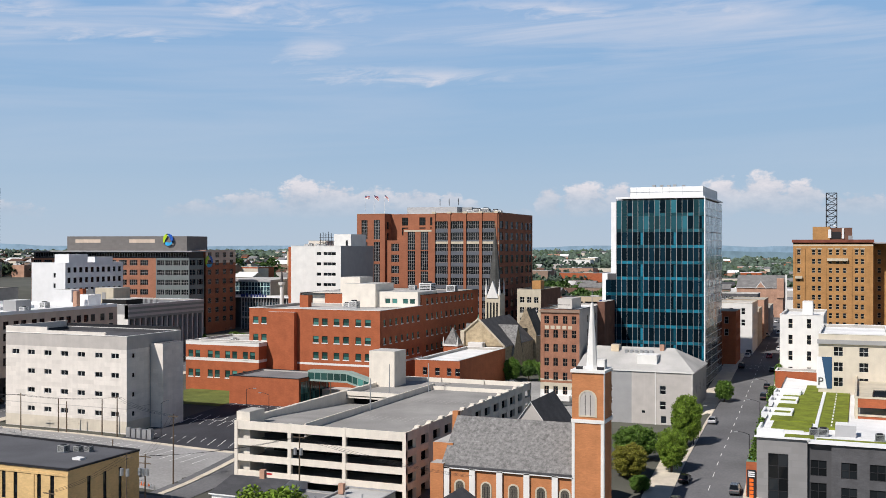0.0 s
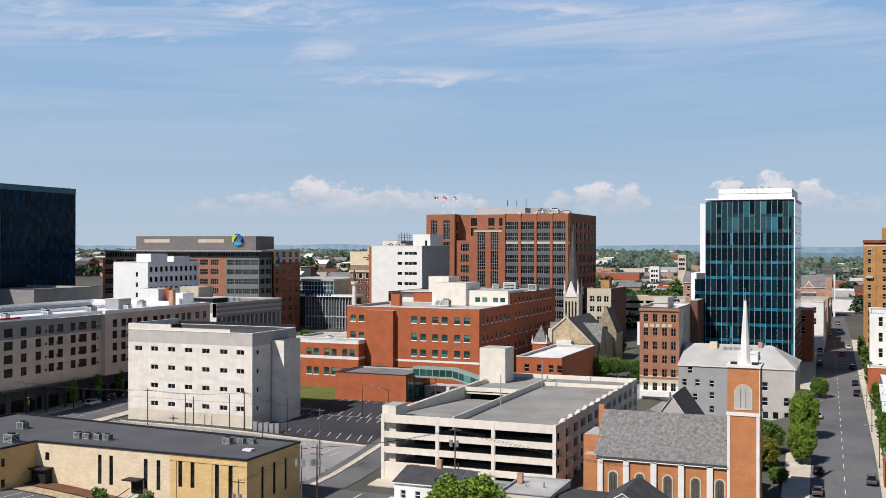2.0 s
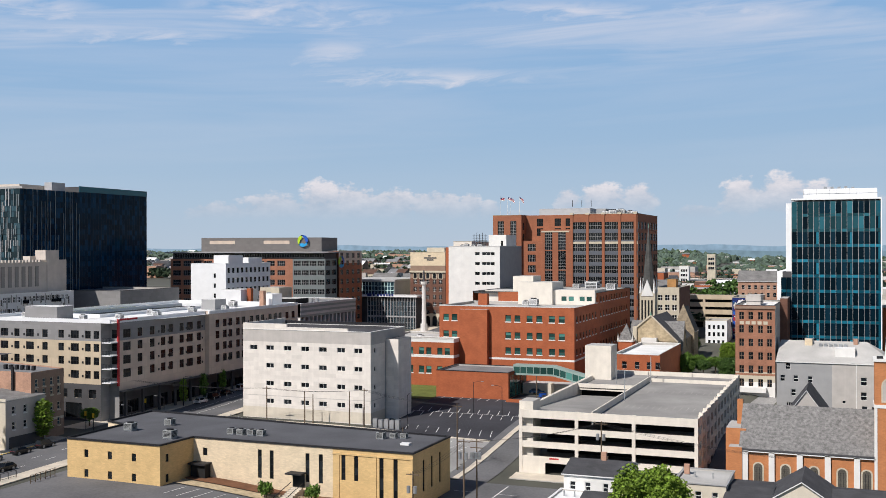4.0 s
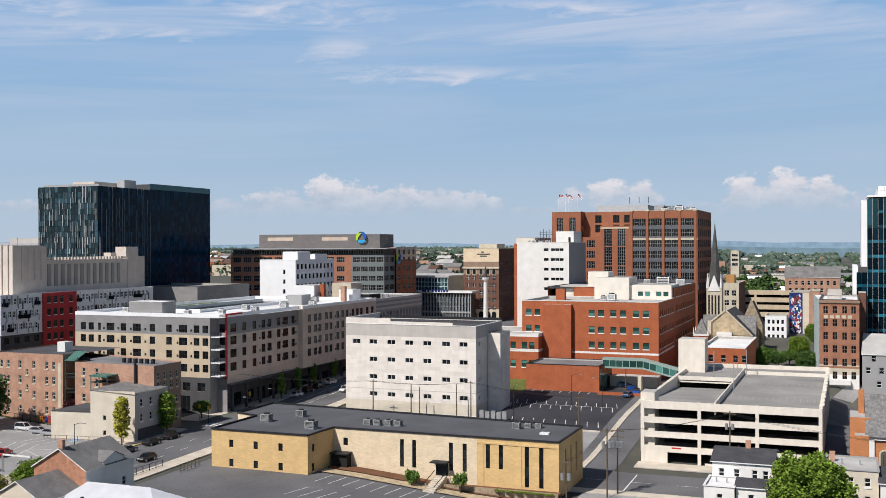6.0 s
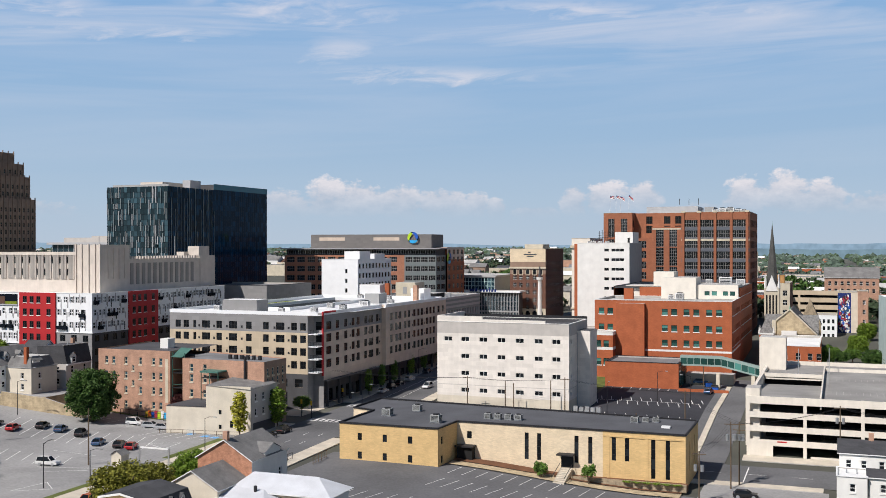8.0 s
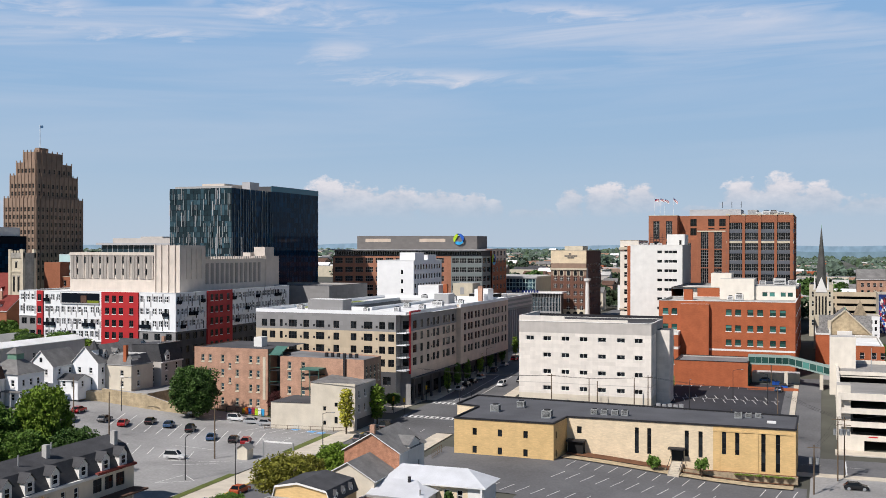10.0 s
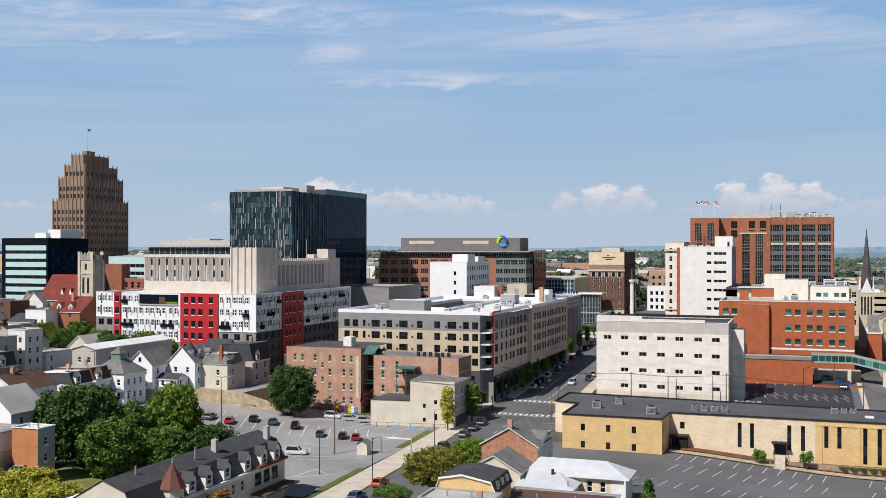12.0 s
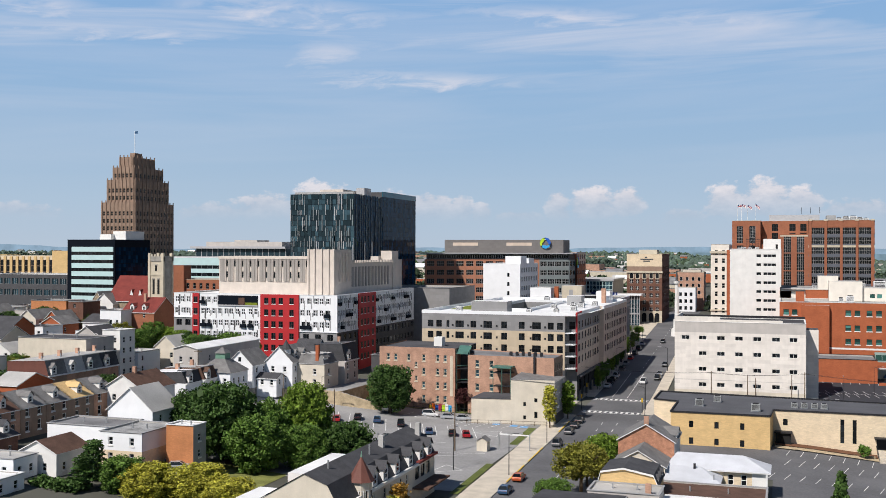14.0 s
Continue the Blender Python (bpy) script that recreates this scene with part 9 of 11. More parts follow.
    R = b.g("roof")
    e, c = [(-0.4, -0.4, H), (W + 0.4, -0.4, H), (W + 0.4, D + 0.4, H), (-0.4, D + 0.4, H)], [(3.6, 3.4, H + 3.4), (6.0, 3.4, H + 3.4), (6.0, 5.6, H + 3.4), (3.6, 5.6, H + 3.4)]
    for k in range(4):
        R.poly("shingle_grey", e[k], e[(k + 1) % 4], c[(k + 1) % 4], c[k])
    R.poly("shingle_grey", *c)
    b.piece("turret", "copper_green", 3.4, 6.2, 3.2, 5.8, H + 2.6, H + 4.6)
    g = Geo()
    g.tube("shingle_grey", 4.8, 4.5, H + 4.6, H + 6.2, 2.3, 0.1, n=4)
    g.make("turret_roof").parent = b.e
    b.piece("porch_roof", "shingle_grey", 6.0, W + 2.2, -1.8, 0.0, 3.4, 3.7)
    for x in (6.2, 8.6, W + 1.8):
        b.piece("porch_post", "white_metal", x, x + 0.15, -1.6, -1.45, -1, 3.4)
    b.done()
    b = house("white clapboard gabled house with grey roof", -308.4, -300.8, 130.8, 141.0, 13.0, 16.7, "white_panel", "shingle_grey", "y", fcols=(2.2, 5.4), rcols=(2.5, 6.5), zb=6.3, zs=[1.0, 4.2], bands=((-2, 0.4, "grey_stone"),))
    b.piece("attic_window", "glass_dark", 3.4, 4.2, -0.06, 0.0, 7.4, 8.6)
    house("orange brick lean-to beside a clapboard house", -311.6, -308.6, 131.4, 138.0, 11.6, 11.7, "church_brick", "light_roof", "y", fcols=(1.5,), zb=6.3)
    b = house("white clapboard house with a corner turret and grey roof", -300.7, -292.6, 138.0, 151.0, 13.4, 17.4, "white_panel", "shingle_grey", "y", fcols=(2.2, 5.8), rcols=(2, 6, 10), zb=6.3, dormers=((4.0, "r"), (9.0, "r")))
    g = Geo()
    g.tube("white_panel", 5.2, 2.0, 8.6, 10.2, 1.25, n=8)
    g.make("turret").parent = b.e
    g = Geo()
    g.tube("shingle_dark", 5.2, 2.0, 10.2, 12.6, 1.6, 0.08, n=8)
    g.make("turret_roof").parent = b.e
    house("white clapboard rear house with a steep dark roof", -299.6, -292.8, 151.4, 162.0, 13.6, 18.0, "white_panel", "shingle_dark", "x", rcols=(3, 7), zb=6.3)
    house("low porch wing of a clapboard house", -300.5, -294.6, 132.6, 137.8, 9.4, 10.6, "white_panel", "shingle_dark", "x", fcols=(1.6, 4.4), rcols=(2,), zb=6.3)
    house("long grey shed with a white sloping roof", -321.0, -313.6, 124.5, 158.5, 17.4, 18.4, "grey_stucco", "white_membrane", "y", fcols=(2.2, 5.2), rcols=(6, 14, 22), zb=6.5)
    house("cream rendered house on a retaining wall", -292.9, -284.4, 140.8, 150.0, 12.4, 12.5, "cream_stucco", "dark_roof", "y", fcols=(5.6,), rcols=(3,), zb=6.2, zs=[0.8, 3.6])
    b = Building("mansard_house", "grey mansard top storey with brick chimney", "house", -292.7, 141.0, 12.5)
    g = Geo()
    W, D = 8.1, 8.6
    q = [(0, 0), (W, 0), (W, D), (0, D)]
    t = [(0.9, 0.9), (W - 0.9, 0.9), (W - 0.9, D - 0.9), (0.9, D - 0.9)]
    for i in range(4):
        j = (i + 1) % 4
        g.poly("shingle_grey", (*q[i], 0), (*q[j], 0), (*t[j], 2.7), (*t[i], 2.7))
    g.poly("light_roof", *[(*p, 2.7) for p in t])
    g.make("mansard").parent = b.e
    b.piece("chimney", "red_brick", 5.4, 6.3, 0.3, 1.2, 0.3, 5.2)
    for u in (2.2, 6.9):
        dormer(b, u, "f", W, D, -0.1, 2, "shingle_grey")
    b.done()
    mansard("dark grey mansard house with red roof edge", -293.0, -283.5, 152.4, 162.0, 3.0, 12.4, 17.2, "grey_stucco", "shingle_dark", "dark_roof", "row_house", "")
    house("dark timber framed house beside the flats", -281.0, -275.0, 166.0, 176.0, 12.8, 12.9, "charcoal", "dark_roof", "y", zb=1.0)
    house("cream long building with a flat dark roof", -366.0, -343.8, 118.0, 130.0, 19.4, 19.5, "cream_stucco", "dark_roof", "x", rcols=(3, 8), zb=8.5, side={"r": "grey_stucco"})
    house("grey house with a white flat roof", -350.5, -344.6, 134.0, 141.0, 20.6, 20.7, "white_paint", "white_membrane", "y", fcols=(1.6, 4.2), rcols=(2, 5), zb=7.0)
    house("orange brick terrace with white bay windows", -419.5, -404.6, 187.0, 197.0, 25.5, 25.7, "church_brick", "dark_roof", "x", fcols=(2, 5.0, 8.0, 11.4), zb=14)
    house("dark brick house end", -404.2, -398.0, 187.6, 197.0, 25.2, 25.4, "dark_brick", "dark_roof", "x", fcols=(2.6,), zb=13)
    house("white gabled house with a grey roof", -402.0, -394.0, 199.0, 209.0, 24.4, 28.0, "white_paint", "shingle_grey", "y", fcols=(2.5, 6), zb=13)
    house("white rendered row house", -388.4, -380.0, 184.0, 193.0, 22.8, 23.0, "white_panel", "light_roof", "x", fcols=(1.8, 4.4, 6.8), zb=11)
    b = house("brick house under a red gabled roof", -384.0, -371.0, 190.0, 204.0, 22.2, 27.0, "brown_brick", "shingle_red", "x", fcols=(3, 9), zb=13, dormers=((3.6, "f"), (8.4, "f")), chimney=(6.2, 5))
    rng = random.Random(5)
    walls = ("white_paint", "cream_stucco", "old_brick", "grey_stucco", "white_panel", "red_brick")
    roofs = ("shingle_grey", "shingle_dark", "light_roof", "shingle_brown", "dark_roof", "shingle_dark")
    spots = [(-398, 142), (-410, 150), (-398, 166), (-412, 172), (-424, 160), (-388, 128), (-402, 124), (-376, 118), (-390, 106), (-364, 134), (-418, 136), (-432, 176), (-440, 190), (-424, 192), (-446, 206), (-410, 108), (-370, 98), (-384, 90), (-360, 82), (-398, 92), (-372, 74), (-354, 68), (-340, 60), (-336, 74), (-352, 142), (-348, 156), (-366, 146), (-430, 122), (-444, 150), (-456, 172), (-424, 184), (-414, 180), (-405, 176), (-416, 200), (-394, 182), (-396, 156), (-386, 168), (-378, 158)]
    for k, (x, y) in enumerate(spots):
        z = gz(x, y)
        w, d = rng.uniform(6.5, 9.5), rng.uniform(8, 12)
        e = z + rng.uniform(5.5, 7.5)
        fl = rng.random() < 0.35
        rf = rng.choice(roofs)
        wl_ = rng.choice(walls)
        house("%s house with a %s roof on the west hill" % ({"white_paint": "white", "cream_stucco": "cream", "old_brick": "old brick", "grey_stucco": "grey", "white_panel": "white sided", "red_brick": "red brick"}[wl_], {"shingle_grey": "grey shingle", "shingle_dark": "dark shingle", "light_roof": "pale", "shingle_brown": "brown shingle", "dark_roof": "dark"}[rf]), x, x + w, y, y + d, e, e + (0.1 if fl else rng.uniform(2, 3.4)), wl_, rf, rng.choice("xy"), fcols=(1.6, w - 1.6), rcols=(2.2,), zb=z - 0.5, name="house", group="west hill houses")


brownstones()
mansard_terrace()
near_houses()
west_houses()

# ---- trees ----
def leaf_ball(g, m, rng, c, r, n, s, flat=0.8):
    """n small leaf sprays scattered in a lumpy clump round c."""
    for _ in range(n):
        d = Vector((rng.gauss(0, 1), rng.gauss(0, 1), rng.gauss(0, 1))).normalized() * r * rng.uniform(0.45, 1.05)
        p = Vector(c) + Vector((d.x, d.y, d.z * flat))
        a = Vector((rng.gauss(0, 1), rng.gauss(0, 1), rng.gauss(0, 0.6))).normalized() * s * rng.uniform(0.6, 1.3)
        q = a.cross(Vector((rng.gauss(0, 1), rng.gauss(0, 1), rng.gauss(0, 1)))).normalized() * s * rng.uniform(0.5, 1.0)
        g.poly(m, p - a - q * 0.4, p + q - a * 0.2, p + a + q * 0.3, p - q + a * 0.2)


TREES = {}


def tree_proto(kind, leaf, seed):
    """Meshes of trunk with limbs and of crown, for a tree one metre per unit, of about its real size."""
    key = (kind, leaf, seed)
    if key in TREES:
        return TREES[key]
    rng = random.Random(seed * 17 + len(kind))
    t, g = Geo(), Geo()
    if kind == "broad":
        h, r, lift = 12.0, 5.2, 3.4
        t.tube("bark", 0, 0, -0.5, 4.6, 0.42, 0.28)
        for k in range(9):
            a, rr = rng.uniform(0, 6.28), rng.uniform(0.4, 0.85) * r
            t.beam("bark", (0, 0, rng.uniform(2.8, 4.6)), (rr * math.cos(a), rr * math.sin(a), rng.uniform(5.5, 9.5)), 0.11)
        for k in range(64):
            a, e = k * 2.4 + rng.uniform(-0.5, 0.5), math.asin(-0.62 + 1.6 * (k + 0.5) / 64)
            q = rng.uniform(0.62, 1.0)
            c = (r * q * math.cos(a) * math.cos(e), r * q * math.sin(a) * math.cos(e), lift + (h - lift) * (0.42 + 0.46 * math.sin(e) * q))
            leaf_ball(g, leaf, rng, c, rng.uniform(0.9, 1.6), 130, 0.21)
        for k in range(10):
            a = k * 2.4
            leaf_ball(g, leaf, rng, (1.9 * math.cos(a), 1.9 * math.sin(a), 4.6 + 0.5 * k), 1.9, 50, 0.6)
    elif kind == "full":
        t.tube("bark", 0, 0, -0.5, 4.0, 0.45, 0.3)
        for k in range(9):
            a = k * 2.4
            t.beam("bark", (0, 0, 1.8 + 0.3 * k), (3.2 * math.cos(a), 3.2 * math.sin(a), 3.5 + 0.7 * k), 0.12)
        for k in range(110):
            a, e = k * 2.4 + rng.uniform(-0.4, 0.4), math.asin(-0.9 + 1.88 * (k + 0.5) / 110)
            q = rng.uniform(0.74, 1.04) + 0.1 * noise.noise((math.cos(a) * 2, math.sin(a) * 2, e * 2 + seed))
            c = (5.2 * q * math.cos(a) * math.cos(e), 5.2 * q * math.sin(a) * math.cos(e), 6.2 + 5.2 * math.sin(e) * q)
            leaf_ball(g, leaf, rng, c, rng.uniform(0.8, 1.5), 125, 0.22)
        for k in range(16):
            a = k * 2.4
            leaf_ball(g, leaf, rng, (2.4 * math.cos(a), 2.4 * math.sin(a), 2.6 + 0.45 * k), 1.9, 44, 0.7)
    elif kind == "loose":
        h, r = 8.0, 4.4
        for k in range(4):
            a = rng.uniform(0, 6.28)
            t.beam("bark", (0, 0, -0.5), (1.2 * math.cos(a), 1.2 * math.sin(a), 3.4), 0.15)
            for j in range(3):
                b_ = a + rng.uniform(-0.9, 0.9)
                t.beam("bark", (1.2 * math.cos(a), 1.2 * math.sin(a), 3.3), (3.2 * math.cos(b_), 3.2 * math.sin(b_), rng.uniform(4.6, 6.6)), 0.07)
        for k in range(22):
            a, q = rng.uniform(0, 6.28), rng.uniform(0.2, 1.0)
            c = (r * q * math.cos(a), r * q * math.sin(a), 4.2 + 2.8 * math.sqrt(max(0, 1 - q * q)) * rng.uniform(0.6, 1.1))
            leaf_ball(g, leaf, rng, c, rng.uniform(0.8, 1.5), 90, 0.28, 0.6)
    elif kind == "conifer":
        h = 12.0
        t.tube("bark", 0, 0, -0.5, 11.0, 0.3, 0.06)
        for k in range(60):
            z = 1.5 + 10.2 * (k / 60)
            rr = 3.6 * (1 - k / 64) * rng.uniform(0.6, 1.05)
            a = k * 2.4
            leaf_ball(g, leaf, rng, (rr * 0.65 * math.cos(a), rr * 0.65 * math.sin(a), z), 0.5 + rr * 0.36, 62, 0.30, 0.55)
    elif kind == "column":
        t.tube("bark", 0, 0, -0.5, 4.0, 0.16, 0.08)
        for k in range(20):
            z = 2.0 + 6.6 * k / 20
            rr = 1.3 * math.sin(0.35 + 2.6 * k / 20)
            a = k * 2.4
            leaf_ball(g, leaf, rng, (rr * 0.6 * math.cos(a), rr * 0.6 * math.sin(a), z), 0.85, 70, 0.24)
        for k in range(6):
            t.beam("bark", (0, 0, 2 + 0.4 * k), (math.cos(k * 2.1), math.sin(k * 2.1), 4.5 + 0.5 * k), 0.04)
    else:
        for k in range(3):
            t.beam("bark", (0, 0, -0.3), (0.4 * math.cos(k * 2.1), 0.4 * math.sin(k * 2.1), 0.9), 0.05)
        for k in range(9):
            a = k * 2.4
            leaf_ball(g, leaf, rng, (0.6 * math.cos(a), 0.6 * math.sin(a), 0.8 + 0.5 * rng.random()), 0.6, 60, 0.17)
    out = []
    for nm, G in (("trunk", t), ("crown", g)):
        o = G.make(nm)
        out.append(o.data)
        bpy.data.objects.remove(o)
    TREES[key] = out
    return out


def tree(label, kind, leaf, seed, x, y, s, z=None, sz=None, group=""):
    tk, cr = tree_proto(kind, leaf, seed)
    e = tagged(new("shrub" if kind == "shrub" else "tree"), label, "shrub" if kind == "shrub" else "tree", group)
    e.matrix_world = Matrix.Translation((x, y, gz(x, y) if z is None else z)) @ Matrix.Rotation(seed * 1.7 + x, 4, "Z") @ Matrix.Diagonal((s, s, sz or s, 1))
    new("trunk", tk).parent = e
    new("crown", cr).parent = e


tree("dark green dense maple beside the car park", "full", "leaf_dark", 1, -265.0, 140.0, 1.12, sz=1.12)
tree("tall dark green broadleaf tree above the terrace", "full", "leaf_dark", 2, -274.0, 69.5, 1.38, z=0.0, sz=1.46)
tree("dark green tree at a yard's end", "full", "leaf_dark", 3, -284.0, 76.5, 1.1, z=1.5, sz=1.1)
tree("bright green tall tree with ragged outline", "full", "leaf_light", 2, -262.0, 83.0, 0.98, z=-0.5, sz=1.42)
tree("mid green spreading tree", "full", "leaf_mid", 4, -267.5, 75.0, 1.05, z=-0.5, sz=1.12)
tree("mid green spreading tree", "full", "leaf_mid", 3, -264.5, 66.0, 1.12, z=-1.0, sz=1.06)
tree("mid green spreading tree", "full", "leaf_mid", 1, -257.0, 72.0, 0.9, z=-1.0, sz=0.86)
tree("dark green small tree beside a car park", "full", "leaf_dark", 2, -250.5, 79.0, 0.95, z=-1.0, sz=0.84)
tree("yellow green tree in a back yard", "full", "leaf_yellow", 1, -262.0, 41.0, 0.95, z=-0.5, sz=0.62)
tree("yellow green tree in a back yard", "full", "leaf_yellow", 2, -270.5, 39.0, 0.95, z=-0.3, sz=0.6)
tree("yellow green tree in a back yard", "full", "leaf_yellow", 3, -254.0, 37.5, 0.8, z=-0.8, sz=0.55)
tree("mid green shrubby tree in a back yard", "full", "leaf_mid", 4, -276.5, 39.5, 0.8, z=0.5, sz=0.58)
tree("dark green hedge tree", "column", "leaf_dark", 1, -284.0, 41.5, 1.6, z=1.0, sz=0.95)
tree("dark green hedge tree", "column", "leaf_dark", 2, -281.5, 35.5, 1.5, z=0.5, sz=0.85)
for k in range(5):
    tree("dense dark green hedge behind the houses", "shrub", "leaf_dark", 1 + k % 2, -289.0 + 1.7 * k, 33.4, 1.8, z=1.0, sz=1.9, group="hedge")
tree("small autumn coloured tree", "column", "leaf_rust", 2, -224.5, 40.0, 1.3, z=-0.8, sz=0.8)
tree("small autumn coloured tree", "column", "leaf_yellow", 3, -222.8, 33.0, 1.3, z=-0.8, sz=0.75)
tree("spreading street tree with thinning olive leaves", "broad", "leaf_olive", 1, -200.8, 70.0, 0.95, z=-0.8, sz=0.86)
tree("spreading street tree with thinning olive leaves", "broad", "leaf_olive", 3, -201.2, 78.0, 0.7, z=-0.8, sz=0.72)
tree("bright green dense street tree", "full", "leaf_light", 2, -199.8, 88.0, 0.75, z=-0.8, sz=0.72)
tree("bright green dense street tree", "broad", "leaf_mid", 4, -203.0, 56.0, 0.6, z=-0.8, sz=0.55)
tree("slim yellow green street tree", "column", "leaf_yellow", 1, -221.3, 137.0, 1.35, sz=1.22)
tree("slim yellow green street tree", "column", "leaf_light", 2, -219.6, 151.0, 1.5, sz=1.12)
tree("purple leaved plum before the flats", "broad", "leaf_red", 2, -248.5, 153.5, 0.62, sz=0.62)
for k, (lf, x, y, sc, up) in enumerate((("leaf_olive", -380.5, 184.5, 0.72, 0.7), ("leaf_mid", -371.5, 190.5, 0.85, 0.8), ("leaf_light", -364.5, 192.5, 0.8, 0.7), ("leaf_dark", -379.5, 172.0, 0.62, 0.62), ("leaf_mid", -368.0, 177.5, 0.8, 0.7), ("leaf_light", -369.5, 108.5, 0.75, 0.72), ("leaf_olive", -361.0, 112.0, 0.7, 0.62), ("leaf_mid", -398.0, 154.0, 0.8, 0.6), ("leaf_olive", -466.0, 252.0, 1.0, 0.9), ("leaf_mid", -428.0, 196.0, 0.6, 0.5))):
    tree("leafy yard tree between the hillside houses", "full", lf, 1 + k % 4, x, y, sc, sz=up, group="hillside yard trees")
tree("dark fir in a back yard", "conifer", "leaf_dark", 1, -158.5, 34.0, 0.85, z=-1.0, sz=1.25)
tree("light green round tree before the garage", "full", "leaf_light", 3, -77.5, 127.0, 1.2, z=-3.6, sz=1.14)
tree("light green tree between row houses", "broad", "leaf_light", 4, -62.0, 150.0, 0.55, z=-3.4, sz=0.62)
for k, (x, y, s, sz, lf) in enumerate(((-35.0, 228, 0.58, 0.95, "leaf_light"), (-43.0, 213, 0.82, 0.58, "leaf_mid"), (-34.4, 205, 0.52, 0.74, "leaf_light"), (-41.5, 200, 0.62, 0.55, "leaf_olive"), (-38.0, 192, 0.35, 0.26, "leaf_mid"), (-33.6, 283, 0.42, 0.5, "leaf_mid"))):
    tree("green street tree beside the church yard", "full", lf, 1 + k % 4, x, y, s, sz=sz, group="church yard trees")
for k, y in enumerate((196, 204, 213, 222, 231, 262, 300, 336, 362)):
    tree("slim young street tree", "column", "leaf_mid", 1 + k % 3, mx(-14.6, y), y, 0.95, group="east street trees")
for k, y in enumerate((206, 216, 226, 240, 252, 268, 286, 304, 322)):
    tree("slim young street tree", "column", "leaf_mid" if k % 3 else "leaf_light", 1 + k % 3, mx(-217.6, y), y, 0.85, group="main street trees")
for x, y in ((-224.5, 172), (-234, 356), (-228, 352)):
    tree("small green street tree", "broad", "leaf_mid", 2, x, y, 0.42)
for x, y in ((-149, 131), (-139.6, 131.6), (-174.5, 131.6)):
    tree("clipped green shrub in a mulch bed", "shrub", "leaf_mid", 1, x, y, 1.25, z=-2.4, sz=1.9)
for k in range(10):
    tree("low green shrub along a brick front", "shrub", "leaf_light", 2, (-161 if k < 4 else -140) + 1.9 * k, 133.2, 0.9, z=-2.4, sz=0.2)
rng = random.Random(21)
for k, (x, y, s) in enumerate(((-93, 300, 0.5), (-90, 306, 0.55), (-96, 312, 0.5), (-112, 470, 0.9), (-96, 520, 1.1), (-118, 500, 1.0), (-70, 430, 0.8), (-64, 500, 1.0), (-342, 172, 0.6), (-350, 168, 0.7), (-336, 165, 0.5), (-372, 140, 0.6), (-330, 150, 0.6), (-395, 190, 0.9), (-412, 186, 1.0), (-424, 180, 0.8), (-352, 104, 0.8), (-362, 112, 0.8), (-330, 58, 0.9), (-345, 84, 0.9), (-330, 108, 0.6), (-404, 158, 0.6), (-318, 98, 0.5), (-436, 168, 0.8), (-316, 118, 0.5))):
    tree("green garden tree among houses", "broad", rng.choice(("leaf_dark", "leaf_mid", "leaf_mid")), 1 + k % 4, x, y, s, sz=s * 0.85, group="garden trees")

for k, (x, y, sc, lf) in enumerate(((-331.5, 158, 0.62, "leaf_dark"), (-337.0, 162, 0.6, "leaf_mid"), (-326.5, 164, 0.66, "leaf_mid"), (-343.0, 166, 0.6, "leaf_dark"), (-349.0, 172, 0.62, "leaf_light"), (-322.0, 168, 0.5, "leaf_light"))):
    tree("leafy garden tree below the patterned block", "full", lf, 1 + k % 4, x, y, sc * 1.25, z=9.8, sz=sc * 1.15, group="garden trees below the block")
for k, (x, y) in enumerate(((-78, 285), (-84, 292), (-74, 296), (-98, 298), (-110, 296), (-88, 330), (-76, 345), (-104, 350), (-84, 372), (-100, 395), (-72, 405), (-92, 420))):
    tree("green tree between downtown yards", "full", ("leaf_mid", "leaf_dark", "leaf_light")[k % 3], 1 + k % 4, x, y, 0.55 + 0.06 * (k % 3), sz=0.6, group="downtown yard trees")
# ---- cars ----
CARS = {}


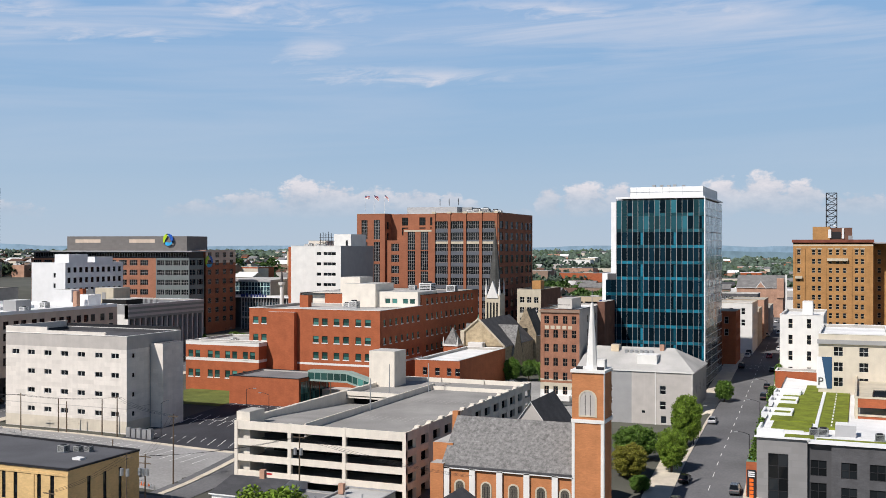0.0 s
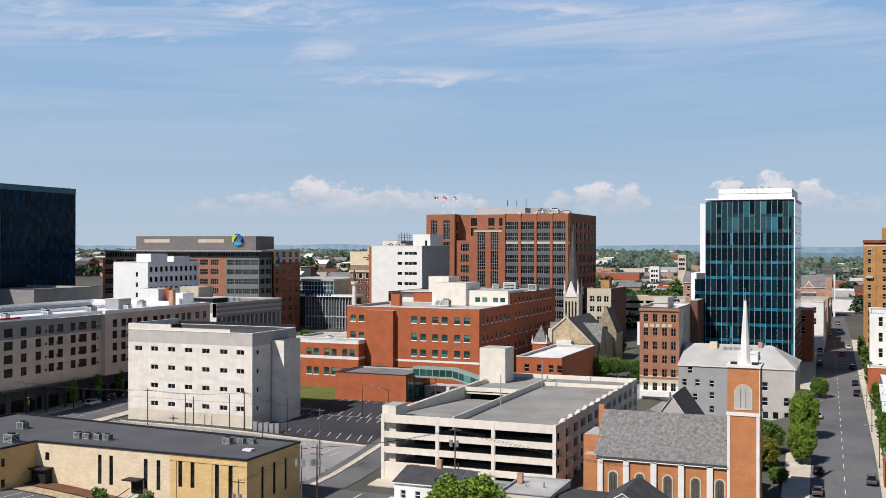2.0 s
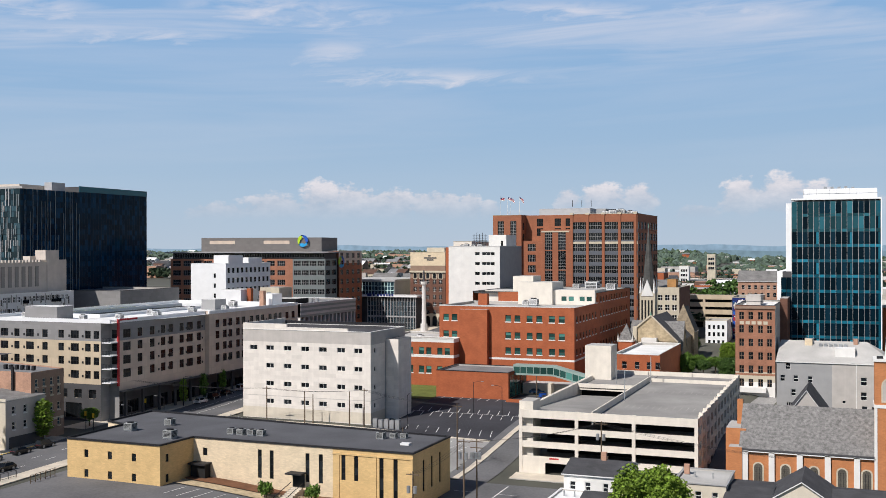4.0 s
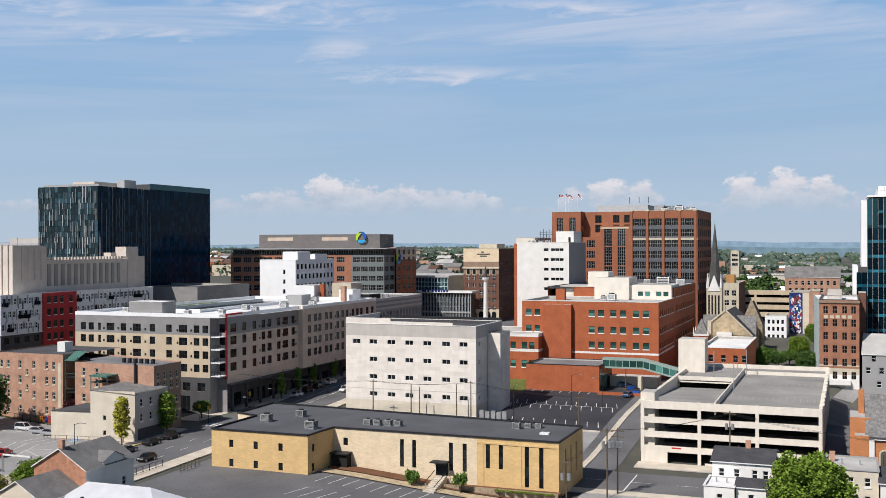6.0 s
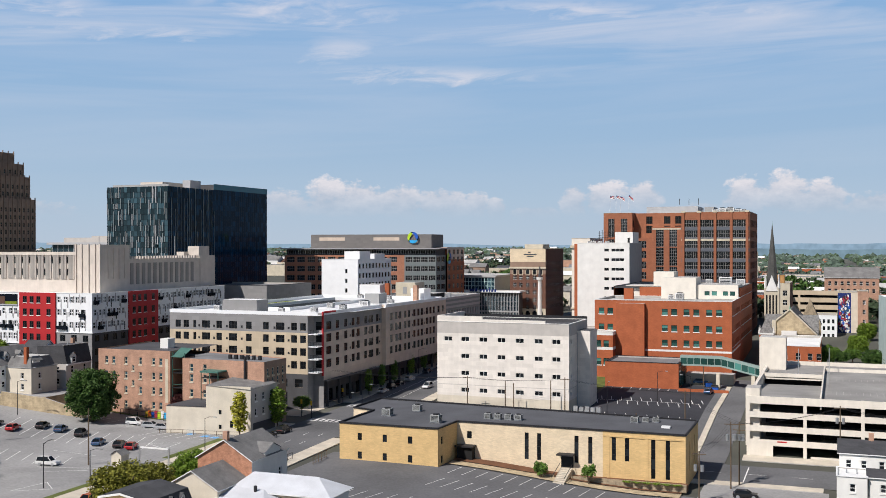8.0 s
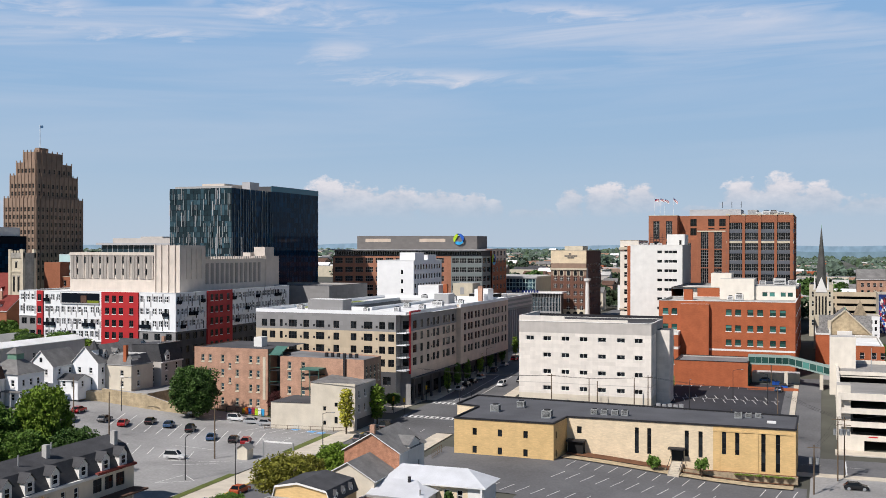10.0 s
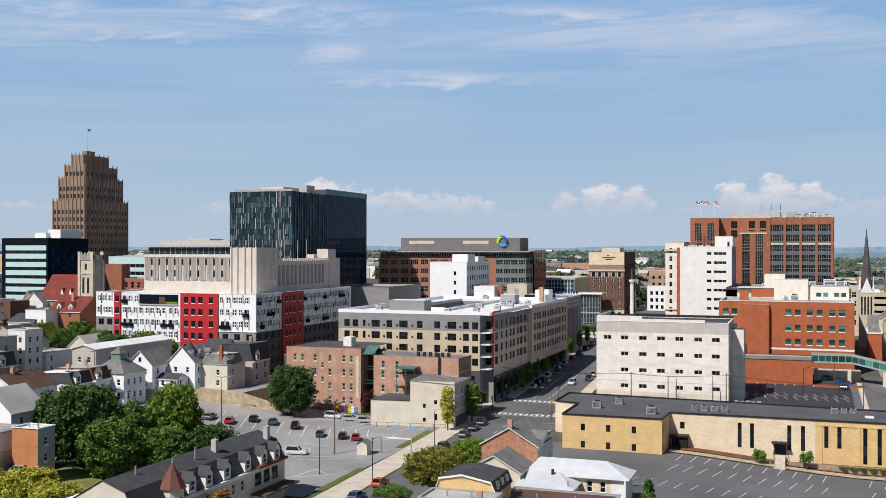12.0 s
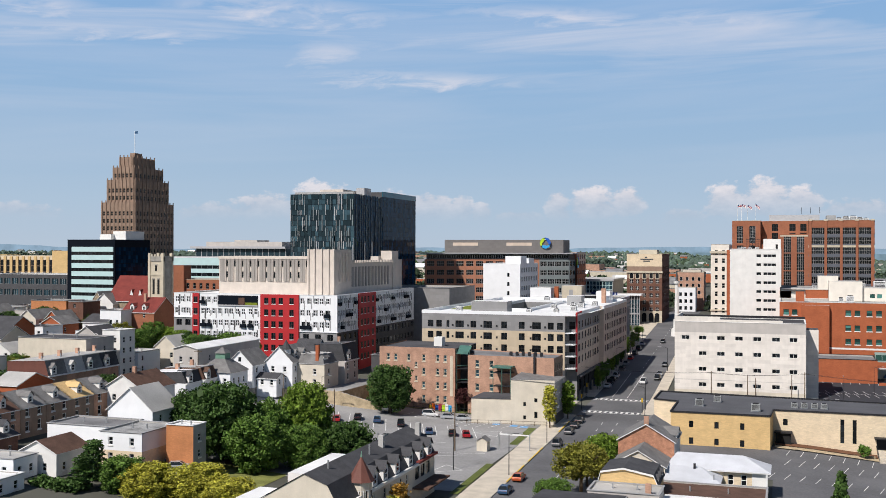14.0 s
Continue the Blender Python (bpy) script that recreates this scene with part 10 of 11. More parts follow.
def car(color, x, y, yaw, z=None, kind="sedan", label=None):
    if (color, kind) not in CARS:
        h = 1.5 if kind == "sedan" else 1.78
        cb, ct = ((-1.95, 1.05), (-1.45, 0.25)) if kind == "sedan" else ((-2.2, 1.05), (-2.0, 0.35))
        g = Geo()
        side = [(-2.25, 0.32), (-2.32, 0.72), (-2.2, 0.98), (1.0, 1.0), (2.05, 0.88), (2.3, 0.62), (2.25, 0.32)]
        for s in (-1, 1):
            q = [(px, s * (0.9 if pz < 0.95 else 0.86), pz) for px, pz in side]
            g.poly("car_" + color, *(q if s < 0 else q[::-1]))
        for (a, b_), (c, d) in zip(side, side[1:] + side[:1]):
            wa, wb = (0.9 if b_ < 0.95 else 0.86), (0.9 if d < 0.95 else 0.86)
            g.poly("car_" + color, (a, wa, b_), (c, wb, d), (c, -wb, d), (a, -wa, b_))
        body = g.make("body")
        g = Geo()
        B = [(cb[0], -0.85, 0.98), (cb[1], -0.85, 0.99), (cb[1], 0.85, 0.99), (cb[0], 0.85, 0.98)]
        T = [(ct[0], -0.66, h), (ct[1], -0.66, h), (ct[1], 0.66, h), (ct[0], 0.66, h)]
        for i in range(4):
            j = (i + 1) % 4
            g.poly("glass_dark", B[i], B[j], T[j], T[i])
        cab = g.make("glazing")
        g = Geo()
        g.poly("car_" + color, *[(p[0], p[1], h + 0.02) for p in T])
        for i in range(4):
            j = (i + 1) % 4
            g.poly("car_" + color, (T[i][0], T[i][1], h - 0.1), (T[j][0], T[j][1], h - 0.1), (T[j][0], T[j][1], h + 0.02), (T[i][0], T[i][1], h + 0.02))
        for i in range(4):
            g.beam("car_" + color, B[i], T[i], 0.05)
        roof = g.make("roof")
        e = tagged(new("car"), label or "%s parked %s on the asphalt" % (color, "saloon car" if kind == "sedan" else "sport utility car"), "car", "cars")
        parts = [body, cab, roof]
        g = Geo()
        n = 12
        for yy in (-0.11, 0.11):
            g.v += [(0.33 * math.cos(6.2832 * i / n), yy, 0.33 * math.sin(6.2832 * i / n)) for i in range(n)]
        for i in range(n):
            j = (i + 1) % n
            g.f.append((i, j, n + j, n + i))
            g.m.append(g.mi("tyre"))
        g.f += [tuple(range(n)), tuple(range(2 * n - 1, n - 1, -1))]
        g.m += [g.mi("metal"), g.mi("metal")]
        w0 = g.make("wheel")
        parts.append(w0)
        for k in range(3):
            parts.append(new("wheel", w0.data))
        for k, (wx, wy) in enumerate(((-1.4, -0.82), (1.4, -0.82), (-1.4, 0.82), (1.4, 0.82))):
            parts[3 + k].matrix_local = Matrix.Translation((wx, wy, 0.33))
        g = Geo()
        g.box("lamp_red", -2.33, -2.24, -0.74, 0.74, 0.79, 0.84)
        parts.append(g.make("tail_light"))
        g = Geo()
        g.box("white_metal", 2.16, 2.24, -0.75, 0.75, 0.66, 0.78)
        parts.append(g.make("headlight"))
        for o in parts:
            o.parent = e
        e.matrix_basis = pose(x, y, gz(x, y) + 0.02 if z is None else z, 0, 0, yaw)
        CARS[color, kind] = e
        return e
    o = copy_thing(CARS[color, kind], pose(x, y, gz(x, y) + 0.02 if z is None else z, 0, 0, yaw))
    if label:
        o["label"] = label
    return o


for c, x, y, a, k in (("red", -272.1, 121.5, 110, "sedan"), ("black", -268.9, 127.5, 110, "sedan"), ("blue", -263.6, 127.5, 110, "sedan"), ("black", -256.9, 126.6, 110, "suv"), ("blue", -247.5, 121.0, 110, "sedan"), ("black", -241.5, 120.6, 110, "sedan"), ("red", -237.8, 119.8, 110, "sedan"), ("white", -242.9, 100.2, 10, "suv"), ("white", -254.6, 143.2, 0, "suv"), ("silver", -249.1, 142.0, 8, "sedan"), ("silver", -244.8, 141.2, 8, "sedan"), ("white", -266.1, 142.4, -6, "sedan"), ("grey", -277.8, 121.9, 100, "sedan"), ("grey", -283.0, 116.0, 110, "suv"), ("white", -286.5, 112.5, 110, "sedan"),
                      ("orange", -214.6, 79.0, 90, "sedan"), ("blue", -214.4, 68.0, 90, "sedan"), ("grey", mx(-213.9, 131), 131.5, 90, "sedan"), ("black", mx(-213.9, 140), 140, 90, "sedan"), ("black", mx(-213.9, 148), 147.5, 90, "suv"), ("grey", mx(-213.9, 118), 116, 90, "suv"),
                      ("white", mx(-215.2, 211), 211, 90, "sedan"), ("black", mx(-215.2, 218), 218, 90, "suv"), ("black", mx(-215.2, 224.5), 224.5, 90, "sedan"), ("white", mx(-215.2, 233), 233, 90, "suv"), ("grey", mx(-215.2, 249), 249, 90, "sedan"), ("silver", mx(-215.2, 262), 262, 90, "sedan"), ("red", mx(-215.2, 276), 276, 90, "sedan"), ("grey", mx(-215.2, 291), 291, 90, "sedan"), ("black", mx(-215.2, 305), 305, 90, "suv"), ("silver", mx(-215.2, 320), 320, 90, "sedan"),
                      ("white", mx(-205.2, 222), 222, -90, "suv"), ("black", mx(-201.4, 231), 231, -90, "suv"), ("silver", mx(-201.4, 240), 240, -90, "sedan"), ("grey", mx(-201.4, 262), 262, -90, "sedan"), ("black", mx(-207.6, 330), 330, -90, "sedan"), ("black", mx(-205.0, 126), 126, -90, "sedan"),
                      ("black", -110.5, 134.5, 4, "sedan"), ("white", -138.0, 172.5, 5, "suv"),
                      ("silver", mx(-27.8, 254), 254, 90, "sedan"), ("black", mx(-27.6, 200), 200, 90, "sedan"), ("grey", mx(-27.6, 187), 187, 90, "sedan"), ("grey", mx(-18.0, 196), 196, 90, "suv"), ("white", mx(-27.8, 372), 372, 90, "sedan"), ("black", mx(-27.8, 380), 380, 90, "sedan"), ("silver", mx(-27.8, 389), 389, 90, "sedan"), ("white", mx(-27.8, 398), 398, 90, "suv"), ("red", mx(-20.5, 372), 372, -90, "sedan"), ("black", mx(-18.0, 290), 290, 90, "suv"), ("black", mx(-18.0, 308), 308, 90, "sedan"), ("white", mx(-18.0, 392), 392, 90, "sedan"),
                      ("blue", -128.8, 236, 80, "sedan"), ("black", -153.5, 246, 100, "sedan"),
                      ("white", mx(-24.6, 436), 436, 90, "sedan"), ("silver", mx(-24.6, 462), 462, 90, "suv"), ("white", mx(-20.6, 450), 450, -90, "suv"), ("black", mx(-18.0, 340), 340, 90, "sedan"), ("grey", mx(-27.8, 420), 420, 90, "sedan"), ("red", mx(-20.6, 500), 500, -90, "sedan"), ("black", mx(-27.8, 345), 345, 90, "suv"), ("white", mx(-24.6, 520), 520, 90, "sedan"), ("red", -287.5, 124.5, 100, "sedan")):
    car(c, x, y, a, kind=k)
car("black", 4.5, 231.5, 5, z=-1.5 + 14.12, kind="suv", label="black sport utility car on the parking deck roof")
car("black", -275.0, 54.6, 25, z=2.82, kind="suv")
car("silver", -272.6, 51.4, 25, z=2.82, kind="sedan")
car("blue", -133.0, 252.0, 5, kind="sedan")
car("silver", -95.0, 291.0, 0, kind="sedan")


# ---- poles, lamps, wires ----
def utility_pole(x, y, h, arms=2, cans=0, z=None, yaw=0):
    e = tagged(new("utility_pole"), "weathered wooden utility pole with crossarms" + (" and transformers" if cans else ""), "utility pole", "utility poles")
    e.matrix_world = pose(x, y, gz(x, y) if z is None else z, 0, 0, yaw)
    g = Geo()
    g.tube("wood_pole", 0, 0, -0.4, h, 0.17, 0.11)
    g.make("pole").parent = e
    for k in range(arms):
        g = Geo()
        g.box("wood_pole", -1.2, 1.2, -0.14, -0.02, h - 0.6 - 1.1 * k, h - 0.45 - 1.1 * k)
        g.make("crossarm").parent = e
    for k in range(cans):
        g = Geo()
        g.tube("metal", (-0.75, 0.0, 0.75)[k % 3] if cans == 3 else 0.6 - 1.2 * k, -0.5, h - 3.6, h - 2.4, 0.32, n=10)
        g.make("transformer").parent = e
    return e


POLES = [(-126.6, 171.0, 14.0, 1, 0), (-160.5, 195.5, 9.5, 1, 0), (-186.0, 192.0, 9.0, 1, 0), (-176.0, 193.5, 8.0, 0, 0), (-173.8, 193.8, 7.4, 0, 0), (-164.0, 194.5, 8.6, 0, 0), (-112.5, 144.2, 12.5, 2, 3), (-113.8, 141.0, 13.0, 1, 2), (-94.0, 164.0, 13.5, 1, 2), (-92.0, 160.5, 7.5, 0, 0), (-268.0, 111.0, 10, 0, 0), (-235.3, 103.1, 11.5, 0, 0), (-131.5, 246, 9, 1, 0), (-118.2, 128, 9.5, 1, 2), (-312.0, 122, 12, 1, 0), (-287, 122, 9, 0, 0), (-310, 92, 11, 1, 0), (-136.5, 165.0, 9.0, 0, 0)]
for p in POLES:
    utility_pole(*p)


def street_lamp(x, y, h=8.0, yaw=0, arm=2.2, z=None):
    e = tagged(new("street_lamp"), "grey metal street lamp with a curved arm", "street lamp", "street lamps")
    e.matrix_world = pose(x, y, gz(x, y) if z is None else z, 0, 0, yaw)
    g = Geo()
    g.tube("dark_metal", 0, 0, -0.2, h, 0.1, 0.06)
    g.make("pole").parent = e
    g = Geo()
    g.beam("dark_metal", (0, 0, h - 0.15), (arm * 0.5, 0, h + 0.25), 0.04)
    g.beam("dark_metal", (arm * 0.5, 0, h + 0.25), (arm, 0, h + 0.3), 0.04)
    g.make("arm").parent = e
    g = Geo()
    g.box("metal", arm - 0.1, arm + 0.6, -0.14, 0.14, h + 0.2, h + 0.36)
    g.make("lamp_head").parent = e


for x, y, a in ((mx(-216.8, 205), 205, 0), (mx(-216.8, 245), 245, 0), (mx(-216.8, 290), 290, 0), (mx(-216.8, 335), 335, 0), (mx(-199.6, 172), 172, 180), (mx(-199.6, 250), 250, 180), (-217.8, 118, 0), (-217.4, 82, 0), (-226.5, 142, 180), (-229.5, 84, 90), (mx(-29.5, 230), 230, 0), (mx(-16.2, 206), 206, 180), (mx(-16.2, 240), 240, 180), (mx(-16.2, 270), 270, 180), (-140.5, 219, 0), (-150, 198, 90), (-131, 214, 180), (-281.5, 133, 0), (-200.6, 158, 180)):
    street_lamp(x, y, 8.2, a)


def wires():
    runs = [((-126.6, 171.0), (-160.5, 195.5)), ((-160.5, 195.5), (-186.0, 192.0)), ((-126.6, 171.0), (-112.5, 144.2)), ((-112.5, 144.2), (-94.0, 164.0)), ((-113.8, 141.0), (-118.2, 128)), ((-94.0, 164.0), (-60, 160)), ((-186.0, 192.0), (-222, 186))]
    H = {(p[0], p[1]): p[2] for p in POLES}
    for (ax, ay), (bx, by) in runs:
        ha, hb = H.get((ax, ay), 10), H.get((bx, by), 10)
        za, zb = gz(ax, ay) + ha - 0.4, gz(bx, by) + hb - 0.4
        for off in (-0.9, 0.0, 0.9):
            cu = bpy.data.curves.new("power_line", "CURVE")
            cu.dimensions, cu.bevel_depth, cu.bevel_resolution = "3D", 0.022, 0
            sp = cu.splines.new("POLY")
            sp.points.add(10)
            for i in range(11):
                t = i / 10
                sp.points[i].co = (ax + (bx - ax) * t + off * 0.6, ay + (by - ay) * t + off * 0.6, za + (zb - za) * t - 1.4 * 4 * t * (1 - t) * 0.5, 1)
            cu.materials.append(MATS["dark_metal"])
            tagged(new("power_line", cu), "thin black power line sagging between poles", "power line", "power lines")


wires()


def fence(x0, y0, x1, y1, h=1.2, m="dark_metal", label="thin black railing", gap=2.4):
    e = tagged(new("fence"), label, "fence")
    L = math.hypot(x1 - x0, y1 - y0)
    n = max(1, int(L / gap))
    for i in range(n + 1):
        x, y = x0 + (x1 - x0) * i / n, y0 + (y1 - y0) * i / n
        g = Geo()
        g.beam(m, (x, y, gz(x, y) - 0.1), (x, y, gz(x, y) + h), 0.05)
        g.make("post").parent = e
    for z in (0.35, h - 0.05):
        g = Geo()
        g.beam(m, (x0, y0, gz(x0, y0) + z), (x1, y1, gz(x1, y1) + z), 0.035)
        g.make("rail").parent = e


fence(-243, 137.0, -222.8, 139.5, 1.1, "wood_pole", "low timber guard rail along the bays", 2.6)
fence(-270, 150.6, -243.5, 150.0, 1.4, "dark_metal", "dark mesh fence below the flats", 2.6)
fence(-198, 193.9, -127.2, 165.9, 1.0, "metal", "grey chain fence between two car parks", 3.5)
fence(-199.6, 104, -199.4, 122, 1.5, "dark_metal", "black iron railing beside a yard", 2.0)
fence(-193, 119, -193.5, 126, 1.6, "wood_pole", "brown timber fence beside a yard", 1.2)


def small_things():
    h = tagged(new("attendant_hut"), "small cream hut with a gabled roof", "hut")
    h.matrix_world = pose(-229.4, 105.4, gz(-229.4, 105.4))
    g = Geo()
    g.box("cream_stucco", -1.2, 1.2, -1.2, 1.2, -0.2, 2.3)
    g.make("wall").parent = h
    g = Geo()
    for s in (-1, 1):
        q = [(s * 1.5, -1.5, 2.2), (0, -1.5, 3.2), (0, 1.5, 3.2), (s * 1.5, 1.5, 2.2)]
        g.poly("shingle_grey", *(q if s < 0 else q[::-1]))
    g.poly("cream_stucco", (-1.2, -1.2, 2.3), (1.2, -1.2, 2.3), (0, -1.2, 3.1))
    g.poly("cream_stucco", (1.2, 1.2, 2.3), (-1.2, 1.2, 2.3), (0, 1.2, 3.1))
    g.make("roof").parent = h
    t = tagged(new("barrier_gate"), "white car park barrier on grey posts", "barrier")
    t.matrix_world = pose(-226.5, 107.5, gz(-226.5, 107.5))
    for x in (0, 7.0):
        g = Geo()
        g.box("metal", x, x + 0.25, 0, 0.25, -0.2, 3.6)
        g.make("post").parent = t
    g = Geo()
    g.box("white_metal", 0.1, 7.1, 0.05, 0.2, 3.3, 3.6)
    g.make("beam").parent = t
    w = tagged(new("retaining_wall"), "tan stone retaining wall behind the car park", "wall")
    for (x0, y0), (x1, y1), hh in (((-303, 132.0), (-291, 137.5), 2.4), ((-291, 137.5), (-279, 139.5), 3.5), ((-279, 139.5), (-266.5, 142.0), 3.6)):
        n = 8
        for k in range(n):
            ax, ay, bx, by = x0 + (x1 - x0) * k / n, y0 + (y1 - y0) * k / n, x0 + (x1 - x0) * (k + 1) / n, y0 + (y1 - y0) * (k + 1) / n
            za, zb = gz(ax, ay), gz(bx, by)
            ha, hb = hh * (1 if y0 < 139 else 1 - 0.65 * k / n), hh * (1 if y0 < 139 else 1 - 0.65 * (k + 1) / n)
            g = Geo()
            g.poly("yard_stone", (ax, ay, za - 0.5), (bx, by, zb - 0.5), (bx, by, zb + hb), (ax, ay, za + ha))
            g.poly("concrete", (ax, ay, za + ha), (bx, by, zb + hb), (bx, by + 0.5, zb + hb), (ax, ay + 0.5, za + ha))
            g.poly("cream_stucco", (bx, by + 0.5, zb - 0.5), (ax, ay + 0.5, za - 0.5), (ax, ay + 0.5, za + ha), (bx, by + 0.5, zb + hb))
            g.make("panel").parent = w
    yard = [(-312, 131.0), (-303, 132.4), (-291, 137.9), (-279, 139.9), (-277, 166.0), (-312, 166.0)]
    g = Geo()
    g.poly("old_asphalt", *[(x, y, 6.25 if x < -290 else 5.7) for x, y in yard])
    for (x0, y0), (x1, y1) in zip(yard[:5], yard[1:]):
        z0, z1 = (6.25 if x0 < -290 else 5.7), (6.25 if x1 < -290 else 5.7)
        g.poly("yard_stone", (x0, y0, 0.5), (x1, y1, 0.5), (x1, y1, z1), (x0, y0, z0))
    tagged(g.make("raised_yard"), "raised yard and street end above the retaining wall", "ground", kind="structure")
    # hydrants, bins, traffic lights
    for k, (x, y) in enumerate(((-222.6, 168.5), (-221.8, 190.4), (-202.2, 165.0), (-219.0, 167.0))):
        s = tagged(new("traffic_light"), "yellow traffic light on a dark pole", "traffic light", "traffic lights")
        s.matrix_world = pose(x, y, gz(x, y))
        g = Geo()
        g.tube("dark_metal", 0, 0, -0.2, 4.4, 0.09)
        g.make("pole").parent = s
        g = Geo()
        g.box("yellow_paint", -0.2, 0.2, -0.3, 0.0, 3.2, 4.3)
        g.make("signal_head").parent = s
    for k, (x, y) in enumerate(((-127.5, 240.0), (-128.0, 243.0), (-130.2, 247.4))):
        s = tagged(new("waste_container"), "blue steel waste container beside the alley", "container", "waste containers")
        s.matrix_world = pose(x, y, gz(x, y), 0, 0, 20 * k)
        g = Geo()
        g.box("blue_sign" if k != 1 else "charcoal", -0.9, 0.9, -0.6, 0.6, 0.1, 1.2)
        g.make("bin").parent = s
        g = Geo()
        g.box("dark_metal", -0.95, 0.95, -0.65, 0.65, 1.2, 1.3)
        g.make("lid").parent = s
    c = tagged(new("cell_cabinet"), "pale metal equipment cabinets behind a low wall", "cabinet")
    c.matrix_world = pose(-158.6, 196.0, 0.0)
    for k in range(5):
        g = Geo()
        g.box("metal", 0.2 + 1.5 * k, 1.3 + 1.5 * k, 0, 1.0, -1.5, 1.9 - 0.2 * (k % 2))
        g.make("cabinet").parent = c


small_things()


def cones():
    """Traffic cones standing in a group at the car park's corner."""
    for k in range(4):
        x, y = -132.6 + 0.9 * k, 167.4 + 0.25 * (k % 2)
        c = tagged(new("traffic_cone"), "small orange traffic cone on grey asphalt", "traffic cone", "traffic cones")
        c.matrix_world = pose(x, y, gz(x, y))
        g = Geo()
        g.box("orange_sign", -0.25, 0.25, -0.25, 0.25, 0.0, 0.06)
        g.make("foot").parent = c
        g = Geo()
        g.tube("orange_sign", 0, 0, 0.06, 0.85, 0.2, 0.04, n=10)
        g.make("cone").parent = c


cones()


# ---- the far town, woods, hills and clouds ----
def far_town():
    rng = random.Random(8)
    g = Geo()
    walls = ("white_paint", "cream_stucco", "old_brick", "grey_stucco", "red_brick", "old_brick", "limestone", "brownstone")
    roofs = ("shingle_grey", "light_roof", "shingle_dark", "white_membrane", "grey_roof", "shingle_brown")
    spots = []
    for _ in range(2300):
        y = 455 + 1950 * rng.random() ** 1.3
        x = rng.uniform(-120 - 0.95 * y, 200 + 0.05 * y)
        if abs(x - mx(-208, y)) < 14 or abs(x - mx(-22, y)) < 12:
            continue
        if y < 560 and (-120 < x < -70 or -64 < x < -24 or -560 < x < -380):
            continue
        if math.hypot(x + 80, y + 60) > 2430:
            continue
        if y > 760 and rng.random() < 0.62:
            continue
        w, d, h = rng.uniform(7, 16), rng.uniform(8, 16), rng.uniform(6, 11)
        if rng.random() < (0.06 if y < 760 else 0.22):
            w, d, h = rng.uniform(25, 70), rng.uniform(20, 40), rng.uniform(7, 11)
        z = gz(x, y) - 0.5
        m, r = rng.choice(walls), rng.choice(roofs)
        if w < 20 and rng.random() < 0.5:
            g.box(m, x, x + w, y, y + d, z, z + h)
            e, t, ym = z + h, z + h + 3, y + d / 2
            g.poly(r, (x - 0.4, y - 0.4, e), (x + w + 0.4, y - 0.4, e), (x + w + 0.4, ym, t), (x - 0.4, ym, t))
            g.poly(r, (x + w + 0.4, y + d + 0.4, e), (x - 0.4, y + d + 0.4, e), (x - 0.4, ym, t), (x + w + 0.4, ym, t))
            g.poly(m, (x, y + d, e), (x, y, e), (x, ym, t - 0.2))
            g.poly(m, (x + w, y, e), (x + w, y + d, e), (x + w, ym, t - 0.2))
        else:
            g.box(m, x, x + w, y, y + d, z, z + h, top=r)
    tagged(g.make("far_houses"), "far rows of small houses and low halls", "houses", kind="stuff")
    # a few taller marks of the far town
    for x, y, w, h, m in ((-168, 880, 7, 32, "limestone"), (-190, 870, 8, 22, "white_paint"), (-228, 520, 16, 22.5, "old_brick"), (-226.5, 503, 11, 14, "white_panel")):
        b = Building("far_block", "far tall block above the house roofs", "building", x, y, gz(x, y), group="far blocks")
        b.shell(m, 0, w, 0, w, -3, h)
        for k in range(3):
            for i in range(max(3, int(w / 4))):
                u = 1 + (w - 2) * (i + 0.5) / max(3, int(w / 4))
                b.window((u - 0.8, -0.05, h - 5 - 4 * k), 0, 1.6, 2.2, S(1, 1, "white_metal", "glass_dark", None, 0.1))
        b.flat_roof("light_roof", 0, w, 0, w, h, 0.5)
        b.done()
    g = Geo()
    rng = random.Random(9)
    for _ in range(15500):
        y = 440 + 2000 * rng.random() ** 1.12
        x = rng.uniform(-140 - 1.0 * y, 260 + 0.1 * y)
        if math.hypot(x + 80, y + 60) > 2440:
            continue
        if abs(x - mx(-208, y)) < 12 or abs(x - mx(-22, y)) < 11 or (y < 560 and (-600 < x < -380 or -64 < x < 20)):
            continue
        s = rng.uniform(3.0, 5.4) * (1 + y / 3600) * (1.0 if y < 900 else 0.95)
        z = gz(x, y)
        # beyond 900 m most crowns take the colour with haze painted in
        m = "far_wood" if y < 900 or rng.random() < 0.25 else "far_wood_haze"
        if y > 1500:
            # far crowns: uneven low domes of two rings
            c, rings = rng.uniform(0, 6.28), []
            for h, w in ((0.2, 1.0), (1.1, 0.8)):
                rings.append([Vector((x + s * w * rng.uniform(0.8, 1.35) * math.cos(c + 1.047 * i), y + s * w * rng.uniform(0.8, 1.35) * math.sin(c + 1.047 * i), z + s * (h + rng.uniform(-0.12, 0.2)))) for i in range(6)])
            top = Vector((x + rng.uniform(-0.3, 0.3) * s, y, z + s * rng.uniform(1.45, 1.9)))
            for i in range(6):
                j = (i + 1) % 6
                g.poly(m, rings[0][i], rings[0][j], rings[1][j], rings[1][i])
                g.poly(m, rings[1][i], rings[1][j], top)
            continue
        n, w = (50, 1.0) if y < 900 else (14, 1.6)
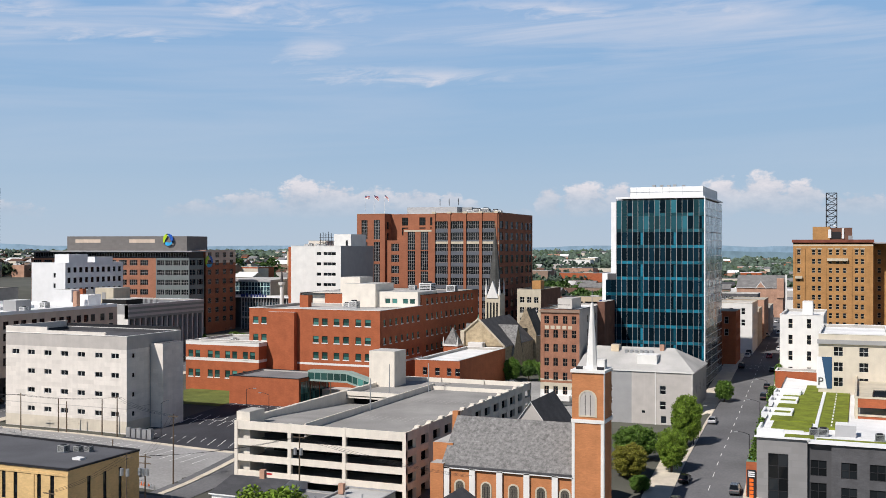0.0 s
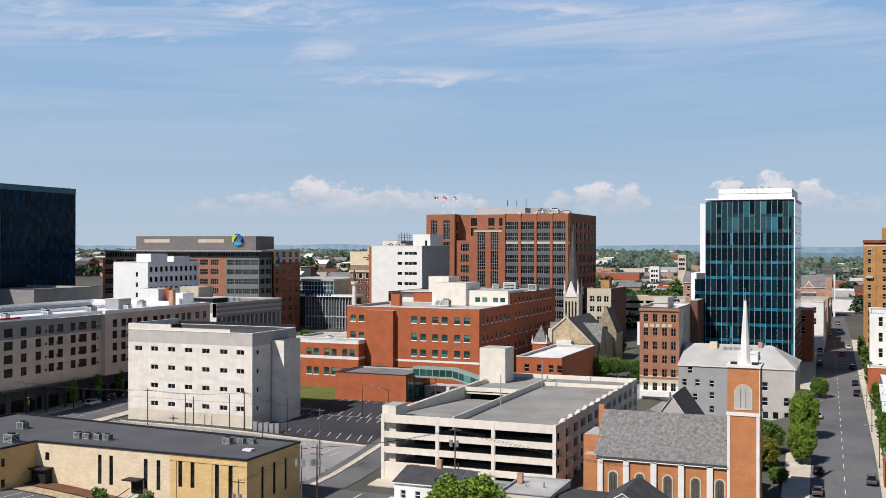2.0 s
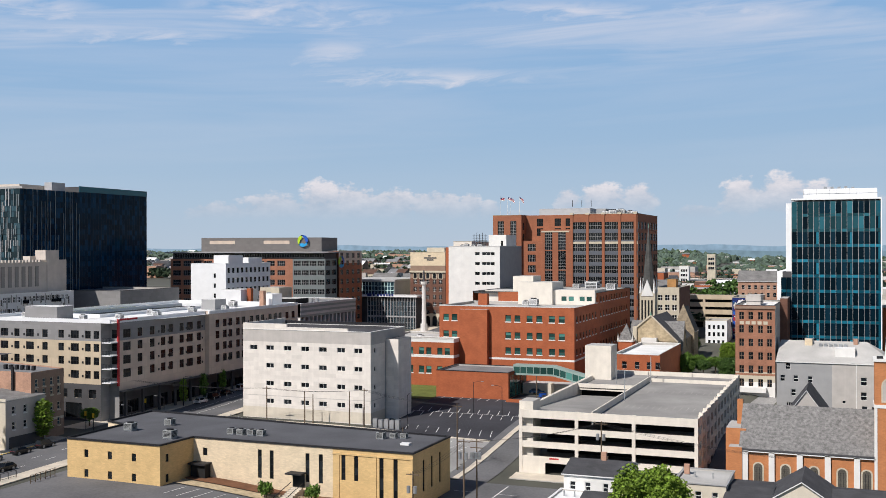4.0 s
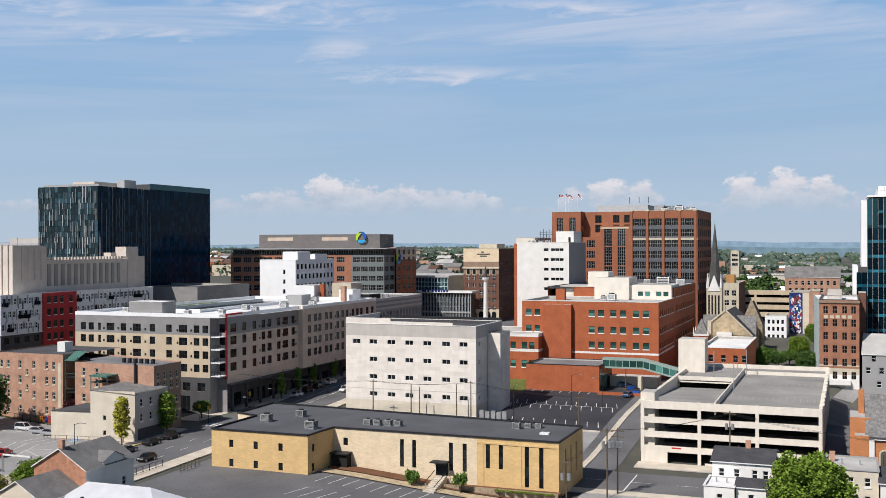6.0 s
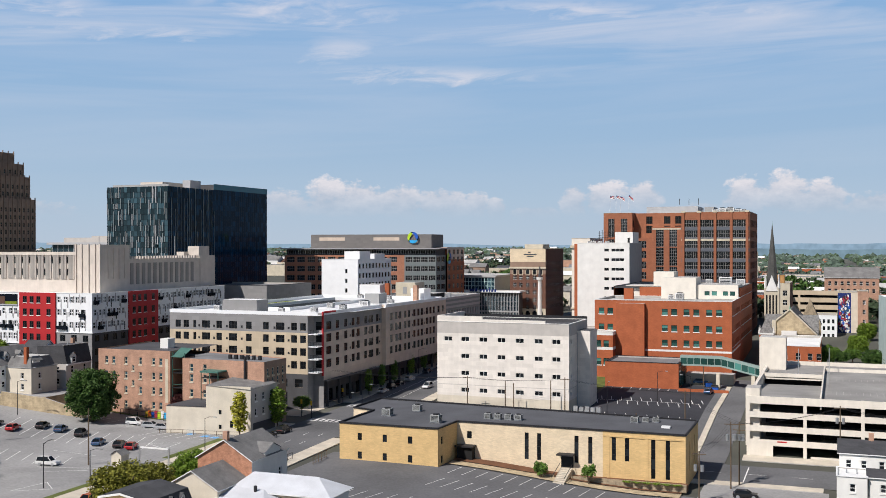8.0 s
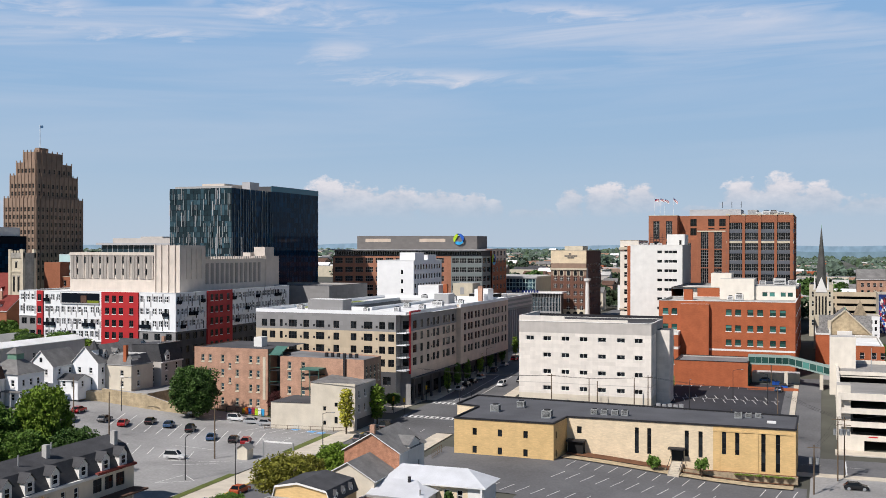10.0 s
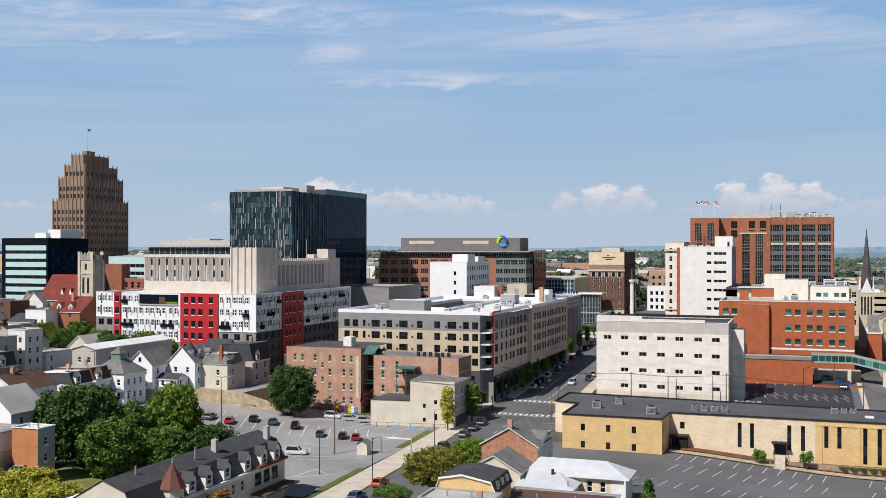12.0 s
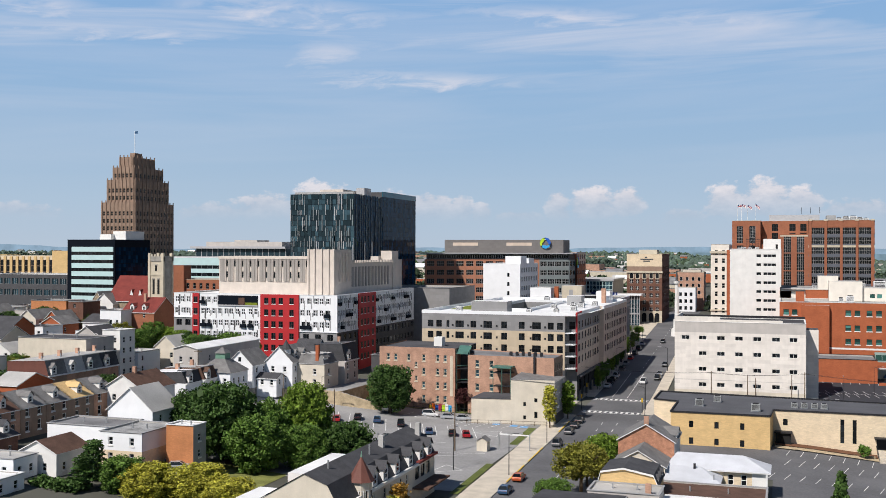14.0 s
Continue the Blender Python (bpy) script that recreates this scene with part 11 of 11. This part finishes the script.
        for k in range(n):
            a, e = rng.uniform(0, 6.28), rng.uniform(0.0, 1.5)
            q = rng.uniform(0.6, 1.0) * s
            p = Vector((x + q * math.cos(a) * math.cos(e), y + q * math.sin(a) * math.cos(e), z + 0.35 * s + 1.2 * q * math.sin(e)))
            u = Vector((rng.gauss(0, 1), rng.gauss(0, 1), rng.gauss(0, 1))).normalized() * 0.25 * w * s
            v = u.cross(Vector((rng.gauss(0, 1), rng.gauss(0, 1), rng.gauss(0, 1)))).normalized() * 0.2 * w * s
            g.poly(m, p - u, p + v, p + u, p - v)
    # tall groves behind the church and the tan garage
    for cx, cy, n, w in ((-116, 545, 9, 15), (-150, 590, 8, 16), (-110, 640, 9, 20), (-64, 690, 6, 10), (-180, 690, 10, 26), (-128, 720, 9, 22), (-300, 600, 7, 20), (-420, 640, 8, 30)):
        for _ in range(n):
            x, y, s = cx + rng.gauss(0, 0.5) * w, cy + rng.gauss(0, 0.5) * w, rng.uniform(5.0, 7.5)
            z = gz(x, y)
            for k in range(150):
                a, e = rng.uniform(0, 6.28), rng.uniform(-0.3, 1.5)
                q = rng.uniform(0.6, 1.0) * s
                p = Vector((x + q * math.cos(a) * math.cos(e), y + q * math.sin(a) * math.cos(e), z + 0.9 * s + 1.1 * q * math.sin(e)))
                u = Vector((rng.gauss(0, 1), rng.gauss(0, 1), rng.gauss(0, 1))).normalized() * 0.17 * s
                v = u.cross(Vector((rng.gauss(0, 1), rng.gauss(0, 1), rng.gauss(0, 1)))).normalized() * 0.14 * s
                g.poly("leaf_dark", p - u, p + v, p + u, p - v)
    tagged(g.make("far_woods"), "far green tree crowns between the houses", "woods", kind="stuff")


def hills():
    """Glowing backdrop ridges at the end of the plain, with blue haze painted in."""
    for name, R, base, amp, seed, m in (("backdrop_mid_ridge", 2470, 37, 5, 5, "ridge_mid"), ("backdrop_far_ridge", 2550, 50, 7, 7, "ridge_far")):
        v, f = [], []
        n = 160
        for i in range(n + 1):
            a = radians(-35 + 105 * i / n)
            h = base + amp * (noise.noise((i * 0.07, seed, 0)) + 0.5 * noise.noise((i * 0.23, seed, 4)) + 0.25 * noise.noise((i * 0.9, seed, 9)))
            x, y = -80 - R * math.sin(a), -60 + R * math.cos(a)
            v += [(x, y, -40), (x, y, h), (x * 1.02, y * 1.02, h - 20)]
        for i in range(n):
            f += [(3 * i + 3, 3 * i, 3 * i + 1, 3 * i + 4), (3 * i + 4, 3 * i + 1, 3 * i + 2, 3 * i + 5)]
        tagged(mesh_ob(name, v, f, [m]), "glowing backdrop ridge on the horizon with blue haze painted in", "hills", kind="structure")


def clouds():
    """A tall sheet of sky far behind the town that carries cumulus and high wisps."""
    R, n = SKY_R, 64
    v, f = [], []
    for i in range(n + 1):
        a = radians(-25 + 90 * i / n)
        for z in (-60, 910):
            v.append((-82 - R * math.sin(a), -58 + R * math.cos(a), z))
    for i in range(n):
        f.append((2 * i, 2 * i + 1, 2 * i + 3, 2 * i + 2))
    ob = mesh_ob("backdrop_clouds", v, f, ["cloud"])
    tagged(ob, "white cumulus and thin high cirrus above the horizon", "clouds", kind="structure")


far_town()
hills()
clouds()
